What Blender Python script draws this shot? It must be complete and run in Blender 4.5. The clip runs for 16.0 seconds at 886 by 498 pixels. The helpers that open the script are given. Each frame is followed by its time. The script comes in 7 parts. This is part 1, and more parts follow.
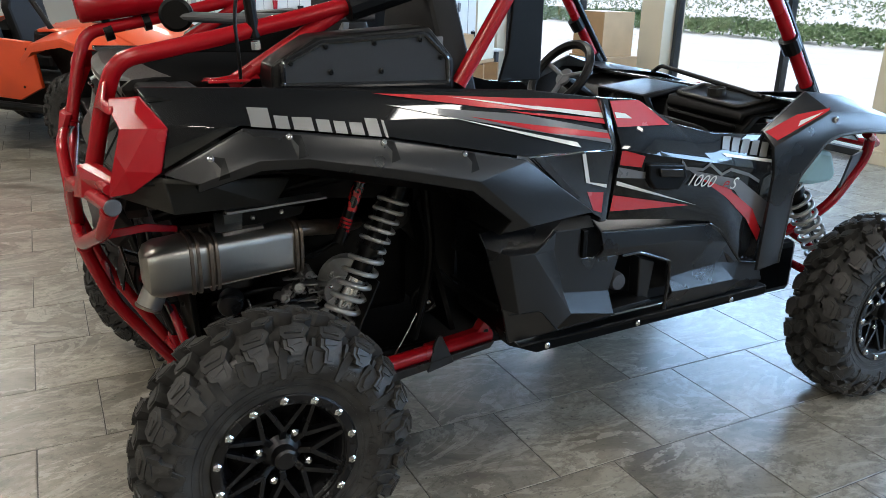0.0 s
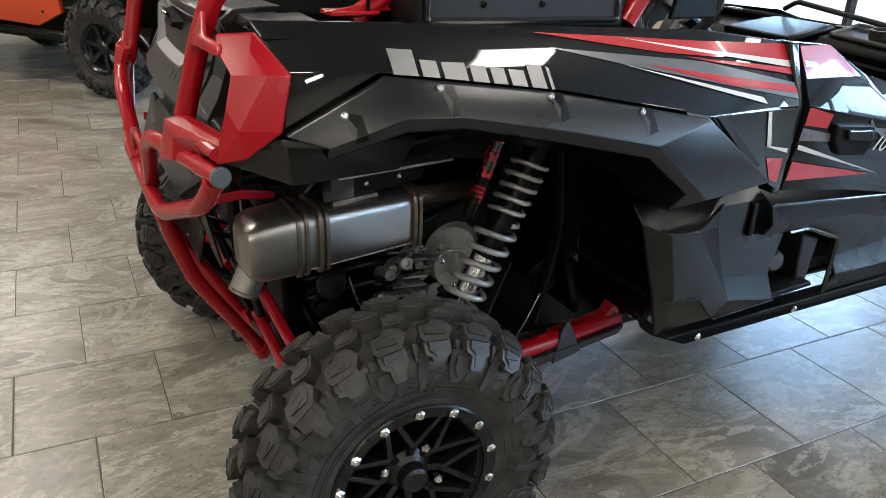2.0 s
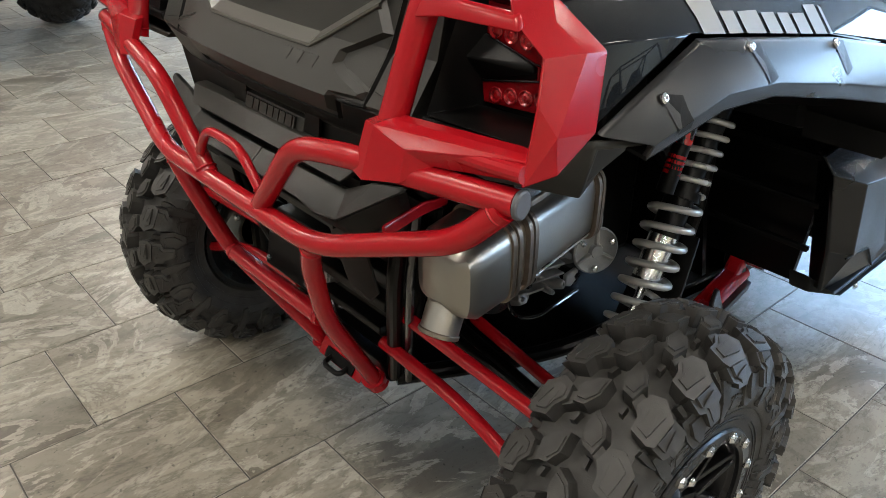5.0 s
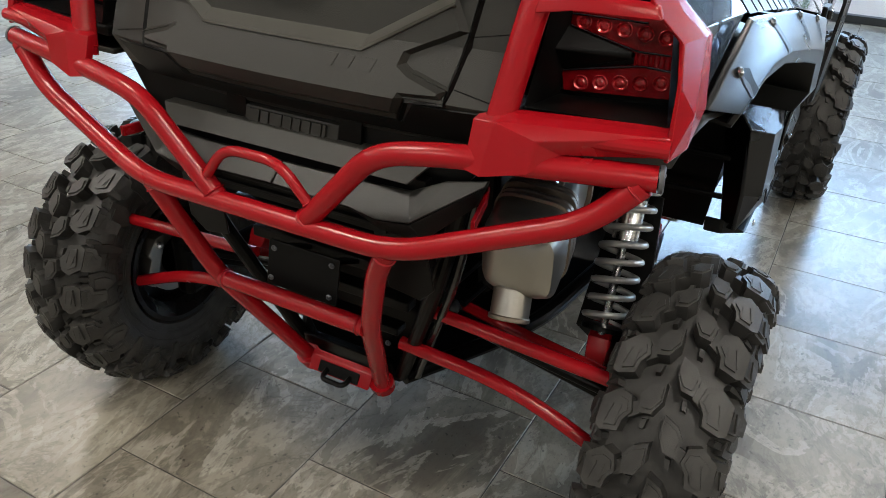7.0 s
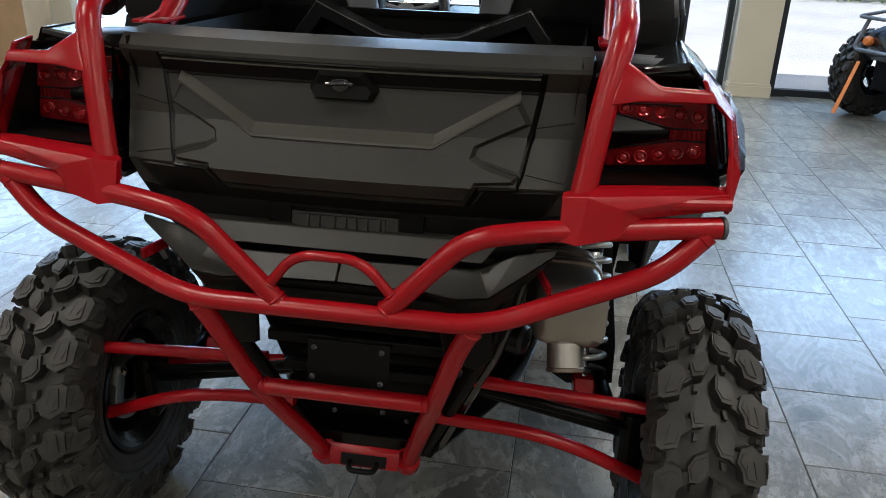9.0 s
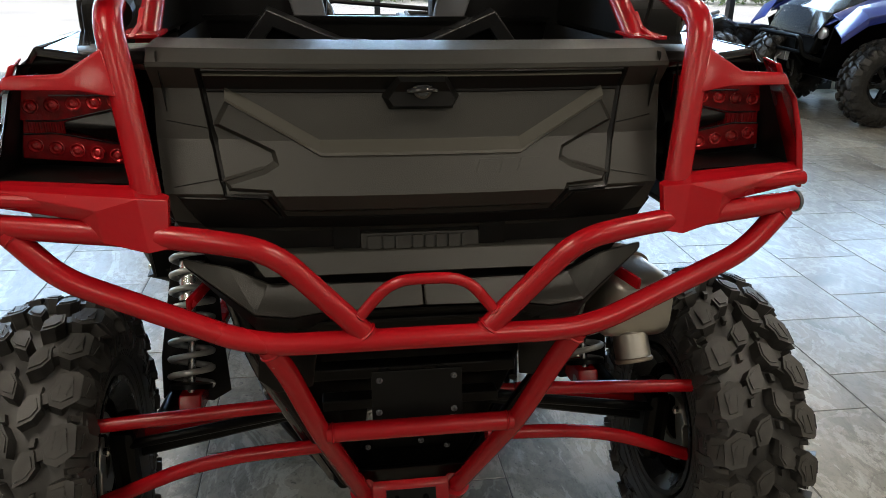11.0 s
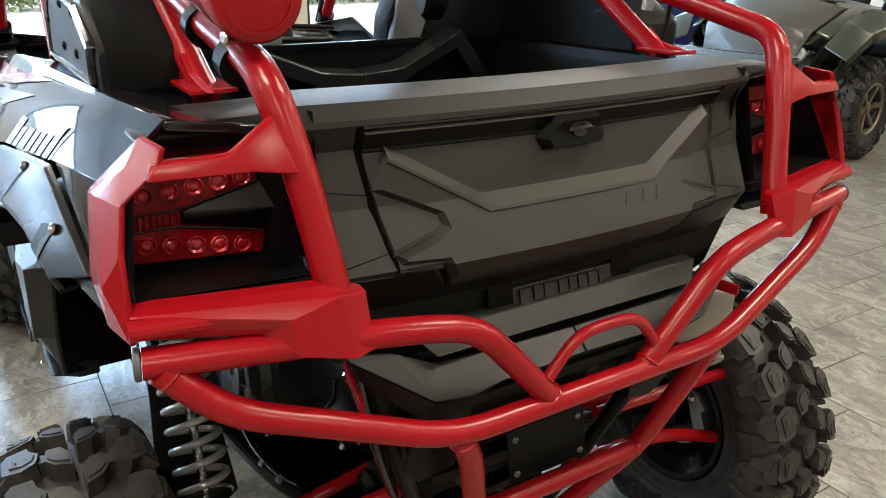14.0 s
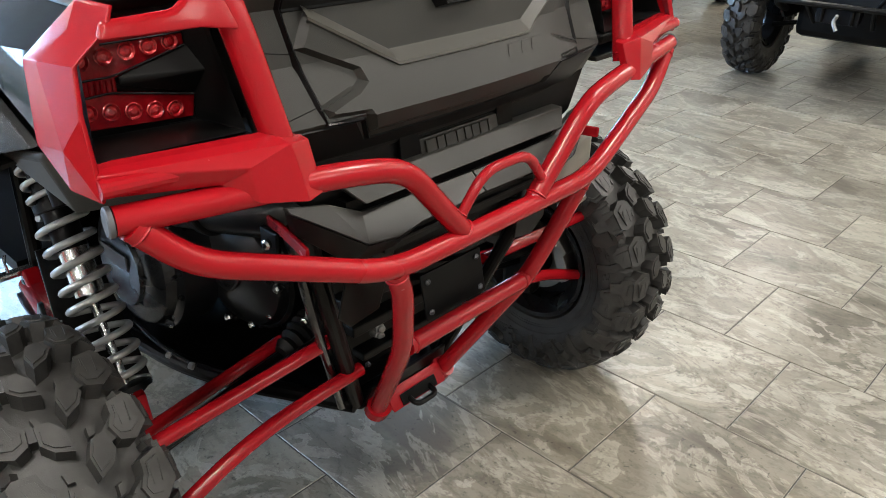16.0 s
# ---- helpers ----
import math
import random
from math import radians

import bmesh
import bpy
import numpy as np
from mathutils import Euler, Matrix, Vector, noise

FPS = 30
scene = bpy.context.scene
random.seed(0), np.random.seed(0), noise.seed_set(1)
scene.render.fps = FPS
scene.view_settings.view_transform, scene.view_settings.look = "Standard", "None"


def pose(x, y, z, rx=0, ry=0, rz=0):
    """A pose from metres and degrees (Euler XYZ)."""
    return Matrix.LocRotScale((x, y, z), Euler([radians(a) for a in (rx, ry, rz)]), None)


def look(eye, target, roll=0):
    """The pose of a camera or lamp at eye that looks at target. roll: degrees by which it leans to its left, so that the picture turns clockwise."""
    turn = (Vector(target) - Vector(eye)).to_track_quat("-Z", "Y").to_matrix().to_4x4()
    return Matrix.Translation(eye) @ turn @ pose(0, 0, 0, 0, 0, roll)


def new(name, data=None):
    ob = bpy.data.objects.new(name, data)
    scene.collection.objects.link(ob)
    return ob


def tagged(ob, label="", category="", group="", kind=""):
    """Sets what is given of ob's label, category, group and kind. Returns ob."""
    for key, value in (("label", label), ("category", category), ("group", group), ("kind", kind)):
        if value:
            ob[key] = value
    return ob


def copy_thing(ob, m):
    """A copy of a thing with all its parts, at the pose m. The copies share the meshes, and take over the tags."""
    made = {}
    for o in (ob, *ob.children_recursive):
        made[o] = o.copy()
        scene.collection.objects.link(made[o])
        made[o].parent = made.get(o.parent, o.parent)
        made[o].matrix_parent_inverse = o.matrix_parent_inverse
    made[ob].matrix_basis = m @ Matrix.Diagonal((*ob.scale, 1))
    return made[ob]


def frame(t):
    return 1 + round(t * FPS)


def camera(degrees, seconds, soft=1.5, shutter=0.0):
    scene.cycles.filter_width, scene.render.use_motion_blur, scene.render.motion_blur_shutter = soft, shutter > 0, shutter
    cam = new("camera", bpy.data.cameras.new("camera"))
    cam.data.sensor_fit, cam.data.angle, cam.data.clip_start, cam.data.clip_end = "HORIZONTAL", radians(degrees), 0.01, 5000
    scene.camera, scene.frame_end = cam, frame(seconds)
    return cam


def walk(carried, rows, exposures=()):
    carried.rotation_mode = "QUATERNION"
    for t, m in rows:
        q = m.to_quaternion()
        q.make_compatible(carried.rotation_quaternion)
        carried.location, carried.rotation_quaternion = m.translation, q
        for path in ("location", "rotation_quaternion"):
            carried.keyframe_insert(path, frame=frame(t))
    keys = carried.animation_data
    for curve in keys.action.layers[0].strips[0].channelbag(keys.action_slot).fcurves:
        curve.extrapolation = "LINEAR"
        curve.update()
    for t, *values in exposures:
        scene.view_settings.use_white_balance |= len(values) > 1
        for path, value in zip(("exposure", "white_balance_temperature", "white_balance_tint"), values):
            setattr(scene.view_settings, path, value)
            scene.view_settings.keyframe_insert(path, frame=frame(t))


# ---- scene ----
cam = camera(59.6, 16.0, 0.45)
PATH = [
    (0, (-0.426, -2.585, 1.611), (0.445, -0.907, 0.957), 1.6),
    (0.5, (-0.435, -2.485, 1.599), (0.403, -0.808, 0.903), 2.3),
    (1, (-0.497, -2.3, 1.59), (0.338, -0.633, 0.866), 2.5),
    (1.5, (-0.55, -2.175, 1.572), (0.287, -0.53, 0.803), 2.6),
    (2, (-0.563, -2.052, 1.558), (0.276, -0.427, 0.748), 2.7),
    (2.5, (-0.575, -1.869, 1.556), (0.267, -0.268, 0.704), 2.7),
    (3, (-0.613, -1.753, 1.544), (0.225, -0.166, 0.659), 2.7),
    (3.5, (-0.744, -1.64, 1.533), (0.22, -0.138, 0.631), 2.9),
    (4, (-0.894, -1.535, 1.532), (0.224, -0.151, 0.619), 2.8),
    (4.5, (-0.95, -1.418, 1.511), (0.186, -0.059, 0.582), 2.4),
    (5, (-0.997, -1.272, 1.516), (0.172, 0.034, 0.552), 1.3),
    (5.2, (-1.013, -1.235, 1.512), (0.167, 0.047, 0.53), 1.5),
    (7.3, (-1.39, -0.787, 1.516), (0.185, -0.017, 0.554), 1.8),
    (7.5, (-1.404, -0.734, 1.528), (0.183, 0.012, 0.566), 1.4),
    (8, (-1.491, -0.611, 1.542), (0.195, -0.03, 0.637), 1.3),
    (8.5, (-1.618, -0.484, 1.558), (0.146, -0.051, 0.721), 0.6),
    (9, (-1.65, -0.375, 1.557), (0.173, -0.085, 0.786), 1.9),
    (9.2, (-1.642, -0.324, 1.549), (0.195, -0.059, 0.803), 1.6),
    (11.3, (-1.557, 0.284, 1.512), (0.266, -0.084, 0.778), 1.1),
    (11.5, (-1.512, 0.338, 1.514), (0.299, -0.081, 0.776), 1.1),
    (12, (-1.444, 0.464, 1.523), (0.322, -0.1, 0.773), 2.1),
    (12.5, (-1.415, 0.647, 1.542), (0.271, -0.136, 0.805), 1.9),
    (13, (-1.386, 0.753, 1.544), (0.249, -0.144, 0.822), 2.1),
    (13.5, (-1.296, 0.8, 1.541), (0.321, -0.134, 0.825), 1.4),
    (14, (-1.203, 0.854, 1.543), (0.387, -0.123, 0.824), 0.6),
    (14.5, (-1.179, 0.951, 1.536), (0.291, -0.193, 0.808), -0.4),
    (15, (-1.182, 1.051, 1.51), (0.155, -0.209, 0.719), -0.5),
    (15.5, (-1.188, 1.082, 1.497), (0.066, -0.2, 0.613), 0.0),
    (16, (-1.223, 1.078, 1.493), (0.005, -0.206, 0.574), 0.2),
]
EXPOSURES = [(0, 0.0, 5950, 10), (1.5, 0.15, 6000, 10), (3, 0.47, 6150, 10), (5, 0.50, 6100, 10), (7.3, 0.2, 6050, 10), (8.3, -0.11, 5900, 10), (9, -0.18, 5950, 10), (11.5, 0.03, 6600, 10), (12.5, 0.38, 6500, 10), (14.5, 0.52, 6450, 10), (16, 0.85, 5900, 10)]
walk(cam, [(t, look(eye, target, roll)) for t, eye, target, roll in PATH], EXPOSURES)

# ---- light: daylight through the shop windows, and the ceiling lights of the showroom ----
world = bpy.data.worlds.new("sky")
scene.world = world
world.use_nodes = True
wn = world.node_tree
sky = wn.nodes.new("ShaderNodeTexSky")
sky.sky_type = "NISHITA"
sky.sun_disc = False
sky.sun_elevation, sky.sun_rotation = radians(52), radians(-27)
wn.links.new(sky.outputs[0], wn.nodes["Background"].inputs[0])
wn.nodes["Background"].inputs[1].default_value = 0.15
sun = new("sun", bpy.data.lights.new("sun", "SUN"))
sun.data.energy, sun.data.angle, sun.data.color = 5.0, radians(0.5), (1.0, 0.95, 0.88)
sun.matrix_world = look((-3, 29, 40), (12, 0, 0))

ROOM_X0, ROOM_X1, ROOM_Y0, ROOM_Y1, ROOM_H = -6.0, 7.0, -9.5, 9.9, 3.6


def area_lamp(name, eye, target, sx, sy, watts, color):
    lamp = new(name, bpy.data.lights.new(name, "AREA"))
    lamp.data.shape, lamp.data.size, lamp.data.size_y = "RECTANGLE", sx, sy
    lamp.data.energy, lamp.data.color = watts, color
    lamp.matrix_world = look(eye, target)
    return lamp


WINDOWS = [(-8.4, -6.1), (-5.8, -2.42), (-1.95, 1.85), (2.38, 5.42), (5.93, 9.6)]
for a, b in WINDOWS:
    area_lamp("window_daylight", (ROOM_X1 + 0.02, (a + b) / 2, 2.42), (0, (a + b) / 2, 0.4), b - a - 0.1, 0.85, 52 * (b - a), (0.47, 0.71, 1.0))

# ---- materials ----


def nodes_of(name):
    m = bpy.data.materials.new(name)
    m.use_nodes = True
    nt = m.node_tree
    return m, nt, nt.nodes["Principled BSDF"]


def surface(name, color, rough=0.5, metal=0.0, var=0.12, scale=6.0, bump=0.06, grain=250.0, coat=0.0, rvar=0.08, spec=0.5):
    """A plain material with stains at one scale and grain at another."""
    m, nt, b = nodes_of(name)
    n, l = nt.nodes, nt.links
    tc = n.new("ShaderNodeTexCoord")
    big = n.new("ShaderNodeTexNoise")
    big.inputs["Scale"].default_value, big.inputs["Detail"].default_value = scale, 5.0
    small = n.new("ShaderNodeTexNoise")
    small.inputs["Scale"].default_value, small.inputs["Detail"].default_value = grain, 3.0
    for t in (big, small):
        l.new(tc.outputs["Object"], t.inputs["Vector"])
    ramp = n.new("ShaderNodeMapRange")
    ramp.inputs["From Min"].default_value, ramp.inputs["From Max"].default_value = 0.3, 0.7
    ramp.inputs["To Min"].default_value, ramp.inputs["To Max"].default_value = 1 - var, 1 + var
    l.new(big.outputs["Fac"], ramp.inputs["Value"])
    mul = n.new("ShaderNodeVectorMath")
    mul.operation = "SCALE"
    mul.inputs[0].default_value = color[:3]
    l.new(ramp.outputs[0], mul.inputs["Scale"])
    l.new(mul.outputs[0], b.inputs["Base Color"])
    rr = n.new("ShaderNodeMapRange")
    rr.inputs["To Min"].default_value, rr.inputs["To Max"].default_value = max(0.02, rough - rvar), min(1, rough + rvar)
    l.new(big.outputs["Fac"], rr.inputs["Value"])
    l.new(rr.outputs[0], b.inputs["Roughness"])
    b.inputs["Metallic"].default_value = metal
    b.inputs["Specular IOR Level"].default_value = spec
    if coat:
        b.inputs["Coat Weight"].default_value, b.inputs["Coat Roughness"].default_value = coat, 0.03
    if bump:
        bp = n.new("ShaderNodeBump")
        bp.inputs["Strength"].default_value, bp.inputs["Distance"].default_value = bump, 0.002
        l.new(small.outputs["Fac"], bp.inputs["Height"])
        l.new(bp.outputs[0], b.inputs["Normal"])
    return m


def tile_material():
    """Porcelain in the look of vein-cut stone; every tile takes another piece of the pattern."""
    m, nt, b = nodes_of("stone_tile")
    n, l = nt.nodes, nt.links
    geo = n.new("ShaderNodeNewGeometry")
    info = n.new("ShaderNodeObjectInfo")
    add = n.new("ShaderNodeMath")
    l.new(info.outputs["Random"], add.inputs[0])
    l.new(geo.outputs["Random Per Island"], add.inputs[1])
    off = n.new("ShaderNodeVectorMath")
    off.operation = "SCALE"
    off.inputs[0].default_value = (37.0, 53.0, 11.0)
    l.new(add.outputs[0], off.inputs["Scale"])
    pos = n.new("ShaderNodeVectorMath")
    l.new(geo.outputs["Position"], pos.inputs[0])
    l.new(off.outputs[0], pos.inputs[1])
    mp = n.new("ShaderNodeMapping")
    mp.inputs["Scale"].default_value = (1.0, 1.75, 1.0)
    mp.inputs["Rotation"].default_value = (0, 0, 0.15)
    fr = n.new("ShaderNodeMath")
    fr.operation = "FRACT"
    l.new(add.outputs[0], fr.inputs[0])
    quarter = n.new("ShaderNodeMath")
    quarter.operation = "SNAP"
    quarter.inputs[1].default_value = 0.25
    l.new(fr.outputs[0], quarter.inputs[0])
    angle = n.new("ShaderNodeMath")
    angle.operation = "MULTIPLY"
    angle.inputs[1].default_value = 4 * math.pi
    l.new(quarter.outputs[0], angle.inputs[0])
    rot = n.new("ShaderNodeVectorRotate")
    rot.rotation_type = "Z_AXIS"
    l.new(pos.outputs[0], rot.inputs["Vector"])
    l.new(angle.outputs[0], rot.inputs["Angle"])
    l.new(rot.outputs[0], mp.inputs["Vector"])

    def cloud(scale, detail, rough, dist):
        t = n.new("ShaderNodeTexNoise")
        t.inputs["Scale"].default_value, t.inputs["Detail"].default_value = scale, detail
        t.inputs["Roughness"].default_value, t.inputs["Distortion"].default_value = rough, dist
        l.new(mp.outputs[0], t.inputs["Vector"])
        return t.outputs["Fac"]

    def blend(fac, a, b, way="MIX"):
        x = n.new("ShaderNodeMix")
        x.data_type, x.blend_type = "RGBA", way
        l.new(fac, x.inputs["Factor"])
        for socket, v in ((x.inputs["A"], a), (x.inputs["B"], b)):
            if isinstance(v, tuple):
                socket.default_value = v
            else:
                l.new(v, socket)
        return x.outputs["Result"]

    def ramp(fac, stops):
        r = n.new("ShaderNodeValToRGB")
        e = r.color_ramp.elements
        e[0].position, e[0].color = stops[0][0], (stops[0][1],) * 3 + (1,)
        e[1].position, e[1].color = stops[-1][0], (stops[-1][1],) * 3 + (1,)
        for p, v in stops[1:-1]:
            x = e.new(p)
            x.color = (v, v, v, 1)
        l.new(fac, r.inputs["Fac"])
        return r.outputs["Color"]

    # broad clouds from grey to beige, then pale bands, dark seams and mineral blotches
    patch, swirl, seam, blot = cloud(1.9, 12, 0.63, 0.7), cloud(1.6, 12, 0.62, 0.8), cloud(1.8, 12, 0.64, 0.6), cloud(5.0, 11, 0.76, 0.3)
    col = blend(ramp(patch, [(0.36, 0.0), (0.430, 0.30), (0.440, 0.55), (0.500, 0.62), (0.508, 0.42), (0.560, 0.70), (0.570, 1.0), (0.68, 0.9)]), (0.100, 0.087, 0.066, 1), (0.268, 0.245, 0.196, 1))
    col = blend(ramp(swirl, [(0.38, 0.0), (0.418, 0.08), (0.424, 0.55), (0.450, 0.35), (0.456, 0.0), (0.540, 0.0), (0.546, 0.65), (0.575, 0.45), (0.582, 0.70), (0.588, 0.15), (0.68, 0.30)]), col, (0.39, 0.365, 0.305, 1))
    col = blend(ramp(seam, [(0.478, 0.0), (0.492, 0.25), (0.499, 0.60), (0.503, 0.60), (0.510, 0.2), (0.54, 0.0)]), col, (0.085, 0.070, 0.052, 1))
    col = blend(ramp(cloud(22.0, 8, 0.75, 0.1), [(0.40, 0.35), (0.50, 0.0), (0.62, 0.0)]), col, (0.075, 0.066, 0.052, 1))
    col = blend(ramp(blot, [(0.56, 0.0), (0.60, 0.45), (0.70, 0.5)]), col, (0.130, 0.110, 0.082, 1))
    sc = n.new("ShaderNodeVectorMath")
    sc.operation = "SCALE"
    l.new(col, sc.inputs[0])
    vary = n.new("ShaderNodeMath")
    vary.operation = "MULTIPLY_ADD"
    vary.inputs[1].default_value, vary.inputs[2].default_value = 0.17, 0.86
    l.new(fr.outputs[0], vary.inputs[0])
    l.new(vary.outputs[0], sc.inputs["Scale"])
    speck = n.new("ShaderNodeTexNoise")
    speck.inputs["Scale"].default_value, speck.inputs["Detail"].default_value = 60.0, 4.0
    l.new(pos.outputs[0], speck.inputs["Vector"])
    pit = n.new("ShaderNodeMapRange")
    pit.inputs["From Min"].default_value, pit.inputs["From Max"].default_value = 0.29, 0.36
    pit.inputs["To Min"].default_value = 0.45
    l.new(speck.outputs["Fac"], pit.inputs["Value"])
    sc2 = n.new("ShaderNodeVectorMath")
    sc2.operation = "SCALE"
    l.new(sc.outputs[0], sc2.inputs[0])
    l.new(pit.outputs[0], sc2.inputs["Scale"])
    l.new(sc2.outputs[0], b.inputs["Base Color"])
    ro = n.new("ShaderNodeMapRange")
    ro.inputs["To Min"].default_value, ro.inputs["To Max"].default_value = 0.25, 0.36
    l.new(patch, ro.inputs["Value"])
    l.new(ro.outputs[0], b.inputs["Roughness"])
    bp = n.new("ShaderNodeBump")
    bp.inputs["Strength"].default_value, bp.inputs["Distance"].default_value = 0.30, 0.0006
    l.new(speck.outputs["Fac"], bp.inputs["Height"])
    l.new(bp.outputs[0], b.inputs["Normal"])
    return m


def lamp_material(name, color, strength):
    m, nt, b = nodes_of(name)
    b.inputs["Base Color"].default_value = (*color, 1)
    b.inputs["Emission Color"].default_value = (*color, 1)
    b.inputs["Emission Strength"].default_value = strength
    return m


def glass_material(name, color, rough=0.02):
    m, nt, b = nodes_of(name)
    b.inputs["Base Color"].default_value = (*color, 1)
    b.inputs["Roughness"].default_value = rough
    b.inputs["Transmission Weight"].default_value = 1.0
    b.inputs["IOR"].default_value = 1.45
    return m


RED = surface("red_powder_coat", (0.285, 0.0035, 0.0075), 0.25, 0.0, 0.06, 5, 0.10, 420, spec=0.36)
GLOSS = surface("charcoal_gloss_paint", (0.0042, 0.0044, 0.0048), 0.40, 0.0, 0.10, 4, 0.02, 900, coat=0.85, spec=0.06)
BLACKGLOSS = surface("black_gloss_plastic", (0.008, 0.008, 0.009), 0.18, 0, 0.1, 5, 0.0, 300, coat=0.6)
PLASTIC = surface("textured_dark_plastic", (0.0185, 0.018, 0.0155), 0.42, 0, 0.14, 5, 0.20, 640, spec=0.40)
# the tailgate's plastic in a paler base, so its edges look highlit
EDGE = surface("smooth_moulded_plastic", (0.045, 0.043, 0.036), 0.40, 0, 0.12, 6, 0.05, 560, spec=0.5)
SATIN = surface("satin_charcoal_plastic", (0.0072, 0.0075, 0.0082), 0.29, 0, 0.12, 4, 0.10, 800, spec=0.5)
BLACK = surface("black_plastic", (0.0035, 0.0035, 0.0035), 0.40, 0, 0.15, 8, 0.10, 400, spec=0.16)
# frame paint, and the near-black that paints shade in wells, gaps and grooves
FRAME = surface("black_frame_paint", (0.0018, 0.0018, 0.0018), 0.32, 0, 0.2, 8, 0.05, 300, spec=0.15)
RUBBER = surface("tyre_rubber", (0.031, 0.030, 0.0285), 0.47, 0, 0.5, 22, 0.16, 420, spec=0.38)
RIMBLACK = surface("satin_black_alloy", (0.008, 0.008, 0.009), 0.28, 0.3, 0.1, 8, 0.03, 300)
STEEL = surface("brushed_exhaust_steel", (0.36, 0.345, 0.315), 0.34, 0.95, 0.10, 7, 0.10, 180)
WELD = surface("heat_tinted_steel", (0.20, 0.165, 0.135), 0.42, 0.85, 0.25, 25, 0.2, 200)
ALLOY = surface("cast_alloy", (0.31, 0.31, 0.305), 0.45, 0.65, 0.25, 18, 0.3, 220)
CHROME = surface("bright_zinc_bolt", (0.72, 0.72, 0.71), 0.22, 1.0, 0.1, 30, 0.0, 300)
SPRING = surface("silver_spring_paint", (0.46, 0.46, 0.45), 0.30, 0.5, 0.08, 8, 0.05, 300)
CAPGREY = surface("grey_rubber_cap", (0.075, 0.077, 0.085), 0.55, 0, 0.1, 12, 0.05, 300)
DECALRED = surface("red_vinyl", (0.42, 0.015, 0.02), 0.25, 0.0, 0.04, 6, 0.0, 300, coat=0.8)
DECALGREY = surface("grey_vinyl", (0.13, 0.13, 0.135), 0.3, 0.2, 0.05, 6, 0.0, 300, coat=0.6)
DECALWHITE = surface("white_vinyl", (0.62, 0.61, 0.58), 0.35, 0.0, 0.05, 6, 0.0, 300, coat=0.4)
SILVERINK = surface("silver_lettering", (0.185, 0.182, 0.175), 0.4, 0.2, 0.05, 6, 0.0, 300)
LENS = surface("red_lens", (0.15, 0.0015, 0.004), 0.16, 0, 0.35, 40, 0.25, 160, coat=0.0, spec=0.22)
LED = surface("led_reflector", (0.34, 0.006, 0.010), 0.12, 0.5, 0.5, 160, 0.5, 300, coat=0.6)
MESHCLOTH = surface("dark_mesh_screen", (0.008, 0.008, 0.0085), 0.6, 0, 0.2, 12, 0.5, 900)
SEATCLOTH = surface("black_seat_vinyl", (0.005, 0.005, 0.0055), 0.62, 0, 0.15, 7, 0.25, 350, spec=0.25)
GREYTRIM = surface("grey_seat_trim", (0.10, 0.105, 0.115), 0.5, 0, 0.1, 7, 0.2, 350)
SLEEVE = surface("printed_sleeve", (0.40, 0.006, 0.008), 0.25, 0, 0.0, 6, 0.0, 300, coat=0.6)
tree = SLEEVE.node_tree
camo, steps, tint = tree.nodes.new("ShaderNodeTexNoise"), tree.nodes.new("ShaderNodeMapRange"), tree.nodes.new("ShaderNodeVectorMath")
camo.inputs["Scale"].default_value, camo.inputs["Detail"].default_value = 45.0, 1.0
steps.inputs["From Min"].default_value, steps.inputs["From Max"].default_value = 0.50, 0.52
tint.operation = "SCALE"
tint.inputs[0].default_value = (0.40, 0.006, 0.008)
tree.links.new(tree.nodes.new("ShaderNodeTexCoord").outputs["Object"], camo.inputs["Vector"])
tree.links.new(camo.outputs["Fac"], steps.inputs["Value"])
tree.links.new(steps.outputs[0], tint.inputs["Scale"])
tree.links.new(tint.outputs[0], tree.nodes["Principled BSDF"].inputs["Base Color"])
TILE = tile_material()
GROUT = surface("grey_grout", (0.060, 0.056, 0.050), 0.85, 0, 0.2, 20, 0.3, 300)
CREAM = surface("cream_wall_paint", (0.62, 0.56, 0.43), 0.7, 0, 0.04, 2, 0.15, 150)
# wall and ceiling colours darkened to weaken the light they bounce
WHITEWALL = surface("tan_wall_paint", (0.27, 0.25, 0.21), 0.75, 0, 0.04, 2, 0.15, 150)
CEILING = surface("grey_ceiling_board", (0.26, 0.255, 0.24), 0.85, 0, 0.05, 3, 0.3, 120)
DARKALU = surface("bronze_window_frame", (0.035, 0.04, 0.045), 0.4, 0.6, 0.1, 8, 0.05, 300)
CONCRETE = surface("sunlit_concrete", (0.74, 0.73, 0.70), 0.85, 0, 0.10, 0.6, 0.3, 60)
LEAF = surface("shrub_leaf", (0.16, 0.24, 0.09), 0.6, 0, 0.35, 3, 0.2, 40)
CARD = surface("brown_cardboard", (0.36, 0.23, 0.12), 0.8, 0, 0.1, 5, 0.1, 90)
PEG = surface("white_pegboard", (0.62, 0.61, 0.58), 0.7, 0, 0.05, 4, 0.05, 90)

# ---- mesh helpers ----


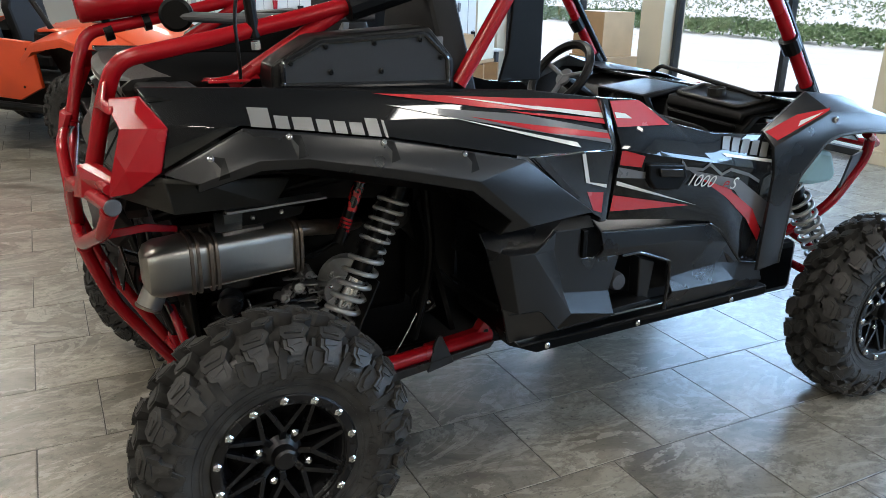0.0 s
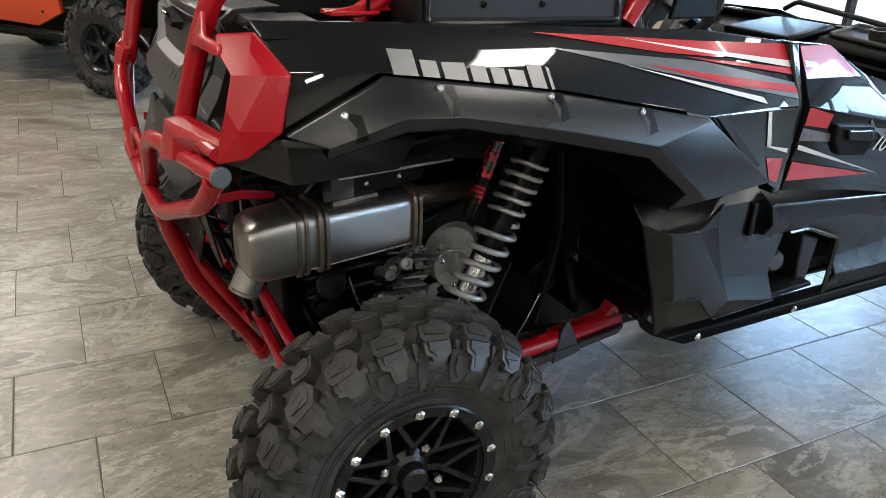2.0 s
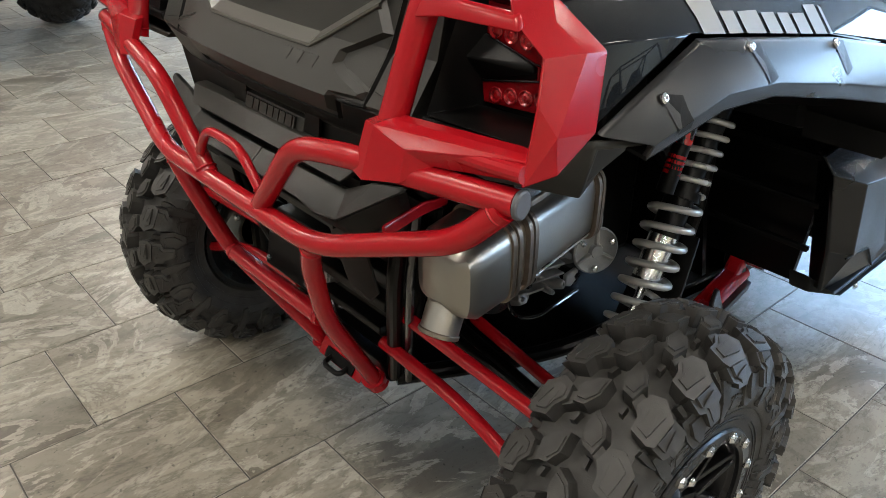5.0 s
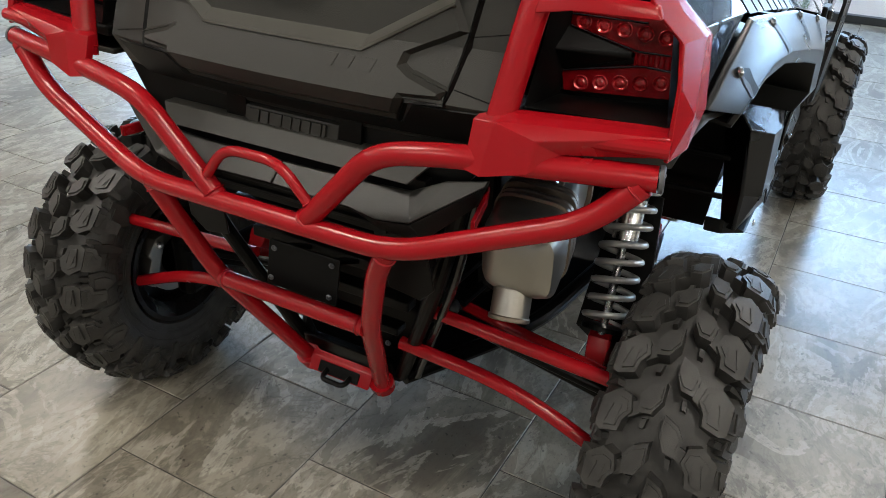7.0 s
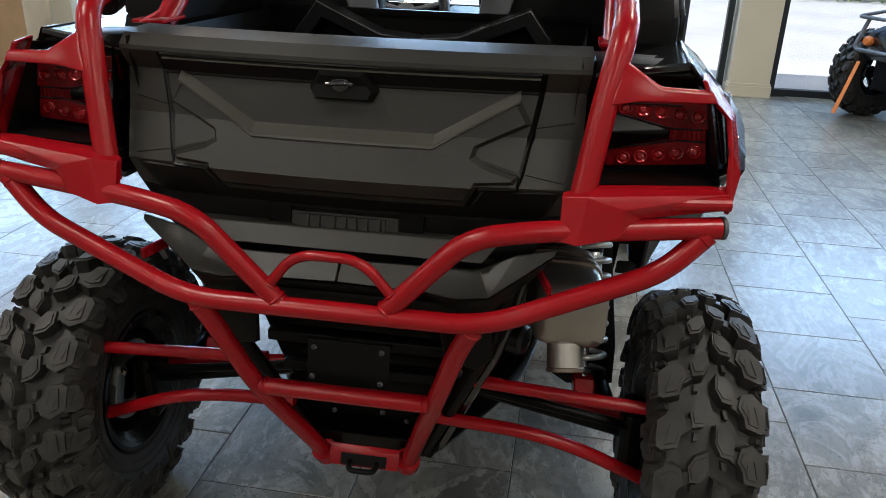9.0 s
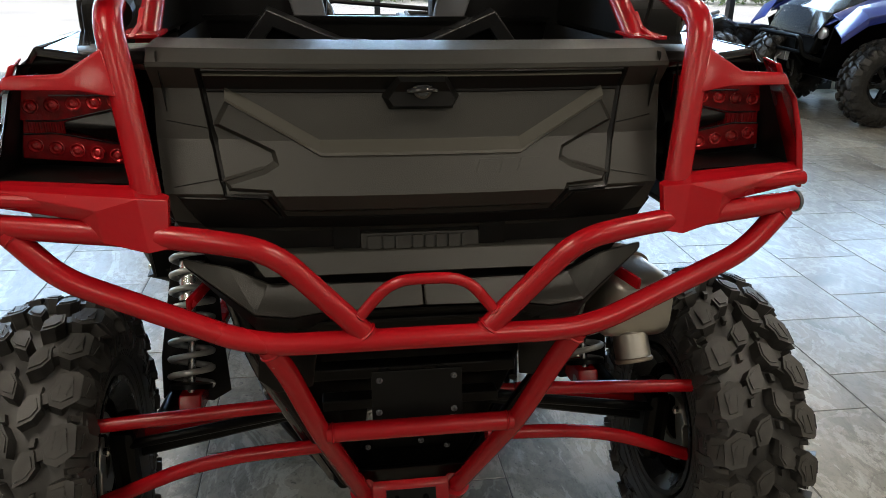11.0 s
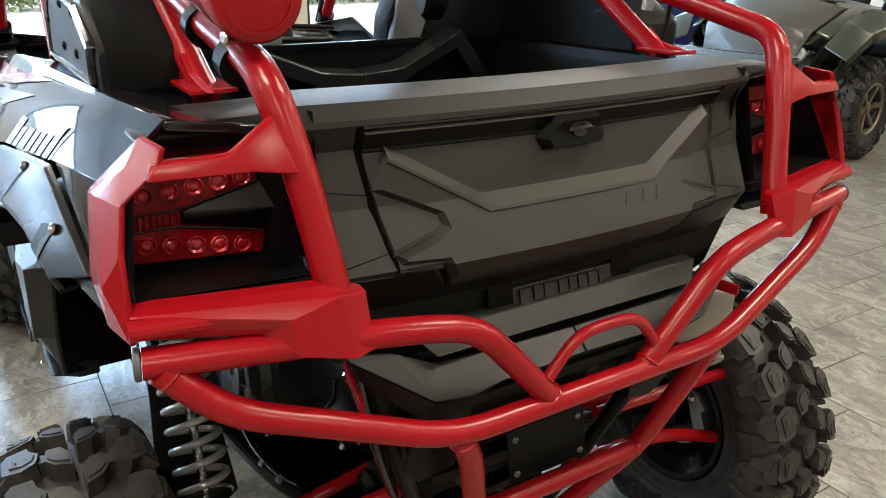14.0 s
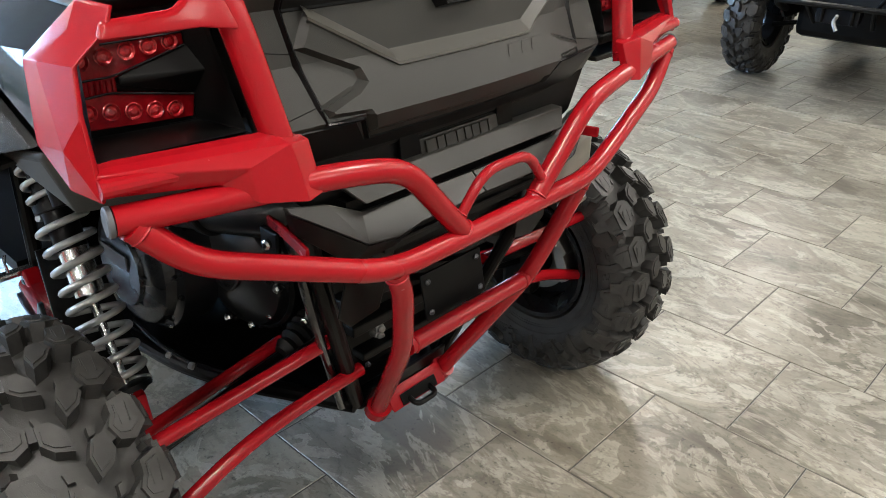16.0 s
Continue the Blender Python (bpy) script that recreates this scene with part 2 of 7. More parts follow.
def part(name, bm, mat, parent=None, label="", bevel=0.0, angle=19, segments=2):
    """Links a bmesh as one mesh object under a thing or a part."""
    if bevel:
        bmesh.ops.recalc_face_normals(bm, faces=bm.faces)
        sharp = [e for e in bm.edges if len(e.link_faces) == 2 and e.calc_face_angle(0) > radians(20)]
        bmesh.ops.bevel(bm, geom=sharp, offset=bevel, segments=segments, affect="EDGES", profile=0.5, clamp_overlap=True)
    bmesh.ops.recalc_face_normals(bm, faces=bm.faces)
    for f in bm.faces:
        f.smooth = True
    for e in bm.edges:
        e.smooth = len(e.link_faces) != 2 or e.calc_face_angle(0) < radians(angle)
    me = bpy.data.meshes.new(name)
    bm.to_mesh(me)
    bm.free()
    me.materials.append(mat)
    ob = new(name, me)
    ob.parent = parent
    if label:
        ob["label"] = label
    return ob


def again(ob, m, parent):
    """The same part once more, at the pose m, on the same mesh."""
    c = new(ob.name.split(".")[0], ob.data)
    c.parent = parent
    c.matrix_basis = m
    if "label" in ob:
        c["label"] = ob["label"]
    return c


def thing(name, m, label, category, group="", kind=""):
    ob = new(name)
    ob.empty_display_size = 0.2
    ob.matrix_basis = m
    return tagged(ob, label, category, group, kind)


def facets(verts, faces, vec, bm=None):
    """A folded sheet with thickness: the faces given, the same set back by vec, and the rim between."""
    bm = bm or bmesh.new()
    front = [bm.verts.new(v) for v in verts]
    back = [bm.verts.new(Vector(v) + Vector(vec)) for v in verts]
    count = {}
    for f in faces:
        bm.faces.new([front[i] for i in f])
        bm.faces.new([back[i] for i in reversed(f)])
        for a, b in zip(f, (*f[1:], f[0])):
            count[(a, b)] = 1
    for a, b in count:
        if (b, a) not in count:
            bm.faces.new((front[b], front[a], back[a], back[b]))
    return bm


def tris(faces):
    """The faces as fans of triangles, so that every sheet folds alike."""
    return [(f[0], f[i], f[i + 1]) for f in faces for i in range(1, len(f) - 1)]


def stamp_text(text, size, shear, verts, faces, x, z, out, turn=0.0, flip=1):
    """Built-in letters laid on a folded sheet; they run along x."""
    from mathutils.bvhtree import BVHTree
    cu = bpy.data.curves.new("letters", "FONT")
    cu.body, cu.size, cu.shear, cu.extrude = text, size, shear, 0.0
    ob = bpy.data.objects.new("letters", cu)
    scene.collection.objects.link(ob)
    dg = bpy.context.evaluated_depsgraph_get()
    me = ob.evaluated_get(dg).to_mesh()
    bm = bmesh.new()
    bm.from_mesh(me)
    bpy.data.objects.remove(ob)
    bpy.data.curves.remove(cu)
    tree = BVHTree.FromPolygons([Vector(v) for v in verts], faces)
    side = 1 if verts[0][1] > 0 else -1
    for v in bm.verts:
        px = x + flip * (v.co.x * math.cos(turn) - v.co.y * math.sin(turn))
        pz = z + v.co.x * math.sin(turn) + v.co.y * math.cos(turn)
        hit = tree.ray_cast(Vector((px, side * 2, pz)), Vector((0, -side, 0)))[0]
        v.co = (px, (hit.y if hit else side * 0.75) + out, pz)
    return bm


def plate(outline, vec, bm=None):
    return facets(outline, [tuple(range(len(outline)))], vec, bm)


def box(lo, hi, bm=None):
    (a, b, c), (d, e, f) = lo, hi
    return plate([(a, b, c), (d, b, c), (d, e, c), (a, e, c)], (0, 0, f - c), bm)


def frame_of(way):
    way = Vector(way).normalized()
    side = way.cross((0, 0, 1) if abs(way.z) < 0.95 else (0, 1, 0)).normalized()
    return side, way.cross(side)


def rounded(points, fillet, steps=6):
    pts = [Vector(p) for p in points]
    out = [pts[0]]
    for a, b, c in zip(pts, pts[1:], pts[2:]):
        d = min(fillet, 0.45 * (a - b).length, 0.45 * (c - b).length)
        p, q = b + (a - b).normalized() * d, b + (c - b).normalized() * d
        for i in range(steps + 1):
            t = i / steps
            out.append(p * (1 - t) ** 2 + b * 2 * t * (1 - t) + q * t * t)
    return out + [pts[-1]]


def tube(points, r, fillet=0.06, seg=14, bm=None, steps=6, r_end=None):
    bm = bm or bmesh.new()
    pts = rounded(points, fillet, steps) if fillet else [Vector(p) for p in points]
    rings, side, last = [], None, None
    for i, p in enumerate(pts):
        way = (pts[min(i + 1, len(pts) - 1)] - pts[max(i - 1, 0)]).normalized()
        if side is None:
            side, up = frame_of(way)
        else:
            side = (side - way * side.dot(way)).normalized()
            up = way.cross(side)
        rr = r if r_end is None else r + (r_end - r) * i / (len(pts) - 1)
        rings.append([bm.verts.new(p + rr * (side * math.cos(2 * math.pi * k / seg) + up * math.sin(2 * math.pi * k / seg))) for k in range(seg)])
    for a, b in zip(rings, rings[1:]):
        for k in range(seg):
            bm.faces.new((a[k], a[(k + 1) % seg], b[(k + 1) % seg], b[k]))
    bm.faces.new(list(reversed(rings[0])))
    bm.faces.new(rings[-1])
    return bm


def rod(a, b, r, seg=14, bm=None, r_end=None):
    return tube([a, b], r, 0, seg, bm, r_end=r_end)


def lathe(profile, origin, axis, seg=48, bm=None, closed=False):
    """Turns (along, radius) pairs round the axis through origin."""
    bm = bm or bmesh.new()
    axis = Vector(axis).normalized()
    side, up = frame_of(axis)
    rings = []
    for a, r in profile:
        c = Vector(origin) + axis * a
        rings.append([bm.verts.new(c + r * (side * math.cos(2 * math.pi * k / seg) + up * math.sin(2 * math.pi * k / seg))) for k in range(seg)])
    pairs = list(zip(rings, rings[1:])) + ([(rings[-1], rings[0])] if closed else [])
    for a, b in pairs:
        for k in range(seg):
            bm.faces.new((a[k], a[(k + 1) % seg], b[(k + 1) % seg], b[k]))
    if not closed:
        bm.faces.new(list(reversed(rings[0])))
        bm.faces.new(rings[-1])
    return bm


def coil(a, b, r, wire, turns, seg=8, per=22):
    a, b = Vector(a), Vector(b)
    side, up = frame_of(b - a)
    n = int(turns * per)
    return tube([a + (b - a) * (i / n) + r * (side * math.cos(2 * math.pi * i / per) + up * math.sin(2 * math.pi * i / per)) for i in range(n + 1)], wire, 0, seg)


def bolt_mesh(r=0.009, h=0.007, seg=8):
    """A button-head screw that stands on z = 0."""
    return lathe([(0, r), (h * 0.55, r), (h, r * 0.6), (h, r * 0.42), (h * 0.6, r * 0.36)], (0, 0, 0), (0, 0, 1), seg)


def conform(verts, faces, polygons, out, bm=None):
    """The pieces of a folded sheet that lie in convex polygons of (x, z), raised by out along y."""
    bm = bm or bmesh.new()
    for poly in polygons:
        t = bmesh.new()
        vs = [t.verts.new(v) for v in verts]
        for f in faces:
            t.faces.new([vs[i] for i in f])
        bmesh.ops.triangulate(t, faces=t.faces)
        c = Vector((sum(p[0] for p in poly) / len(poly), 0, sum(p[1] for p in poly) / len(poly)))
        for p, q in zip(poly, (*poly[1:], poly[0])):
            no = Vector((q[1] - p[1], 0, p[0] - q[0]))
            if no.length < 1e-6:
                continue
            no.normalize()
            co = Vector((p[0], 0, p[1]))
            if no.dot(c - co) > 0:
                no = -no
            bmesh.ops.bisect_plane(t, geom=t.verts[:] + t.edges[:] + t.faces[:], plane_co=co, plane_no=no, clear_outer=True)
        remap = {v: bm.verts.new(v.co + Vector((0, out, 0))) for v in t.verts}
        for f in t.faces:
            bm.faces.new([remap[v] for v in f.verts])
        t.free()
    return bm


def sheet_y(verts, faces, x, z):
    """How far out a folded side sheet lies at (x, z)."""
    bm = conform(verts, faces, [[(x - 0.004, z - 0.004), (x + 0.004, z - 0.004), (x + 0.004, z + 0.004), (x - 0.004, z + 0.004)]], 0)
    ys = [v.co.y for v in bm.verts]
    bm.free()
    return sum(ys) / len(ys) if ys else None

# ---- the showroom ----
TP, GAP, TX, TY = 0.460, 0.0035, 1.235, -0.300

floor = tagged(part("floor", box((ROOM_X0, ROOM_Y0, -0.12), (ROOM_X1 + 0.25, ROOM_Y1, -0.0022)), GROUT), "grey grouted floor under staggered square stone tiles", "floor", kind="structure")
ground = tagged(part("ground", box((ROOM_X1 + 0.25, -900, -0.3), (900, 900, -0.03)), CONCRETE), "sunlit pale concrete forecourt outside the windows", "ground", kind="structure")
part("ground_behind", box((-900, -900, -0.35), (ROOM_X1 + 0.2, 900, -0.14)), CONCRETE)
tagged(bpy.data.objects["ground_behind"], "pale concrete ground round the shop building", "ground", kind="structure")

wall = tagged(part("wall_east", box((ROOM_X1, ROOM_Y0, 2.95), (ROOM_X1 + 0.25, ROOM_Y1, ROOM_H + 0.4)), CREAM), "cream painted wall strip over the shop windows", "wall", kind="structure")
ends = [ROOM_Y0, *[v for w in WINDOWS for v in w], ROOM_Y1]
for i in range(0, len(ends), 2):
    pier = part("pier", box((ROOM_X1 - 0.12, ends[i] + 0.03, 0), (ROOM_X1 + 0.24, ends[i + 1] - 0.03, 2.95)), CREAM, wall, bevel=0.006)
    for d, z0, z1 in ((0.022, 0.0, 0.115), (0.012, 0.117, 0.140)):
        part("skirting", box((ROOM_X1 - 0.12 - d, ends[i] + 0.03 - d, z0), (ROOM_X1 + 0.03, ends[i + 1] - 0.03 + d, z1)), CREAM, wall, bevel=0.004)
# mostly unseen walls; north and west are darkened to hold back fill light
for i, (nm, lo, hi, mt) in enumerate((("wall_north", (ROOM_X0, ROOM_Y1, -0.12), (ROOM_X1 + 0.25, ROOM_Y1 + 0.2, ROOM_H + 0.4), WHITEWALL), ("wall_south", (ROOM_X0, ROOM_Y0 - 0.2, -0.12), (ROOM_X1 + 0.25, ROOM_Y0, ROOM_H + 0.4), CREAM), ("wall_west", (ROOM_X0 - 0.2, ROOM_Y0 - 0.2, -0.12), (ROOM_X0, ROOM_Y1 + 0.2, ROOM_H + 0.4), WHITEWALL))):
    tagged(part(nm, box(lo, hi), mt), "plain painted wall of the showroom", "wall", kind="structure")
tagged(part("ceiling", box((ROOM_X0, ROOM_Y0, ROOM_H), (ROOM_X1, ROOM_Y1, ROOM_H + 0.15)), CEILING), "suspended ceiling of the showroom, darkened to cut bounce", "ceiling", kind="structure")

PANE = glass_material("clear_window_glass", (1, 1, 1), 0.0)
for i, (a, b) in enumerate(WINDOWS):
    win = part("window_%d" % (i + 1), box((ROOM_X1 + 0.04, a, 0.0), (ROOM_X1 + 0.14, b, 0.07)), DARKALU, None, bevel=0.004)
    tagged(win, "tall shop window in a dark bronze aluminium frame", "window", kind="structure")
    part("window_frame", box((ROOM_X1 + 0.04, a, 2.88), (ROOM_X1 + 0.14, b, 2.95)), DARKALU, win, bevel=0.004)
    stops = [a] + ([a + 0.42 * (b - a) - 0.03] if b - a > 2.7 else []) + [b - 0.06]
    if -2.5 < a < 0:
        stops.insert(1, a + 0.45)
    for y in stops:
        part("mullion", box((ROOM_X1 + 0.04, y, 0.07), (ROOM_X1 + 0.14, y + 0.06, 2.88)), DARKALU, win, bevel=0.004)
    for y, z in zip(stops, stops[1:]):
        pane = part("pane", box((ROOM_X1 + 0.08, y + 0.06, 0.07), (ROOM_X1 + 0.086, z, 2.88)), PANE, win)
        pane.visible_shadow = False

GLOW = lamp_material("ceiling_light_diffuser", (1.0, 0.95, 0.86), 7.0)
first = None
for x in (-4.4, -1.3, 1.8, 4.9):
    for y in (-7.8, -4.7, -1.6, 1.5, 4.6, 7.7):
        if first is None:
            first = thing("ceiling_light", pose(x, y, ROOM_H), "recessed square ceiling light panel with a warm diffuser", "light", "ceiling lights")
            part("rim", box((-0.32, -0.32, -0.025), (0.32, 0.32, -0.001)), CEILING, first, bevel=0.004)
            part("diffuser", box((-0.29, -0.29, -0.031), (0.29, 0.29, -0.0252)), GLOW, first)
        else:
            copy_thing(first, pose(x, y, ROOM_H))
        area_lamp("ceiling_lamp", (x, y, ROOM_H - 0.04), (x, y, 0), 0.56, 0.56, 42 if x < 0 else 26, (1.0, 0.89, 0.72))


def leaf_clumps(name, y0, y1, x, height, seed, count):
    """A hedge of small leaf clumps, uneven at its top."""
    rng = random.Random(seed)
    bm = bmesh.new()
    for _ in range(count):
        y = rng.uniform(y0, y1)
        h = height * (0.6 + 0.4 * noise.noise((y * 0.5, seed, 0)) + 0.15 * noise.noise((y * 2.1, seed, 3)))
        c = Vector((x + rng.gauss(0, 0.6), y, max(0.05, h * rng.random() ** 0.6)))
        for _ in range(3):
            d = [Vector((rng.gauss(0, 0.055), rng.gauss(0, 0.055), rng.gauss(0, 0.05))) for _ in range(3)]
            bm.faces.new([bm.verts.new(c + v) for v in d])
    return part(name, bm, LEAF)


tagged(leaf_clumps("hedge", -40, 80, 22.7, 0.92, 3, 34000), "green hedge of small leaves beyond the forecourt", "hedge", kind="stuff")
tagged(leaf_clumps("trees", -50, 120, 34.5, 3.2, 8, 20000), "far row of green trees behind the hedge", "trees", kind="stuff")

# ---- the utility vehicle ----
STAND = pose(0, 0.044, 0, 0, 0, 0.612)
SET = STAND @ pose(0.031, 0, -0.0208, 0, -0.7, 0) @ Matrix.Diagonal((0.982, 1.0303, 0.985, 1))
utv = thing("utility_vehicle", SET, "red and charcoal two-seat off-road vehicle with big black tyres", "vehicle")


def S(side, pts):
    """Points (forward, out from the centre line, up) on one side: -1 right, 1 left."""
    return [(x, side * w, z) for x, w, z in pts]


def carcass(v):
    """A place on the tyre's outer skin: v runs across it from sidewall to sidewall; gives (across, radius) and its normal."""
    s, a = (1 if v >= 0 else -1), abs(v)
    if a < 0.085:
        y, r, ang = a, 0.3805 - 0.10 * a * a / 0.085, 0.0 + 0.2 * a / 0.085
    elif a < 0.135:
        t = (a - 0.085) / 0.05
        ang = 0.2 + 1.15 * t
        y = 0.085 + 0.043 * math.sin(t * math.pi / 2)
        r = 0.372 - 0.034 * (1 - math.cos(t * math.pi / 2))
    else:
        t = (a - 0.135) / 0.13
        ang = 1.35 + 0.45 * t
        y = 0.128 + 0.012 * math.sin(min(1, t * 1.6) * math.pi) - 0.02 * max(0, t - 0.55)
        r = 0.338 - 0.13 * t
    return s * y * 0.88, r, s * math.sin(ang) * 0.9, math.cos(ang)


def on_tyre(u, v, h):
    y, r, ny, nr = carcass(v)
    y, r = y + h * ny, r + h * nr
    return (r * math.sin(u), y, r * math.cos(u))


def groove(v):
    """How far the carcass lies lower between the lugs of the tread."""
    return -0.013 * max(0.0, min(1.0, (0.150 - abs(v)) / 0.03))


PITCHES = 22
STEP = 2 * math.pi / PITCHES


def lug(bm, u0, shape, h, taper=0.86, low=None):
    """A raised block on the tyre, from an outline in (pitches round it, metres across it)."""
    cu, cv = sum(p[0] for p in shape) / len(shape), sum(p[1] for p in shape) / len(shape)
    bot = [bm.verts.new(on_tyre(u0 + p[0] * STEP, p[1], groove(p[1]) - 0.003 if low is None else low)) for p in shape]
    top = [bm.verts.new(on_tyre(u0 + (cu + (p[0] - cu) * taper) * STEP, cv + (p[1] - cv) * taper, h)) for p in shape]
    n = len(shape)
    bm.faces.new(top)
    for i in range(n):
        bm.faces.new((bot[i], bot[(i + 1) % n], top[(i + 1) % n], top[i]))


def centre_block(bm, u0, s, odd):
    lug(bm, u0, [(-0.30, s * 0.006), (0.05, s * 0.004), (0.30, s * 0.020), (0.34, s * 0.046), (0.02, s * 0.052), (-0.18, s * 0.036)], 0.0245, 0.93)
    lug(bm, u0, [(-0.20, s * 0.010), (0.05, s * 0.009), (0.22, s * 0.022), (0.24, s * 0.040), (0.03, s * 0.045), (-0.11, s * 0.033)], 0.0275, 0.95, 0.018)


def shoulder_block(bm, u0, s, odd):
    """A hooked block over the tyre's edge, long and short in turn."""
    u1, e = u0 + 0.12 * STEP, 0.158 if odd else 0.138
    lug(bm, u1, [(-0.04, s * 0.064), (0.22, s * 0.056), (0.40, s * 0.070), (0.60, s * 0.074), (0.68, s * 0.100), (0.62, s * 0.108), (0.10, s * 0.108), (-0.12, s * 0.088)], 0.0235, 0.96)
    lug(bm, u1, [(0.06, s * 0.069), (0.21, s * 0.064), (0.36, s * 0.077), (0.52, s * 0.081), (0.57, s * 0.096), (0.14, s * 0.099), (0.02, s * 0.086)], 0.0250, 0.95, 0.019)
    lug(bm, u1, [(0.04, s * 0.101), (0.64, s * 0.099), (0.66, s * 0.124), (0.50, s * 0.130), (0.48, s * e), (0.16, s * e), (0.12, s * 0.132), (0.02, s * 0.126)], 0.0205, 0.96)
    lug(bm, u1, [(0.16, s * 0.108), (0.54, s * 0.107), (0.55, s * 0.120), (0.42, s * 0.126), (0.38, s * (e - 0.006)), (0.22, s * (e - 0.006))], 0.0222, 0.94, 0.016)
    lug(bm, u1, [(-0.02, s * 0.040), (0.16, s * 0.034), (0.34, s * 0.064), (0.06, s * 0.070)], 0.0150, 0.95)
    for w in (0.078, 0.090, 0.114):
        lug(bm, u1, [(0.18, s * w), (0.50, s * (w + 0.005)), (0.50, s * (w + 0.0066)), (0.18, s * (w + 0.0016))], 0.0260 if w < 0.1 else 0.0232, 1.0, 0.018)


def side_block(bm, u0, s, odd):
    """A claw on the sidewall between two shoulder blocks."""
    u1 = u0 + 0.62 * STEP
    if odd:
        lug(bm, u1, [(-0.15, s * 0.122), (0.45, s * 0.118), (0.52, s * 0.152), (0.38, s * 0.190), (0.12, s * 0.197), (-0.12, s * 0.162)], 0.0075, 0.95)
        lug(bm, u1, [(0.0, s * 0.132), (0.32, s * 0.129), (0.36, s * 0.155), (0.25, s * 0.178), (0.10, s * 0.181), (-0.02, s * 0.156)], 0.0120, 0.92)
    else:
        lug(bm, u1, [(0.0, s * 0.122), (0.24, s * 0.116), (0.34, s * 0.152), (0.28, s * 0.203), (0.10, s * 0.208), (0.07, s * 0.156)], 0.0075, 0.95)


BLOCKS = (centre_block, shoulder_block, side_block)


def tyre_mesh(blocks=False):
    """The carcass with its fine raised marks, and with the tread joined to it for a far wheel; the axle is y."""
    bm = bmesh.new()
    vs = [-0.262 + 0.524 * i / 36 for i in range(37)]
    seg = 88
    rings = [[bm.verts.new(on_tyre(2 * math.pi * k / seg, v, groove(v))) for k in range(seg)] for v in vs]
    rings.append([bm.verts.new((0.20 * math.sin(2 * math.pi * k / seg), 0.088, 0.20 * math.cos(2 * math.pi * k / seg))) for k in range(seg)])
    rings.insert(0, [bm.verts.new((0.20 * math.sin(2 * math.pi * k / seg), -0.088, 0.20 * math.cos(2 * math.pi * k / seg))) for k in range(seg)])
    for a, b in zip(rings, rings[1:]):
        for k in range(seg):
            bm.faces.new((a[k], a[(k + 1) % seg], b[(k + 1) % seg], b[k]))
    for k in range(PITCHES):
        for s in (1, -1):
            u0 = (k + (0.0 if s > 0 else 0.5)) * STEP
            if blocks:
                for kind in BLOCKS:
                    kind(bm, u0, s, k % 2)
            lug(bm, u0 + 0.46 * STEP, [(-0.10, s * 0.026), (0.10, s * 0.030), (0.12, s * 0.042), (-0.08, s * 0.040)], 0.002, 0.8)
            lug(bm, u0 + 0.86 * STEP, [(-0.02, s * 0.100), (0.10, s * 0.098), (0.12, s * 0.120), (0.08, s * 0.140), (-0.02, s * 0.138)], 0.006, 0.85)
            lug(bm, u0 + 0.20 * STEP, [(0.0, s * 0.166), (0.30, s * 0.166), (0.36, s * 0.186), (0.10, s * 0.190)], 0.0025, 0.95)
            u1 = u0 + 0.62 * STEP
            for j in range(5):
                lug(bm, u1, [(-0.34 + 0.09 * j, s * 0.158), (-0.315 + 0.09 * j, s * 0.158), (-0.02 + 0.09 * j, s * 0.199), (-0.045 + 0.09 * j, s * 0.199)], 0.0026, 1.0)
            for j in range(3):
                lug(bm, u1, [(-0.62 + 0.05 * j, s * (0.166 + 0.012 * j)), (-0.20 - 0.05 * j, s * (0.160 + 0.012 * j)), (-0.20 - 0.05 * j, s * (0.164 + 0.012 * j)), (-0.62 + 0.05 * j, s * (0.170 + 0.012 * j))], 0.0016, 0.97)
    # rings and blocks of raised sidewall marks
    for s in (1, -1):
        for v in (0.212, 0.232, 0.240):
            for k in range(44):
                lug(bm, k * STEP / 2, [(0.0, s * v), (0.5, s * v), (0.5, s * (v + 0.0035)), (0.0, s * (v + 0.0035))], 0.0020, 1.0)
        for i in range(9):
            lug(bm, 0.62 + i * 0.075 + math.pi, [(0.0, s * 0.205), (0.17, s * 0.205), (0.17, s * 0.226), (0.0, s * 0.226)], 0.0018, 0.96)
        for i in range(7):
            lug(bm, -0.5 + i * 0.07, [(0.0, s * 0.207), (0.15, s * 0.207), (0.15, s * 0.222), (0.0, s * 0.222)], 0.0018, 0.96)
    return bm


def tread(hub):
    """Every block of the tread as a part of its own."""
    made = []
    for kind in BLOCKS:
        for s in (1, -1):
            for odd in (0, 1):
                bm = bmesh.new()
                kind(bm, 0.0, s, odd)
                name = "side_lug" if kind is side_block else "tread_lug"
                first = part(name, bm, RUBBER, hub, angle=18)
                for k in range(odd, PITCHES, 2):
                    m = pose(0, 0, 0, 0, math.degrees((k + (0.0 if s > 0 else 0.5)) * STEP), 0)
                    if k == odd:
                        first.matrix_basis = m
                        made.append(first)
                    else:
                        made.append(again(first, m, hub))
    return made


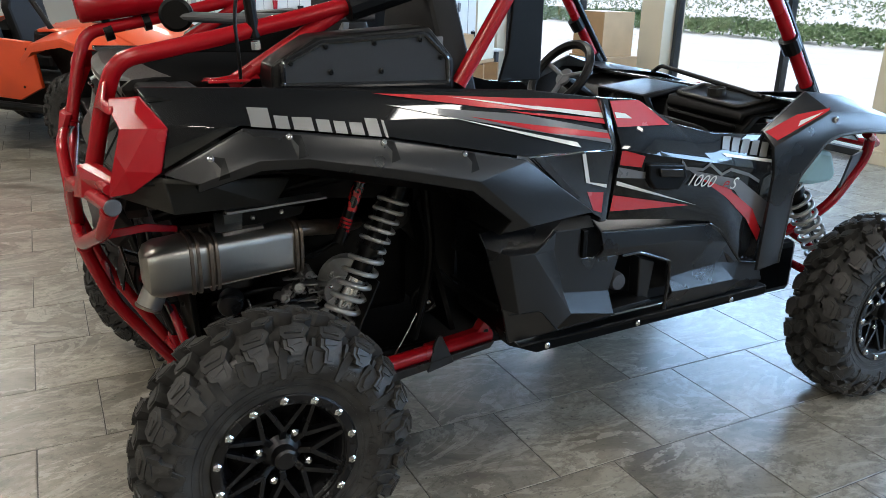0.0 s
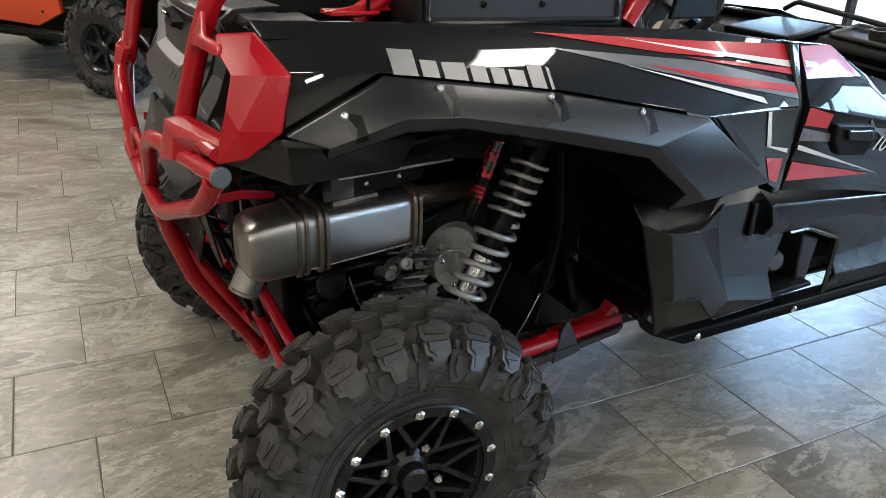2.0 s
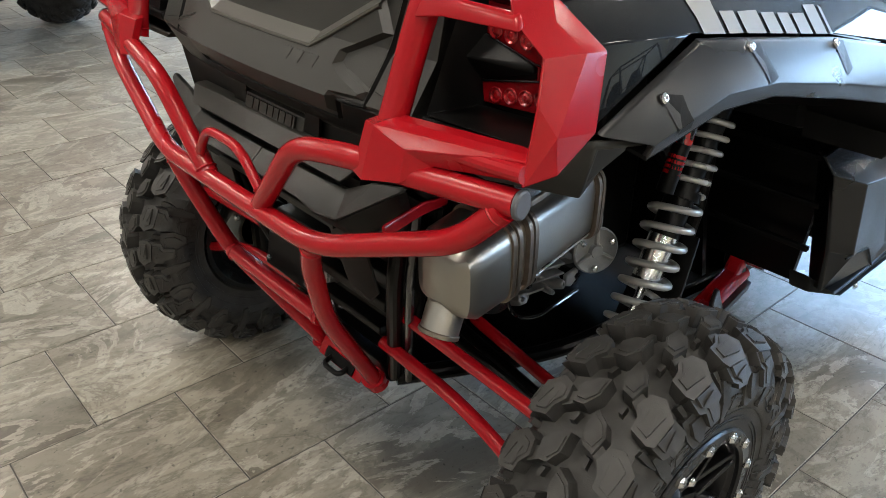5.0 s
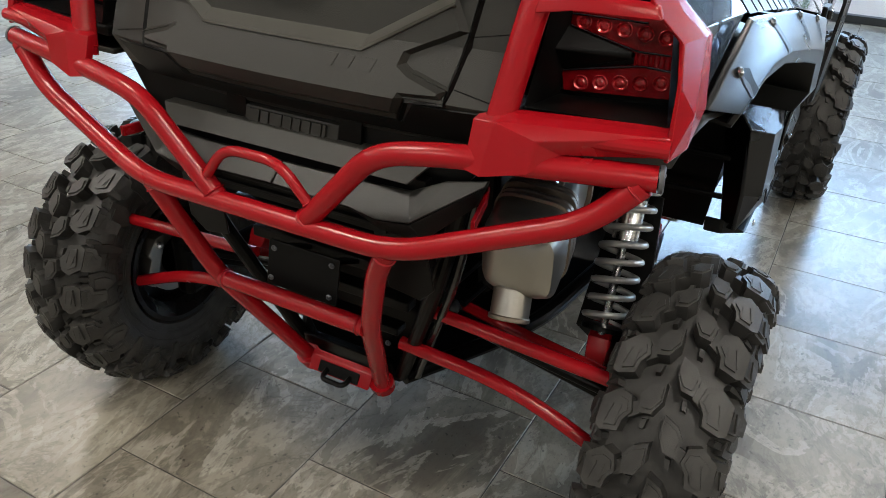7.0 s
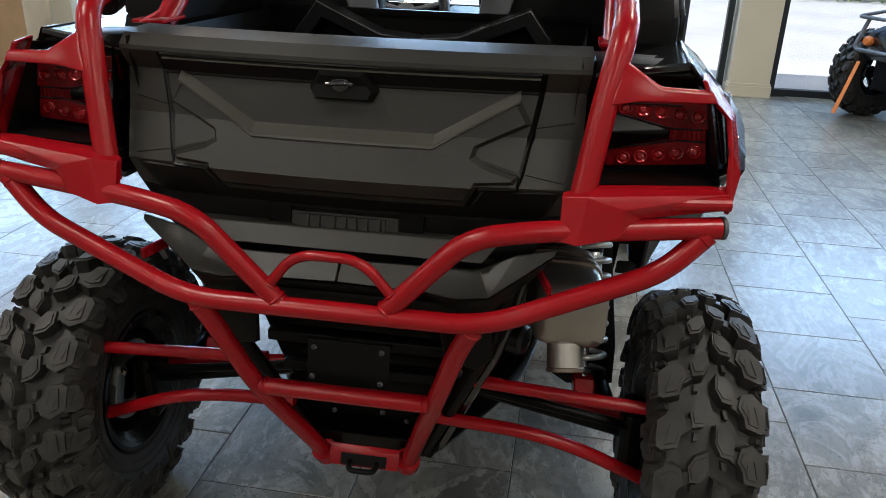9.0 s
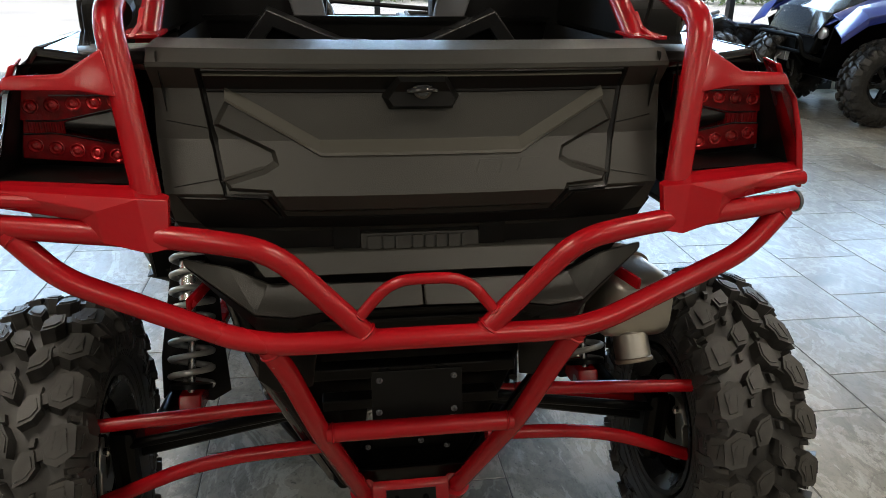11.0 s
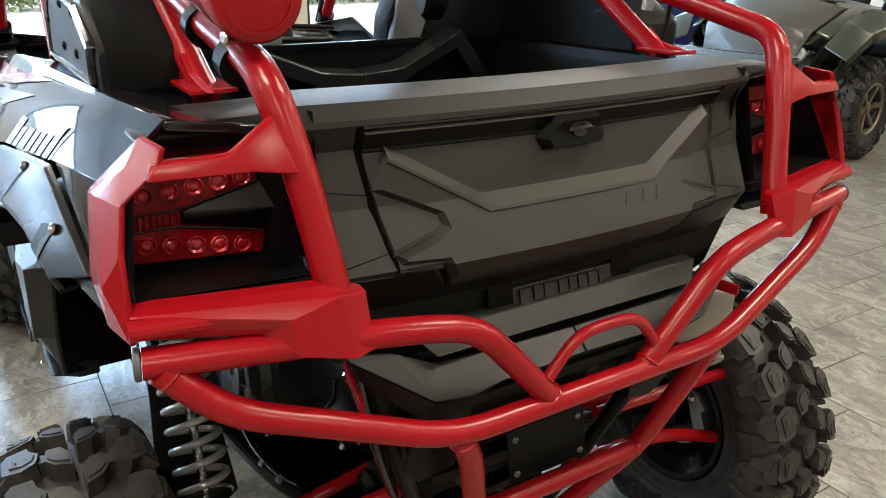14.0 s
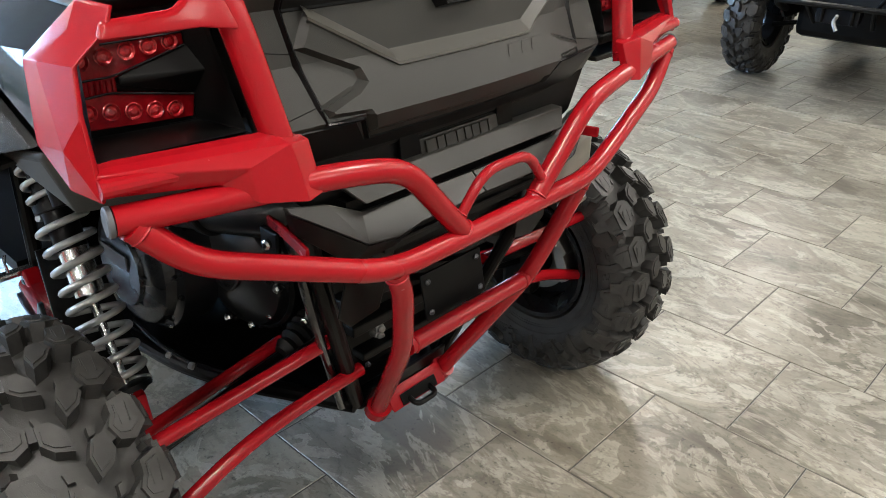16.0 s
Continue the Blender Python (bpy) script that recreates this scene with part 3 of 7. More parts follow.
def build_wheel(parent, m, side, proto=None):
    """A wheel with its outer face at +y of its own frame."""
    if proto:
        hub0, kids = proto
        hub = again(hub0, m, parent)
        for k in kids:
            again(k, k.matrix_basis.copy(), hub)
        return hub, kids
    barrel = lathe([(-0.105, 0.202), (-0.095, 0.196), (-0.06, 0.165), (0.06, 0.160), (0.10, 0.178), (0.104, 0.186), (0.09, 0.172), (0.02, 0.148), (-0.07, 0.150), (-0.105, 0.188)], (0, 0, 0), (0, 1, 0), 48, closed=True)
    hub = part("wheel", barrel, RIMBLACK, parent, "black alloy wheel with a beadlock ring and knobbly tyre")
    hub.matrix_basis = m
    kids = [part("tyre", tyre_mesh(), RUBBER, hub, "deep-lugged black off-road tyre", angle=18)]
    kids += tread(hub)
    kids.append(part("rim_ring", lathe([(0.096, 0.213), (0.108, 0.2125), (0.1125, 0.208), (0.1135, 0.186), (0.109, 0.180), (0.092, 0.178)], (0, 0, 0), (0, 1, 0), 64, closed=True), RIMBLACK, hub))
    kids.append(part("hub_cap", lathe([(0.0, 0.062), (0.055, 0.060), (0.066, 0.044), (0.072, 0.036), (0.100, 0.033), (0.106, 0.026)], (0, 0, 0), (0, 1, 0), 28), RIMBLACK, hub))
    kids.append(part("hub_disc", lathe([(-0.02, 0.150), (-0.01, 0.150), (0.0, 0.10), (-0.02, 0.10)], (0, 0, 0), (0, 1, 0), 32), FRAME, hub))
    for i in range(8):
        a = 2 * math.pi * (i + 0.5) / 8
        bm = bmesh.new()
        for d in (-0.33, 0.33):
            o, i2 = Vector((0.186 * math.sin(a + d), 0.100, 0.186 * math.cos(a + d))), Vector((0.080 * math.sin(a), 0.078, 0.080 * math.cos(a)))
            t = (o - i2).cross(Vector((0, 1, 0))).normalized() * 0.0075
            facets([o - t * 0.8, o + t * 0.8, i2 + t, i2 - t], [(0, 1, 2, 3)], (0, -0.026, 0), bm)
        o, i2 = Vector((0.092 * math.sin(a), 0.0785, 0.092 * math.cos(a))), Vector((0.045 * math.sin(a), 0.064, 0.045 * math.cos(a)))
        t = Vector((math.cos(a), 0, -math.sin(a))) * 0.0105
        facets([o - t, o + t, i2 + t * 0.9, i2 - t * 0.9], [(0, 1, 2, 3)], (0, -0.03, 0), bm)
        kids.append(part("spoke", bm, RIMBLACK, hub, bevel=0.002))
    b = part("rim_bolt", bolt_mesh(0.0132, 0.010, 6), CHROME, hub, "bright zinc bolt")
    b.matrix_basis = pose(0, 0, 0)
    for i in range(14):
        a = 2 * math.pi * (i + 0.25) / 14
        p = pose(0.1965 * math.sin(a), 0.1125, 0.1965 * math.cos(a), -90, 0, 0)
        if i == 0:
            b.matrix_basis = p
            kids.append(b)
        else:
            kids.append(again(b, p, hub))
    ln = part("lug_nut", lathe([(0, 0.012), (0.016, 0.012), (0.022, 0.007)], (0, 0, 0), (0, 0, 1), 6), CHROME, hub)
    for i in range(4):
        a = 2 * math.pi * (i + 0.5) / 4
        p = pose(0.078 * math.sin(a), 0.066, 0.078 * math.cos(a), -90, 0, 0)
        if i == 0:
            ln.matrix_basis = p
            kids.append(ln)
        else:
            kids.append(again(ln, p, hub))
    return hub, kids


def on_floor(x, y, spin, turn):
    """A wheel's pose inside the vehicle, from where it stands on the floor."""
    return SET.inverted() @ STAND @ pose(x, y, 0.378, 0, spin, turn) @ Matrix.Scale(0.958, 4)


WHEEL = build_wheel(utv, on_floor(0.025, -0.763, 20, 180), -1)
build_wheel(utv, on_floor(0.025, 0.766, 50, 0), 1, WHEEL)
build_wheel(utv, on_floor(2.528, -0.814, 5, 180), -1, WHEEL)
build_wheel(utv, on_floor(2.496, 0.768, 70, 0), 1, WHEEL)

# rear brakes inside the wheels
for side in (-1, 1):
    y0 = side * 0.690
    part("brake_disc", lathe([(-0.004, 0.060), (-0.004, 0.112), (0.004, 0.112), (0.004, 0.060)], (0.004, y0, 0.402), (0, 1, 0), 40, closed=True), STEEL, utv, "bright steel brake disc")
    shape = [(-0.060, 0.105), (-0.095, 0.100), (-0.128, 0.062), (-0.118, 0.045), (-0.136, 0.010), (-0.140, -0.030), (-0.118, -0.045), (-0.104, -0.015), (-0.088, 0.020), (-0.072, 0.060)]
    cal = facets([(0.004 + x, y0 - side * 0.034, 0.402 + z) for x, z in shape], [tuple(range(len(shape)))], (0, side * 0.062, 0))
    cal = part("brake_caliper", cal, STEEL, utv, "bare aluminium brake caliper", bevel=0.003)
    for x, z in ((-0.088, 0.082), (-0.122, -0.012)):
        part("bolt", lathe([(0, 0.011), (0.010, 0.011), (0.014, 0.006)], (0.004 + x, y0 - side * 0.034, 0.402 + z), (0, -side, 0), 8), CHROME, cal)

# body panels, for either side
for side in (-1, 1):
    inward = (0, -side * 0.012, 0)
    # upper side panel in gloss paint
    PV = S(side, [(-0.255, 0.600, 1.396), (0.06, 0.628, 1.384), (0.55, 0.655, 1.352), (0.83, 0.668, 1.347), (1.10, 0.676, 1.310),
                  (-0.205, 0.668, 1.312), (-0.222, 0.692, 1.205), (-0.030, 0.702, 1.304), (0.105, 0.714, 1.288), (0.35, 0.740, 1.254), (0.78, 0.776, 1.168), (0.99, 0.764, 1.163), (1.125, 0.750, 1.156),
                  (0.06, 0.655, 1.362), (0.55, 0.690, 1.318), (0.83, 0.712, 1.290)])
    PF = [(0, 1, 13, 5), (5, 13, 7), (5, 7, 6), (13, 14, 9, 8, 7), (1, 2, 14, 13), (2, 3, 15, 14), (14, 15, 10, 9), (3, 4, 12, 11, 15), (15, 11, 10)]
    if side > 0:
        PF = [tuple(reversed(f)) for f in PF]
    PF = tris(PF)
    panel = part("side_panel", facets(PV, PF, inward), GLOSS, utv, "charcoal gloss side panel with red stripes", bevel=0.004, angle=28, segments=4)
    out = side * 0.0022
    red = [[(0.345, 1.359), (1.109, 1.304), (1.120, 1.262), (0.674, 1.308)], [(0.674, 1.306), (1.125, 1.246), (1.120, 1.217), (0.80, 1.285)], [(0.62, 1.287), (1.12, 1.205), (1.125, 1.188), (0.874, 1.227)]]
    grey = [[(0.375, 1.330), (0.80, 1.283), (1.118, 1.213), (1.13, 1.173), (0.547, 1.292)]]
    white = [[(0.572, 1.341), (1.12, 1.264), (1.121, 1.248)], [(0.547, 1.292), (0.98, 1.192), (0.99, 1.176)]]
    for shape in grey:
        part("stripe", conform(PV, PF, [shape], out), DECALGREY, panel, "grey stripe")
    for shape in red:
        part("stripe", conform(PV, PF, [shape], out * 1.5), DECALRED, panel, "red stripe")
    for shape in white:
        part("stripe", conform(PV, PF, [shape], out * 2), DECALWHITE, panel, "white pinstripe")
    # maker's mark as plain blocks
    x0 = -0.003
    widths = [0.062, 0.046, 0.062, 0.046, 0.042, 0.046, 0.046, 0.018]
    tall = [1, 0, 0, 0, 0, 0, 1, 1]
    if side > 0:
        widths, tall = widths[::-1], tall[::-1]
    x = x0
    for wdt, t in zip(widths, tall):
        zt = 1.356 - 0.135 * (x - x0)
        h = 0.052 if t else 0.039
        zb = zt - 0.064
        part("lettering_block", conform(PV, PF, [[(x, zb), (x + wdt - 0.010, zb - 0.004), (x + wdt - 0.010, zb - 0.004 + h), (x, zb + h)]], out), SILVERINK, panel, "silver block of the maker's mark")
        x += wdt
    # flat gloss deck over the rear wheel and its bright seam
    deck = S(side, [(-0.255, 0.600, 1.396), (0.06, 0.628, 1.385), (0.55, 0.655, 1.353), (0.83, 0.668, 1.348), (1.10, 0.676, 1.311), (1.10, 0.60, 1.300), (0.83, 0.55, 1.322), (0.3, 0.47, 1.348), (-0.10, 0.44, 1.362), (-0.235, 0.44, 1.368)])
    part("rear_deck", plate(deck, (0, 0, -0.015)), BLACKGLOSS, utv, "black gloss rear deck", bevel=0.004)
    # fender flare
    FU = [(-0.222, 0.704, 1.196), (-0.025, 0.716, 1.296), (0.105, 0.728, 1.280), (0.35, 0.754, 1.247), (0.775, 0.790, 1.160), (0.91, 0.790, 1.060), (1.05, 0.770, 0.966)]
    FM = [(-0.150, 0.742, 1.176), (0.000, 0.760, 1.225), (0.12, 0.775, 1.222), (0.35, 0.795, 1.178), (0.605, 0.808, 1.120), (0.76, 0.806, 0.990), (0.80, 0.795, 0.958)]
    FL = [(-0.150, 0.732, 1.152), (0.005, 0.752, 1.196), (0.13, 0.766, 1.196), (0.35, 0.786, 1.150), (0.590, 0.798, 1.092), (0.725, 0.796, 0.985), (0.70, 0.772, 0.938)]
    FI = [(-0.150, 0.60, 1.172), (0.005, 0.60, 1.216), (0.13, 0.60, 1.216), (0.35, 0.60, 1.170), (0.575, 0.60, 1.110), (0.70, 0.60, 1.00), (0.70, 0.60, 0.938)]
    FV = S(side, FU + FM + FL + FI)
    FF = []
    for row in range(3):
        for i in range(6):
            a = row * 7 + i
            FF.append((a, a + 1, a + 8, a + 7))
    if side > 0:
        FF = [tuple(reversed(f)) for f in FF]
    inner = part("flare_liner", facets(FV, FF[12:], (0, 0, 0.006)), BLACK, utv)
    flare = part("fender_flare", facets(FV, FF[:12], (0, -side * 0.01, 0.004)), SATIN, utv, "matte charcoal moulded fender flare", bevel=0.003)
    for x, w, z in ((-0.098, 0.738, 1.228), (0.098, 0.750, 1.270), (0.348, 0.776, 1.240), (0.585, 0.798, 1.192)):
        x -= 0.010
        p0, p1, p2, p3, mid = (x - 0.006, z + 0.010), (x + 0.028, z + 0.005), (x + 0.034, z - 0.040), (x + 0.006, z - 0.046), (x + 0.015, z - 0.018)
        # flat patches in three tones paint the light and shade of a pocket
        part("bolt_pocket", conform(FV, tris(FF[:12]), [[p0, mid, p3]], side * 0.0015), PLASTIC, flare)
        part("bolt_recess", conform(FV, tris(FF[:12]), [[p0, p1, mid]], side * 0.0015), FRAME, flare)
        part("pocket_face", conform(FV, tris(FF[:12]), [[p1, p2, p3, mid]], side * 0.0015), BLACK, flare)
        b = part("bolt", bolt_mesh(0.0085, 0.006, 10), CHROME, flare, "bright zinc bolt")
        y = sheet_y(FV, tris(FF[:12]), x - 0.004, z + 0.004)
        b.matrix_basis = pose(x - 0.004, (y if y else side * w) + side * 0.001, z + 0.004, -72 * side, 0, 0)
    # under the flare's tail, a black corner piece
    TV = S(side, [(-0.33, 0.60, 1.165), (-0.225, 0.700, 1.180), (-0.130, 0.718, 1.166), (0.150, 0.500, 1.098), (0.150, 0.440, 1.090), (-0.300, 0.440, 1.110), (-0.315, 0.585, 1.118), (-0.200, 0.665, 1.082), (0.100, 0.515, 1.032)])
    tf = [(0, 1, 7, 6), (1, 2, 8, 7), (2, 3, 8), (6, 7, 8, 3, 4, 5)]
    part("corner_trim", facets(TV, tf if side < 0 else [tuple(reversed(f)) for f in tf], (0, -side * 0.004, 0.012)), PLASTIC, utv, bevel=0.004)
    # recessed quarter panel ahead of the flare
    QV = S(side, [(0.80, 0.766, 1.160), (0.99, 0.764, 1.161), (1.125, 0.750, 1.154), (1.105, 0.745, 0.930), (1.05, 0.748, 0.962), (0.92, 0.760, 1.06)])
    qf = [(0, 1, 5), (1, 2, 3, 4, 5)]
    qf = qf if side < 0 else [tuple(reversed(f)) for f in qf]
    qf = tris(qf)
    q = part("quarter_panel", facets(QV, qf, inward), BLACKGLOSS, utv, bevel=0.0015)
    for shape in [[(0.975, 1.135), (1.03, 1.03), (1.10, 1.02), (1.10, 0.952), (1.055, 0.968)]]:
        part("stripe", conform(QV, qf, [shape], out), DECALRED, q, "red stripe")
    for shape in [[(0.99, 1.157), (1.004, 1.157), (1.035, 1.062), (1.02, 1.062)], [(1.02, 1.062), (1.035, 1.062), (1.11, 1.046), (1.11, 1.034)]]:
        part("stripe", conform(QV, qf, [shape], out * 1.4), DECALWHITE, q, "white pinstripe")
    vent = part("vent", facets(S(side, [(0.815, 0.772, 1.158), (0.842, 0.772, 1.160), (0.99, 0.772, 1.02), (0.97, 0.772, 1.012)]), [(0, 1, 2, 3)], (0, -side * 0.01, 0)), MESHCLOTH, q)
    # gap seam and the door
    part("door_seam", facets(S(side, [(1.100, 0.700, 1.312), (1.128, 0.704, 1.310), (1.152, 0.742, 1.155), (1.130, 0.742, 0.915), (1.10, 0.742, 0.915), (1.122, 0.745, 1.155)]), [(0, 1, 2, 5), (5, 2, 3, 4)], (0, -side * 0.05, 0)), BLACKGLOSS, utv, bevel=0.006)
    DV = S(side, [(1.132, 0.700, 1.308), (1.250, 0.700, 1.298), (1.41, 0.715, 1.212), (1.57, 0.735, 1.172), (1.825, 0.750, 1.150),
                  (1.158, 0.752, 1.155), (1.33, 0.755, 1.118), (1.56, 0.765, 1.075), (1.855, 0.765, 1.02),
                  (1.135, 0.740, 0.920), (1.40, 0.745, 0.890), (1.60, 0.745, 0.855), (1.735, 0.735, 0.675), (1.87, 0.735, 0.645), (1.872, 0.76, 0.98)])
    df = [(0, 1, 6, 5), (1, 2, 7, 6), (2, 3, 7), (3, 4, 8, 7), (5, 6, 10, 9), (6, 7, 11, 10), (7, 8, 14, 13, 12, 11)]
    df = df if side < 0 else [tuple(reversed(f)) for f in df]
    df = tris(df)
    door = part("door", facets(DV, df, (0, -side * 0.03, 0)), GLOSS, utv, "closed gloss charcoal half door with red and grey graphics", bevel=0.0015, angle=28)
    for shape in [[(1.45, 1.062), (1.70, 1.002), (1.68, 0.965), (1.50, 1.03)], [(1.70, 1.002), (1.865, 0.90), (1.865, 0.80), (1.68, 0.965)], [(1.14, 1.10), (1.30, 1.062), (1.42, 1.03), (1.15, 1.062)]]:
        part("stripe", conform(DV, df, [shape], out), DECALGREY, door, "grey stripe")
    for shape in [[(1.13, 1.302), (1.256, 1.298), (1.37, 1.214), (1.15, 1.222)], [(1.155, 1.150), (1.17, 1.150), (1.255, 1.125), (1.245, 1.088), (1.155, 1.104)], [(1.50, 1.03), (1.67, 0.967), (1.655, 0.938)], [(1.66, 0.968), (1.80, 0.878), (1.77, 0.847), (1.65, 0.940)], [(1.79, 0.887), (1.862, 0.79), (1.858, 0.745), (1.765, 0.852)], [(1.14, 1.005), (1.48, 0.932), (1.136, 0.950)]]:
        part("stripe", conform(DV, df, [shape], out * 1.4), DECALRED, door, "red stripe")
    for shape in [[(1.145, 1.268), (1.19, 1.260), (1.215, 1.244), (1.15, 1.250)], [(1.15, 1.052), (1.51, 0.930), (1.15, 1.038)], [(1.60, 1.105), (1.85, 1.062), (1.85, 1.050), (1.62, 1.092)]]:
        part("stripe", conform(DV, df, [shape], out * 1.8), DECALWHITE, door, "white pinstripe")
    part("model_number", stamp_text("1000", 0.062, 0.35, DV, df, 1.445 if side < 0 else 1.64, 1.008 if side < 0 else 0.97, out * 2.2, -0.16 if side < 0 else 0.16, -side), DECALWHITE, door, "white slanted numerals")
    part("model_number", stamp_text("e", 0.062, 0.35, DV, df, 1.608 if side < 0 else 1.50, 0.982 if side < 0 else 0.943, out * 3, -0.16 if side < 0 else 0.16, -side), DECALRED, door, "red slanted letter")
    part("model_number", stamp_text("S", 0.062, 0.35, DV, df, 1.646 if side < 0 else 1.47, 0.976 if side < 0 else 0.938, out * 3, -0.16 if side < 0 else 0.16, -side), DECALWHITE, door, "white slanted letter")
    zig = [(1.413, 1.096), (1.44, 1.067), (1.513, 1.057), (1.54, 1.074), (1.602, 1.031), (1.643, 1.046), (1.74, 1.016), (1.80, 0.985)]
    part("stripe", conform(DV, df, [[(p[0], p[1] - 0.006), (r[0], r[1] - 0.006), (r[0], r[1] + 0.006), (p[0], p[1] + 0.006)] for p, r in zip(zig, zig[1:])], out * 1.2), DECALGREY, door, "grey zigzag line")
    for i in range(5):
        x = 1.60 + i * 0.045
        part("lettering_block", conform(DV, df, [[(x, 1.118 - 0.05 * i * 0.2), (x + 0.036, 1.113 - 0.01 * i), (x + 0.046, 1.158 - 0.008 * i), (x + 0.012, 1.161 - 0.008 * i)]], out * 2), SILVERINK, door, "silver block of the model mark")
    part("door_handle", facets(S(side, [(1.265, 0.768, 1.100), (1.42, 0.772, 1.085), (1.435, 0.772, 1.04), (1.405, 0.772, 1.000), (1.30, 0.770, 1.010), (1.268, 0.768, 1.050)]), [(0, 1, 2, 3, 4, 5) if side < 0 else (5, 4, 3, 2, 1, 0)], (0, -side * 0.03, 0)), BLACK, door, "black recessed paddle handle", bevel=0.006)
    part("handle_lever", facets(S(side, [(1.30, 0.782, 1.085), (1.40, 0.784, 1.075), (1.41, 0.784, 1.045), (1.31, 0.782, 1.055)]), [(0, 1, 2, 3) if side < 0 else (3, 2, 1, 0)], (0, -side * 0.02, 0)), BLACKGLOSS, door, bevel=0.004)
    # lower pod with its folded faces, in a rear and a front piece
    LV = S(side, [(0.695, 0.665, 0.910), (0.705, 0.690, 0.868), (0.845, 0.754, 0.848), (0.890, 0.745, 0.876), (0.935, 0.735, 0.903), (1.035, 0.732, 0.900), (1.095, 0.728, 0.897), (1.020, 0.668, 0.920), (1.120, 0.675, 0.917),
                  (0.938, 0.726, 0.842), (0.992, 0.720, 0.680), (1.010, 0.747, 0.612), (1.185, 0.720, 0.655), (1.195, 0.747, 0.575), (0.735, 0.697, 0.762), (0.768, 0.702, 0.655), (0.885, 0.745, 0.648), (0.955, 0.745, 0.568),
                  (1.055, 0.728, 0.795), (1.215, 0.722, 0.779), (0.800, 0.700, 0.525), (0.960, 0.700, 0.530), (1.195, 0.710, 0.540), (0.758, 0.744, 0.852), (0.802, 0.747, 0.647)])
    lf = [(0, 7, 3, 2, 23, 1), (1, 23, 24, 15, 14), (7, 8, 6, 5, 4, 3), (2, 3, 9), (2, 9, 10, 11), (23, 2, 11, 17, 16, 24), (3, 4, 9), (4, 5, 18, 9), (9, 18, 10), (18, 19, 12, 10), (10, 12, 13, 11), (11, 13, 22, 21, 17), (15, 24, 16, 17, 21, 20)]
    pod = part("lower_pod", facets(LV, lf if side < 0 else [tuple(reversed(f)) for f in lf], (0, -side * 0.010, 0)), SATIN, utv, "satin charcoal folded lower body pod", bevel=0.003, angle=9)
    # solid near-black bar that paints the dark inside of a notch
    part("pod_slot", box((1.042, min(side * 0.722, side * 0.742), 0.800), (1.060, max(side * 0.722, side * 0.742), 0.895)), FRAME, pod, bevel=0.003)
    part("pod_seam", tube(S(side, [(0.768, 0.742, 0.652), (0.885, 0.749, 0.645), (0.955, 0.749, 0.565), (1.19, 0.752, 0.580)]), 0.0025, 0.01, 6), FRAME, pod)
    back = S(side, [(0.695, 0.660, 0.908), (0.705, 0.688, 0.866), (0.735, 0.694, 0.762), (0.770, 0.699, 0.655), (0.800, 0.698, 0.525), *([(0.832, 0.655, 0.520), (0.800, 0.610, 0.885)] if side < 0 else [(0.850, 0.53, 0.50), (0.815, 0.50, 0.87)])])
    pl = [(0, 1, 2, 6), (2, 3, 5, 6), (3, 4, 5)]
    # near-black sheet; the shade behind the pod is in its colour
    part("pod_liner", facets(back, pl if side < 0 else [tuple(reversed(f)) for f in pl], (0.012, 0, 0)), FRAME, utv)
    MV = S(side, [(1.115, 0.690, 0.907), (1.600, 0.700, 0.864), (1.112, 0.742, 0.880), (1.600, 0.742, 0.845), (1.125, 0.748, 0.820), (1.474, 0.752, 0.806), (1.700, 0.747, 0.758), (1.645, 0.742, 0.820), (1.785, 0.738, 0.671), (1.900, 0.735, 0.650), (1.930, 0.735, 0.575),
                  (1.110, 0.735, 0.789), (1.288, 0.735, 0.782), (1.434, 0.735, 0.730), (1.447, 0.724, 0.658), (1.700, 0.726, 0.680), (1.452, 0.750, 0.610), (1.755, 0.750, 0.608), (1.440, 0.722, 0.535), (1.913, 0.722, 0.545)])
    mf = [(0, 1, 3, 2), (2, 3, 7, 6, 5, 4), (4, 5, 13, 12, 11), (5, 6, 15, 14, 13), (7, 8, 15, 6), (14, 15, 17, 16), (15, 8, 17), (8, 9, 10, 17), (16, 17, 10, 19, 18)]
    pod = part("lower_pod", facets(MV, mf if side < 0 else [tuple(reversed(f)) for f in mf], (0, -side * 0.014, 0)), SATIN, utv, "satin charcoal folded lower body pod", bevel=0.003, angle=9)
    part("pod_trim", tube(S(side, [(1.115, 0.746, 0.884), (1.600, 0.746, 0.849), (1.648, 0.746, 0.822), (1.788, 0.742, 0.674), (1.900, 0.739, 0.652)]), 0.003, 0.01, 6), BLACKGLOSS, pod)
    part("fuel_bezel", plate(S(side, [(1.331, 0.700, 0.745), (1.400, 0.705, 0.722), (1.388, 0.705, 0.626), (1.382, 0.705, 0.552), (1.340, 0.700, 0.565), (1.335, 0.700, 0.660)]), (0, -side * 0.05, 0)), SATIN, pod, bevel=0.005)
    part("fuel_rim", tube(S(side, [(1.215, 0.735, 0.782), (1.290, 0.738, 0.785), (1.436, 0.738, 0.731), (1.448, 0.730, 0.658), (1.442, 0.730, 0.540)]), 0.007, 0.02, 8), BLACKGLOSS, pod)
    part("fuel_sill", plate(S(side, [(1.195, 0.735, 0.590), (1.365, 0.735, 0.597), (1.372, 0.738, 0.584), (1.192, 0.738, 0.572)]), (0, -side * 0.10, 0)), BLACK, pod, bevel=0.003)
    rec = part("fuel_recess", box((1.02, min(side * 0.55, side * 0.60), 0.55), (1.46, max(side * 0.55, side * 0.60), 0.86)), BLACK, utv)
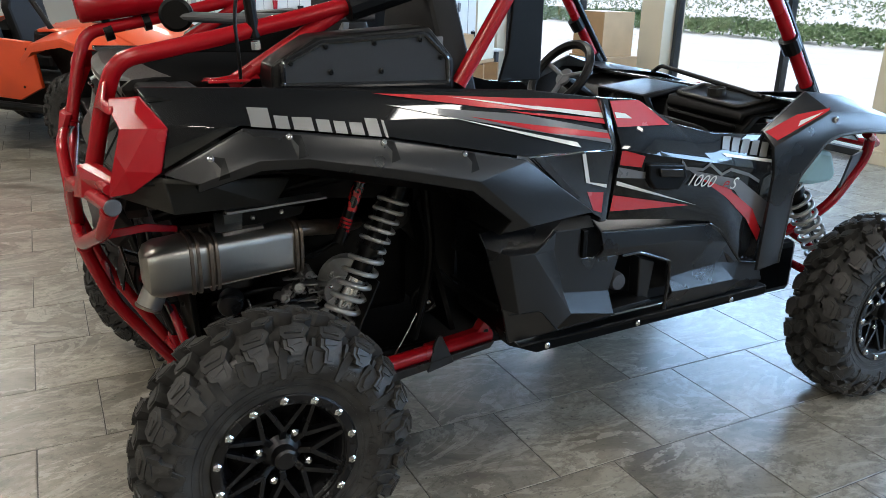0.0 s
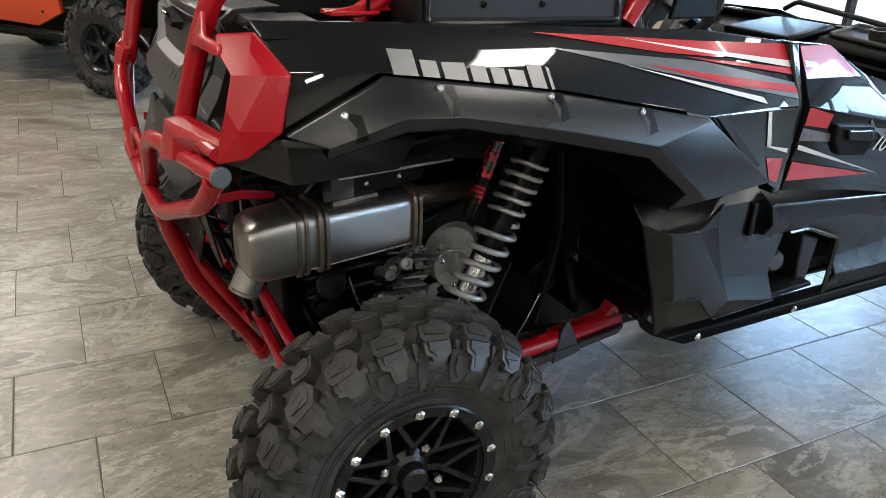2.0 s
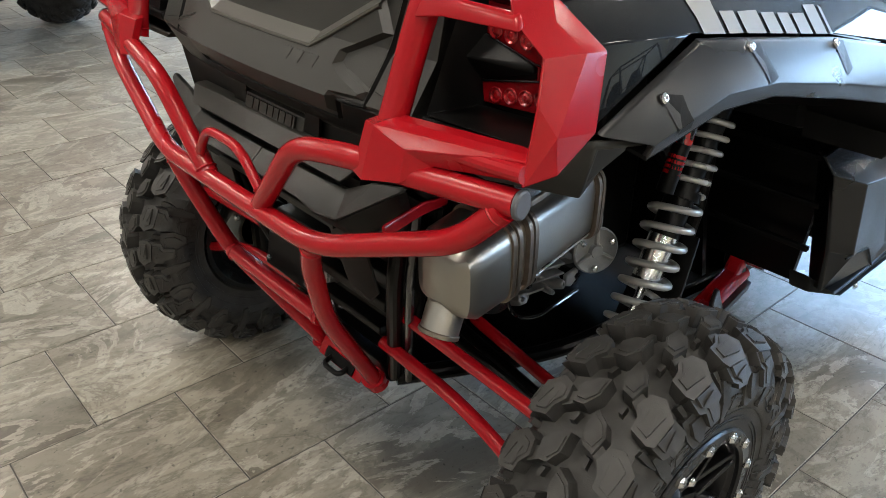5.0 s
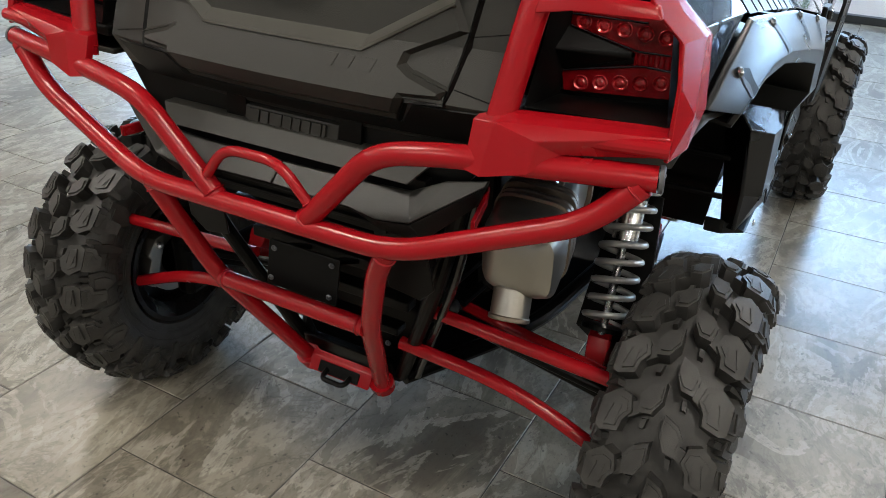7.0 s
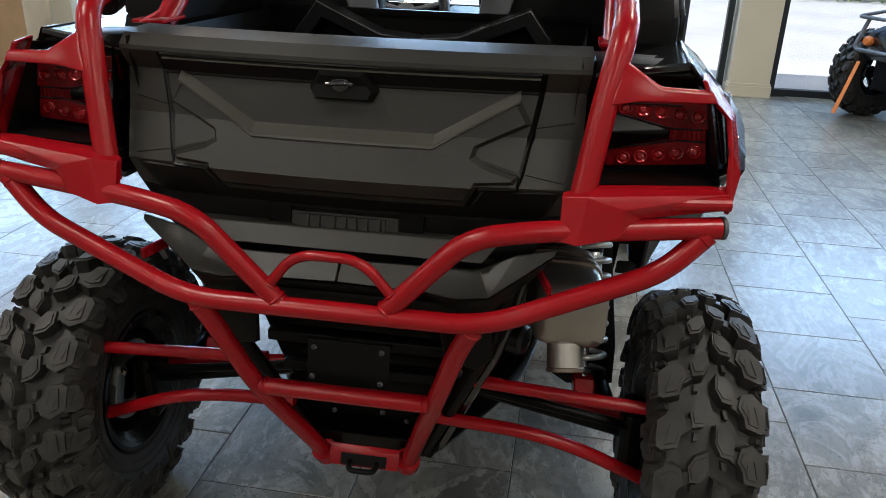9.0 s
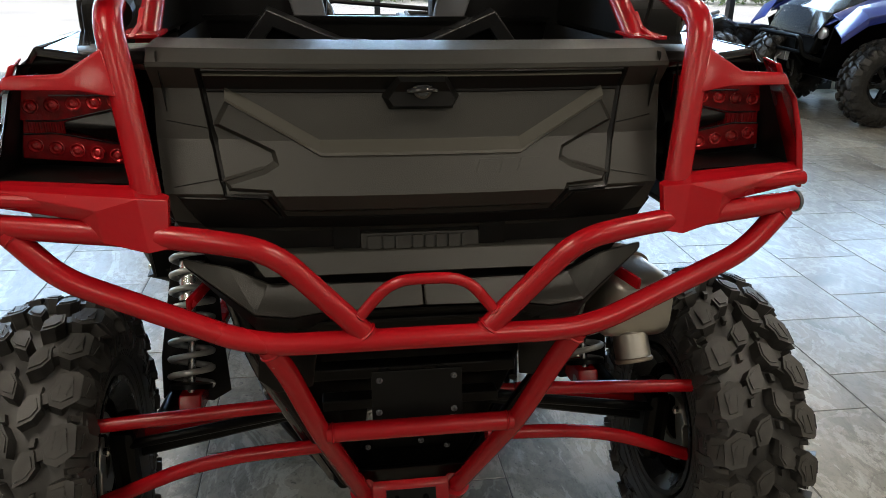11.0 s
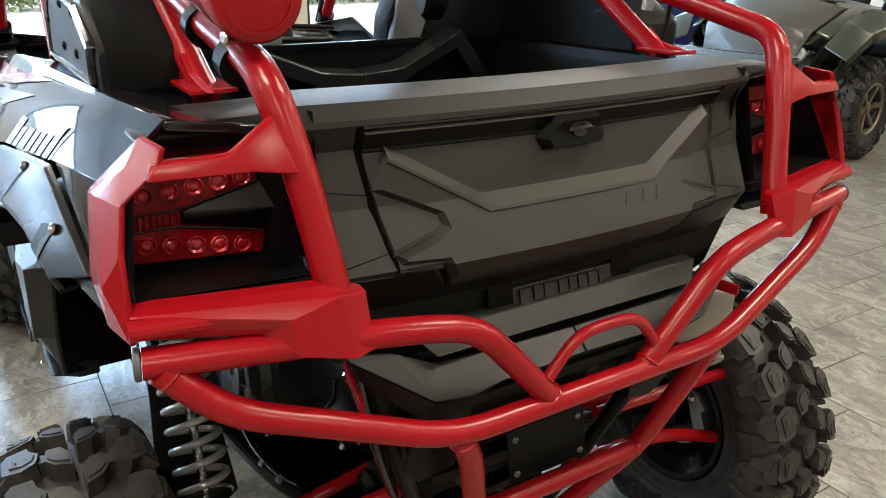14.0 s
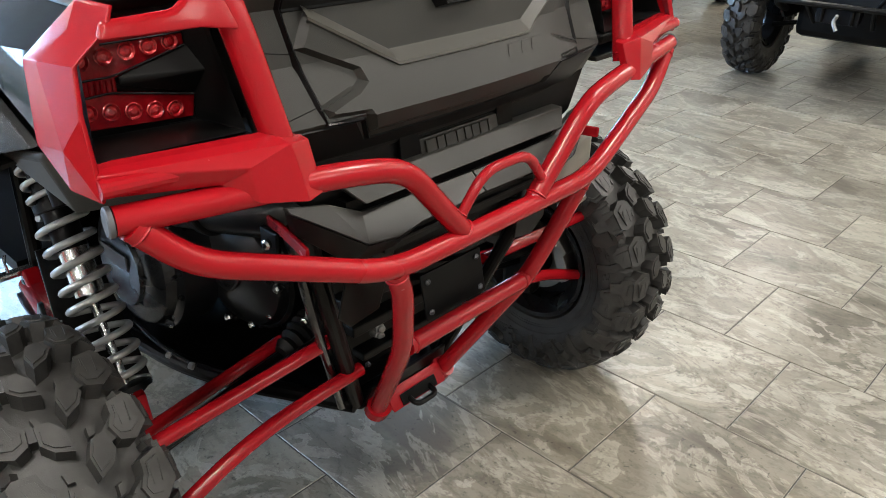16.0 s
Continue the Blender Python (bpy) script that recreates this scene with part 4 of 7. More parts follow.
    if side < 0:
        part("fuel_cap", lathe([(0, 0.034), (0.05, 0.034), (0.065, 0.028), (0.068, 0.0)], (1.262, -0.62, 0.657), (0, -1, 0), 28), CAPGREY, rec, "grey-blue ribbed fuel cap")
    rail = part("rock_slider", plate(S(side, [(0.80, 0.66, 0.555), (0.83, 0.72, 0.520), (1.97, 0.735, 0.545), (1.97, 0.735, 0.505), (0.90, 0.72, 0.478), (0.83, 0.66, 0.49)]), (0, -side * 0.05, 0)), BLACK, utv, "black steel rock slider", bevel=0.006)
    for x in (0.93, 1.32, 1.78):
        b = part("bolt", bolt_mesh(0.011, 0.007), CHROME, rail)
        b.matrix_basis = pose(x, side * 0.733, 0.506 + 0.012 * (x - 0.9), -90 * side, 0, 0)
    # front fender
    NV = S(side, [(1.80, 0.745, 1.165), (2.05, 0.700, 1.285), (2.24, 0.710, 1.262), (2.42, 0.720, 1.205), (2.75, 0.700, 1.110),
                  (1.815, 0.790, 1.115), (2.085, 0.795, 1.222), (2.30, 0.790, 1.205), (2.50, 0.790, 1.165), (2.80, 0.775, 1.040),
                  (1.935, 0.805, 0.930), (1.955, 0.808, 1.000), (2.066, 0.812, 1.118), (2.13, 0.815, 1.137), (2.28, 0.818, 1.142), (2.50, 0.810, 1.115), (2.80, 0.790, 1.000),
                  (1.845, 0.775, 0.640), (1.945, 0.785, 0.660), (1.825, 0.800, 1.020), (2.05, 0.45, 1.25), (2.45, 0.45, 1.21), (2.75, 0.45, 1.13)])
    nf = [(0, 1, 6, 5), (1, 2, 7, 6), (2, 3, 8, 7), (3, 4, 9, 8), (5, 6, 12, 11, 19), (6, 7, 14, 13, 12), (7, 8, 15, 14), (8, 9, 16, 15), (19, 11, 10), (19, 10, 18, 17), (20, 21, 3, 2, 1), (21, 22, 4, 3)]
    nf = nf if side < 0 else [tuple(reversed(f)) for f in nf]
    nf = tris(nf)
    nfd = part("front_fender", facets(NV, nf, (0, -side * 0.012, -0.004)), SATIN, utv, "charcoal front fender with a red blaze", bevel=0.003)
    for shape in [[(1.834, 1.135), (2.10, 1.236), (2.16, 1.245), (2.11, 1.262), (1.928, 1.205), (1.806, 1.163)]]:
        part("stripe", conform(NV, nf, [shape], out), DECALRED, nfd, "red stripe")
    for shape in [[(1.93, 1.178), (2.10, 1.240), (2.13, 1.243), (1.95, 1.196)]]:
        part("stripe", conform(NV, nf, [shape], out * 1.6), DECALWHITE, nfd, "white pinstripe")
    b = part("fender_bolt", bolt_mesh(0.012, 0.006, 10), CHROME, nfd)
    b.matrix_basis = pose(2.10, side * 0.803, 1.195, -90 * side, 0, 0)
    rim = [(NV[k][0], NV[k][1] - side * 0.006, NV[k][2]) for k in (18, 10, 11, 12, 13, 14, 15, 16)]
    part("arch_lip", tube(rim, 0.008, 0.02, 8), PLASTIC, nfd)

# rear bumper of welded tubes
R1 = 0.0203
bar = [(-0.350, 0.656, 1.112), (-0.366, 0.586, 1.034), (-0.412, 0.284, 0.911), (-0.412, -0.284, 0.911), (-0.366, -0.586, 1.034), (-0.350, -0.656, 1.112)]
bumper = part("rear_bumper", tube(bar, R1, 0.07, 18), RED, utv, "red powder-coated tubular rear bumper", angle=50)
for side in (-1, 1):
    part("upper_tube", tube(S(side, [(-0.345, 0.674, 1.123), (-0.404, 0.36, 1.109), (-0.416, 0.250, 1.089), (-0.408, 0.098, 0.914)]), R1, 0.07, 18), RED, bumper, angle=50)
    part("end_cap", lathe([(0, 0.0212), (0.006, 0.0212), (0.008, 0.018)], (-0.3447, side * 0.6755, 1.1232), (0.2, side * 1, 0.03), 24), CAPGREY, bumper, "grey plastic tube end cap")
    part("leg_tube", tube(S(side, [(-0.408, 0.268, 0.907), (-0.394, 0.238, 0.842), (-0.338, 0.188, 0.671), (-0.156, 0.103, 0.367)]), R1 * 0.98, 0.06, 16), RED, bumper, angle=50)
    part("foot_plate", rod((-0.164, side * 0.104, 0.380), (-0.146, side * 0.099, 0.352), 0.030, 18), RED, bumper)
    # upright that turns forward into the cage
    part("upright_tube", tube(S(side, [(-0.372, 0.432, 1.128), (-0.318, 0.463, 1.345), (-0.280, 0.484, 1.450), (-0.010, 0.492, 1.502), (0.33, 0.492, 1.578), (0.62, 0.50, 1.66)]), 0.0225, 0.085, 18), RED, bumper, angle=50)
    # folded gusset where the upright meets the bar
    G = S(side, [(-0.384, 0.404, 1.172), (-0.402, 0.446, 1.181), (-0.413, 0.404, 1.098), (-0.420, 0.434, 1.094), (-0.403, 0.502, 1.108), (-0.372, 0.540, 1.138), (-0.338, 0.680, 1.153), (-0.342, 0.682, 1.185), (-0.398, 0.508, 1.160), (-0.328, 0.682, 1.189), (-0.376, 0.456, 1.188)])
    gf = [(0, 1, 3, 2), (1, 8, 4, 3), (8, 5, 4), (8, 7, 6, 5), (1, 7, 8), (1, 10, 9, 7), (0, 10, 1)]
    part("gusset", facets(G, gf if side > 0 else [tuple(reversed(f)) for f in gf], (0.020, 0, 0.002)), RED, bumper, "folded red gusset plate", bevel=0.003, angle=10, segments=2)
    # curved mounting arm that runs forward from the bar
    arm = S(side, [(-0.352, 0.402, 0.978), (-0.243, 0.376, 0.978), (-0.150, 0.340, 0.950), (-0.150, 0.340, 0.930), (-0.243, 0.376, 0.954), (-0.352, 0.402, 0.954)])
    part("mount_arm", facets(arm, [(0, 1, 4, 5), (1, 2, 3, 4)] if side > 0 else [(5, 4, 1, 0), (4, 3, 2, 1)], (0, -side * 0.008, 0)), RED, bumper, bevel=0.003)
    part("lower_arm", tube(S(side, [(-0.372, 0.43, 1.160), (-0.348, 0.684, 1.170)]), 0.013, 0, 14), RED, bumper)
    # horn-shaped upper bracket
    N = S(side, [(-0.346, 0.466, 1.328), (-0.318, 0.486, 1.402), (-0.333, 0.548, 1.362), (-0.322, 0.632, 1.358), (-0.327, 0.642, 1.338), (-0.342, 0.520, 1.338)])
    hf = [(0, 1, 2, 5), (5, 2, 3, 4)]
    part("upper_bracket", facets(N, hf if side > 0 else [tuple(reversed(f)) for f in hf], (0.014, 0, 0.003)), RED, bumper, bevel=0.006, segments=3)
    # angular light guard
    H0 = S(side, [(-0.320, 0.620, 1.376), (-0.253, 0.630, 1.378), (-0.203, 0.687, 1.306), (-0.230, 0.702, 1.203), (-0.299, 0.698, 1.158), (-0.351, 0.683, 1.150),
                  (-0.323, 0.629, 1.352), (-0.268, 0.652, 1.346), (-0.244, 0.686, 1.310), (-0.308, 0.700, 1.214), (-0.309, 0.669, 1.310), (-0.325, 0.679, 1.255), (-0.350, 0.686, 1.166)])
    sf = [(0, 1, 7, 6), (1, 2, 8, 7), (2, 3, 9, 8), (3, 4, 9), (4, 5, 9), (6, 7, 10), (7, 8, 10), (8, 9, 11, 10), (9, 5, 12, 11)]
    part("light_guard", facets(H0, sf if side < 0 else [tuple(reversed(f)) for f in sf], (0.006, -side * 0.008, 0)), RED, bumper, "folded red steel light guard", bevel=0.003, angle=10, segments=2)
part("cross_tube", rod((-0.340, 0.178, 0.671), (-0.340, -0.178, 0.671), R1 * 0.95, 16), RED, bumper, angle=50)
part("hoop", tube([(-0.413, 0.116, 0.957), (-0.417, 0.062, 1.028), (-0.417, -0.062, 1.028), (-0.413, -0.116, 0.957)], 0.0102, 0.04, 12), RED, bumper, angle=50)
part("tow_bracket", facets([(-0.171, -0.085, 0.392), (-0.171, 0.085, 0.392), (-0.191, 0.085, 0.357), (-0.191, -0.085, 0.357)], [(0, 1, 2, 3)], (0.012, 0, 0.01)), RED, bumper, bevel=0.003)
part("tow_slot", facets([(-0.176, -0.055, 0.386), (-0.176, 0.055, 0.386), (-0.190, 0.055, 0.362), (-0.190, -0.055, 0.362)], [(0, 1, 2, 3)], (-0.003, 0, 0.002)), FRAME, bumper)
part("tow_loop", tube([(-0.176, 0.032, 0.372), (-0.214, 0.032, 0.364), (-0.214, -0.032, 0.364), (-0.176, -0.032, 0.372)], 0.007, 0.02, 10), BLACK, bumper, "black steel tow loop")



def weld(p, way, r):
    part("weld_bead", lathe([(-0.0025, r), (0, r + 0.0018), (0.0025, r)], p, way, 20), RED, bumper, angle=60)


for s in (-1, 1):
    weld((-0.413, s * 0.114, 0.960), (0, -s * 0.6, 0.7), 0.0108)
    weld((-0.340, s * 0.166, 0.671), (0, 1, 0), R1)
    weld((-0.368, s * 0.4345, 1.146), (0.28, s * 0.1, 1), 0.0232)
    weld((-0.4085, s * 0.107, 0.925), (0, s * 0.65, 0.75), R1 + 0.001)
    weld((-0.405, s * 0.262, 0.894), (0.15, -s * 0.45, -0.9), R1 + 0.0005)
    weld((-0.352, s * 0.645, 1.102), (0.2, s * 0.7, 0.7), R1 + 0.0005)

# tailgate: a curved textured panel with raised ribs
TGX = {1.398: -0.205, 1.394: -0.260, 1.374: -0.286, 1.366: -0.287, 1.328: -0.266, 1.245: -0.284, 1.160: -0.329, 1.100: -0.298, 1.075: -0.282}


def tg(y, z, out=0.0):
    """A place on the tailgate; it bows back in the middle."""
    zs = sorted(TGX)
    x = np.interp(z, zs, [TGX[k] for k in zs])
    return (x + 0.030 * (y / 0.43) ** 2 - 0.012 - out, y, z)


bm = bmesh.new()
ys = [-0.432 + 0.864 * i / 16 for i in range(17)]
zs = [1.398, 1.394, 1.374, 1.366, 1.328, 1.245, 1.160, 1.100, 1.075]
vs = [tg(y * (1.012 if z > 1.36 else 1 if z > 1.2 else 0.985 - 0.25 * (1.2 - z)), z) for z in zs for y in ys]
fs = [(r * 17 + i, r * 17 + i + 1, (r + 1) * 17 + i + 1, (r + 1) * 17 + i) for r in range(8) for i in range(16)]
tailgate = part("tailgate", facets(vs, fs, (0.045, 0, 0)), PLASTIC, utv, "textured charcoal plastic tailgate with raised ribs", angle=7)


def strip(name, points, width, out, mat=PLASTIC, parent=tailgate, up=(0, 0, 1), label=""):
    """A ridge or groove along the tailgate through (y, z) points."""
    bm = bmesh.new()
    for p, q in zip(points, points[1:]):
        n = 4
        for k in range(n):
            a = (p[0] + (q[0] - p[0]) * k / n, p[1] + (q[1] - p[1]) * k / n)
            b = (p[0] + (q[0] - p[0]) * (k + 1) / n, p[1] + (q[1] - p[1]) * (k + 1) / n)
            d = Vector((b[0] - a[0], b[1] - a[1])).normalized()
            nrm = Vector((-d[1], d[0])) * width / 2
            A, B = Vector(a), Vector(b)
            c = [A - nrm, B - nrm, B + nrm, A + nrm]
            lo = [bm.verts.new(tg(v[0], v[1], -0.002)) for v in c]
            m0, m1 = bm.verts.new(tg(a[0], a[1], out)), bm.verts.new(tg(b[0], b[1], out))
            bm.faces.new((lo[0], lo[1], m1, m0))
            bm.faces.new((m0, m1, lo[2], lo[3]))
    bmesh.ops.remove_doubles(bm, verts=bm.verts, dist=0.0004)
    return part(name, bm, mat, parent, label)


def pad(name, outline, out, mat, inset=0.004, parent=tailgate, label=""):
    """A raised field with chamfered sides on the tailgate, cut into strips so that it follows the bow."""
    n = len(outline)
    turn = sum(outline[i][0] * outline[(i + 1) % n][1] - outline[(i + 1) % n][0] * outline[i][1] for i in range(n))
    pts = [Vector(p) for p in (outline if turn > 0 else outline[::-1])]
    inner = []
    for i in range(n):
        a, b = (pts[i] - pts[i - 1]).normalized(), (pts[(i + 1) % n] - pts[i]).normalized()
        na, nb = Vector((-a.y, a.x)), Vector((-b.y, b.x))
        inner.append(pts[i] + (na + nb) * (inset / max(0.35, 1 + na.dot(nb))))
    bm = bmesh.new()
    low = [bm.verts.new((p.x, -0.002, p.y)) for p in pts]
    top = [bm.verts.new((p.x, out, p.y)) for p in inner]
    bm.faces.new(top)
    for i in range(n):
        bm.faces.new((low[i], low[(i + 1) % n], top[(i + 1) % n], top[i]))
    y0, y1 = min(p[0] for p in outline), max(p[0] for p in outline)
    for k in range(1, 10):
        bmesh.ops.bisect_plane(bm, geom=bm.verts[:] + bm.edges[:] + bm.faces[:], plane_co=(y0 + (y1 - y0) * k / 10, 0, 0), plane_no=(1, 0, 0))
    for z in (1.394, 1.374, 1.366, 1.328, 1.245, 1.160, 1.100):
        bmesh.ops.bisect_plane(bm, geom=bm.verts[:] + bm.edges[:] + bm.faces[:], plane_co=(0, 0, z), plane_no=(0, 0, 1))
    for v in bm.verts:
        v.co = tg(v.co.x, v.co.z, v.co.y)
    return part(name, bm, mat, parent, label, angle=14)


half = [(0.169, 1.239), (0.313, 1.324), (0.343, 1.268), (0.250, 1.223), (0.247, 1.212), (0.262, 1.203), (0.328, 1.183), (0.319, 1.164), (0.254, 1.160), (0.234, 1.120)]
pad("raised_field", [(-y, z) for y, z in half[::-1]] + half, 0.013, PLASTIC, 0.010)
# rib along the vee; the paler material paints the light on its ledge
vee = [(-0.318, 1.328), (-0.169, 1.240), (0.169, 1.240), (0.318, 1.328)]
bm = bmesh.new()
for (y0, z0), (y1, z1) in zip(vee, vee[1:]):
    for k in range(8):
        a, b = k / 8, (k + 1) / 8
        row = []
        for t in (a, b):
            y, z = y0 + (y1 - y0) * t, z0 + (z1 - z0) * t
            row.append([tg(y, z + 0.004, 0.0), tg(y, z - 0.012, 0.0182), tg(y, z - 0.017, 0.0172), tg(y, z - 0.021, 0.010)])
        for i in range(3):
            bm.faces.new([bm.verts.new(p) for p in (row[0][i], row[1][i], row[1][i + 1], row[0][i + 1])])
bmesh.ops.remove_doubles(bm, verts=bm.verts, dist=0.0002)
part("vee_rib", bm, EDGE, tailgate, "smooth wide vee rib with its highlight put into the colour", angle=20)
# the grooves are low near-black strips; crease shade is painted by their colour
for s in (-1, 1):
    strip("groove", [(s * 0.357, 1.364), (s * 0.354, 1.328), (s * 0.343, 1.26), (s * 0.324, 1.157), (s * 0.256, 1.152), (s * 0.232, 1.108)], 0.014, 0.005, FRAME)
    strip("rib", [(s * 0.262, 1.200), (s * 0.330, 1.180)], 0.010, 0.005)
    strip("groove", [(s * 0.345, 1.262), (s * 0.415, 1.275)], 0.004, 0.001, FRAME)
    strip("groove", [(s * 0.335, 1.183), (s * 0.405, 1.17)], 0.004, 0.001, FRAME)
strip("groove", [(-0.352, 1.361), (0.352, 1.361)], 0.013, 0.003, FRAME)
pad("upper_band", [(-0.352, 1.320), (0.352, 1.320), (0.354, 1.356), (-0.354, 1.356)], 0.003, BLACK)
# thin pale strip painted as the lit line under the lip
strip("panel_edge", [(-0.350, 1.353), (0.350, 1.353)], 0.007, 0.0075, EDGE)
# this field faces down; black instead of charcoal paints in its shade
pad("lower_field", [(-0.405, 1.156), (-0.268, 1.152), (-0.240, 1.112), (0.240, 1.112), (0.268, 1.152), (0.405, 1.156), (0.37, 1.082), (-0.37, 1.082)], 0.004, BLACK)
pad("latch_boss", [(-0.042, 1.356), (0.042, 1.356), (0.066, 1.316), (0.054, 1.294), (-0.054, 1.294), (-0.066, 1.316)], 0.026, BLACK, 0.010)
part("latch", lathe([(0, 0.017), (0.006, 0.016), (0.008, 0.011)], tg(0, 1.332, 0.0235), (-1, 0, 0.1), 24), BLACKGLOSS, tailgate, "black turn latch")
part("latch_key", tube([tg(-0.022, 1.331, 0.031), tg(-0.008, 1.335, 0.036), tg(0.010, 1.332, 0.036), tg(0.024, 1.331, 0.031)], 0.0045, 0.01, 10), BLACKGLOSS, tailgate)
x = -0.085
for wdt in (0.040, 0.032, 0.040):
    pad("emblem_block", [(x - 0.004, 1.193), (x - wdt + 0.005, 1.193), (x - wdt - 0.003, 1.213), (x - 0.012, 1.213)], 0.0142, PLASTIC, 0.0)
    x -= wdt
pad("emblem_block", [(-0.085, 1.220), (-0.150, 1.220), (-0.153, 1.230), (-0.089, 1.230)], 0.0142, PLASTIC, 0.0)

# the fixed body under the tailgate
body = part("rear_body", facets([(-0.30, 0.43, 1.130), (-0.30, -0.43, 1.130), (-0.312, 0.36, 1.030), (-0.312, -0.36, 1.030), (-0.30, 0.29, 0.985), (-0.30, -0.29, 0.985)], [(0, 1, 3, 2), (2, 3, 5, 4)], (0.06, 0, 0)), BLACK, utv, bevel=0.004)
body.matrix_basis = pose(0.020, 0, -0.013)
part("name_plate", plate([(-0.317, 0.105, 1.082), (-0.317, -0.105, 1.082), (-0.326, -0.105, 1.048), (-0.326, 0.105, 1.048)], (0.012, 0, 0)), PLASTIC, body, bevel=0.0015)
y = 0.094
for wdt in (0.028, 0.022, 0.030, 0.022, 0.020, 0.022, 0.024, 0.010):
    part("plate_block", plate([(-0.3195, y, 1.078), (-0.3195, y - wdt + 0.004, 1.078), (-0.3268, y - wdt + 0.004, 1.054), (-0.3268, y, 1.054)], (-0.003, 0, 0)), PLASTIC, body)
    y -= wdt
cv = [(-0.333, 0.30, 1.056), (-0.333, -0.30, 1.056), (-0.360, 0.27, 1.022), (-0.360, -0.27, 1.022), (-0.315, 0.43, 1.088), (-0.315, -0.43, 1.088), (-0.338, 0.42, 1.058), (-0.338, -0.42, 1.058)]
cover = part("rear_cover", facets(cv, [(0, 1, 3, 2)], (0.03, 0, 0)), PLASTIC, utv, "textured charcoal plastic rear valance", bevel=0.002, angle=7, segments=1)
cover.matrix_basis = pose(0.016, 0, -0.013)
# near-black block painting the shade in the gap between the bands
part("valance_gap", box((-0.330, -0.29, 0.990), (-0.30, 0.29, 1.022)), FRAME, cover)
for s in (-1, 1):
    # near-black plate in place of a hollow, its shade put into the colour
    part("recess", plate([(-0.314, s * 0.106, 1.112), (-0.314, s * 0.152, 1.112), (-0.322, s * 0.152, 1.050), (-0.322, s * 0.106, 1.050)], (0.006, 0, 0)), FRAME, body)
    kv = [(-0.330, s * 0.405, 1.052), (-0.335, s * 0.330, 1.035), (-0.342, s * 0.266, 1.003), (-0.348, s * 0.206, 1.003), (-0.350, s * 0.002, 1.000),
          (-0.338, s * 0.403, 1.044), (-0.386, s * 0.288, 0.963), (-0.392, s * 0.227, 0.957), (-0.388, s * 0.170, 0.964), (-0.388, s * 0.002, 0.968)]
    kf = [(0, 1, 6, 5), (1, 2, 6), (2, 3, 7, 6), (3, 8, 7), (3, 4, 9, 8)]
    part("wing", facets(kv, kf if s < 0 else [tuple(reversed(f)) for f in kf], (0.012, 0, -0.004)), PLASTIC, cover, "faceted charcoal valance wing", bevel=0.0015, angle=7, segments=1)
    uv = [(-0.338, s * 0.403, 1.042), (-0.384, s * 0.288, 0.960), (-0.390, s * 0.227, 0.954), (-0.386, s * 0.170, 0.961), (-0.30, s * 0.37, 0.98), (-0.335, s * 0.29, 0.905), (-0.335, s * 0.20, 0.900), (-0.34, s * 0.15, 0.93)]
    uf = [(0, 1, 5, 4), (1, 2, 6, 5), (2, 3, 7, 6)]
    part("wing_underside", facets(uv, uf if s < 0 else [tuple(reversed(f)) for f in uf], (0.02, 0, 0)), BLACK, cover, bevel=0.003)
part("grille", box((-0.329, -0.22, 0.890), (-0.284, 0.22, 0.967)), FRAME, utv)
for z in (0.905, 0.925, 0.945):
    part("grille_bar", box((-0.336, -0.215, z), (-0.324, 0.215, z + 0.008)), BLACK, utv, bevel=0.002)

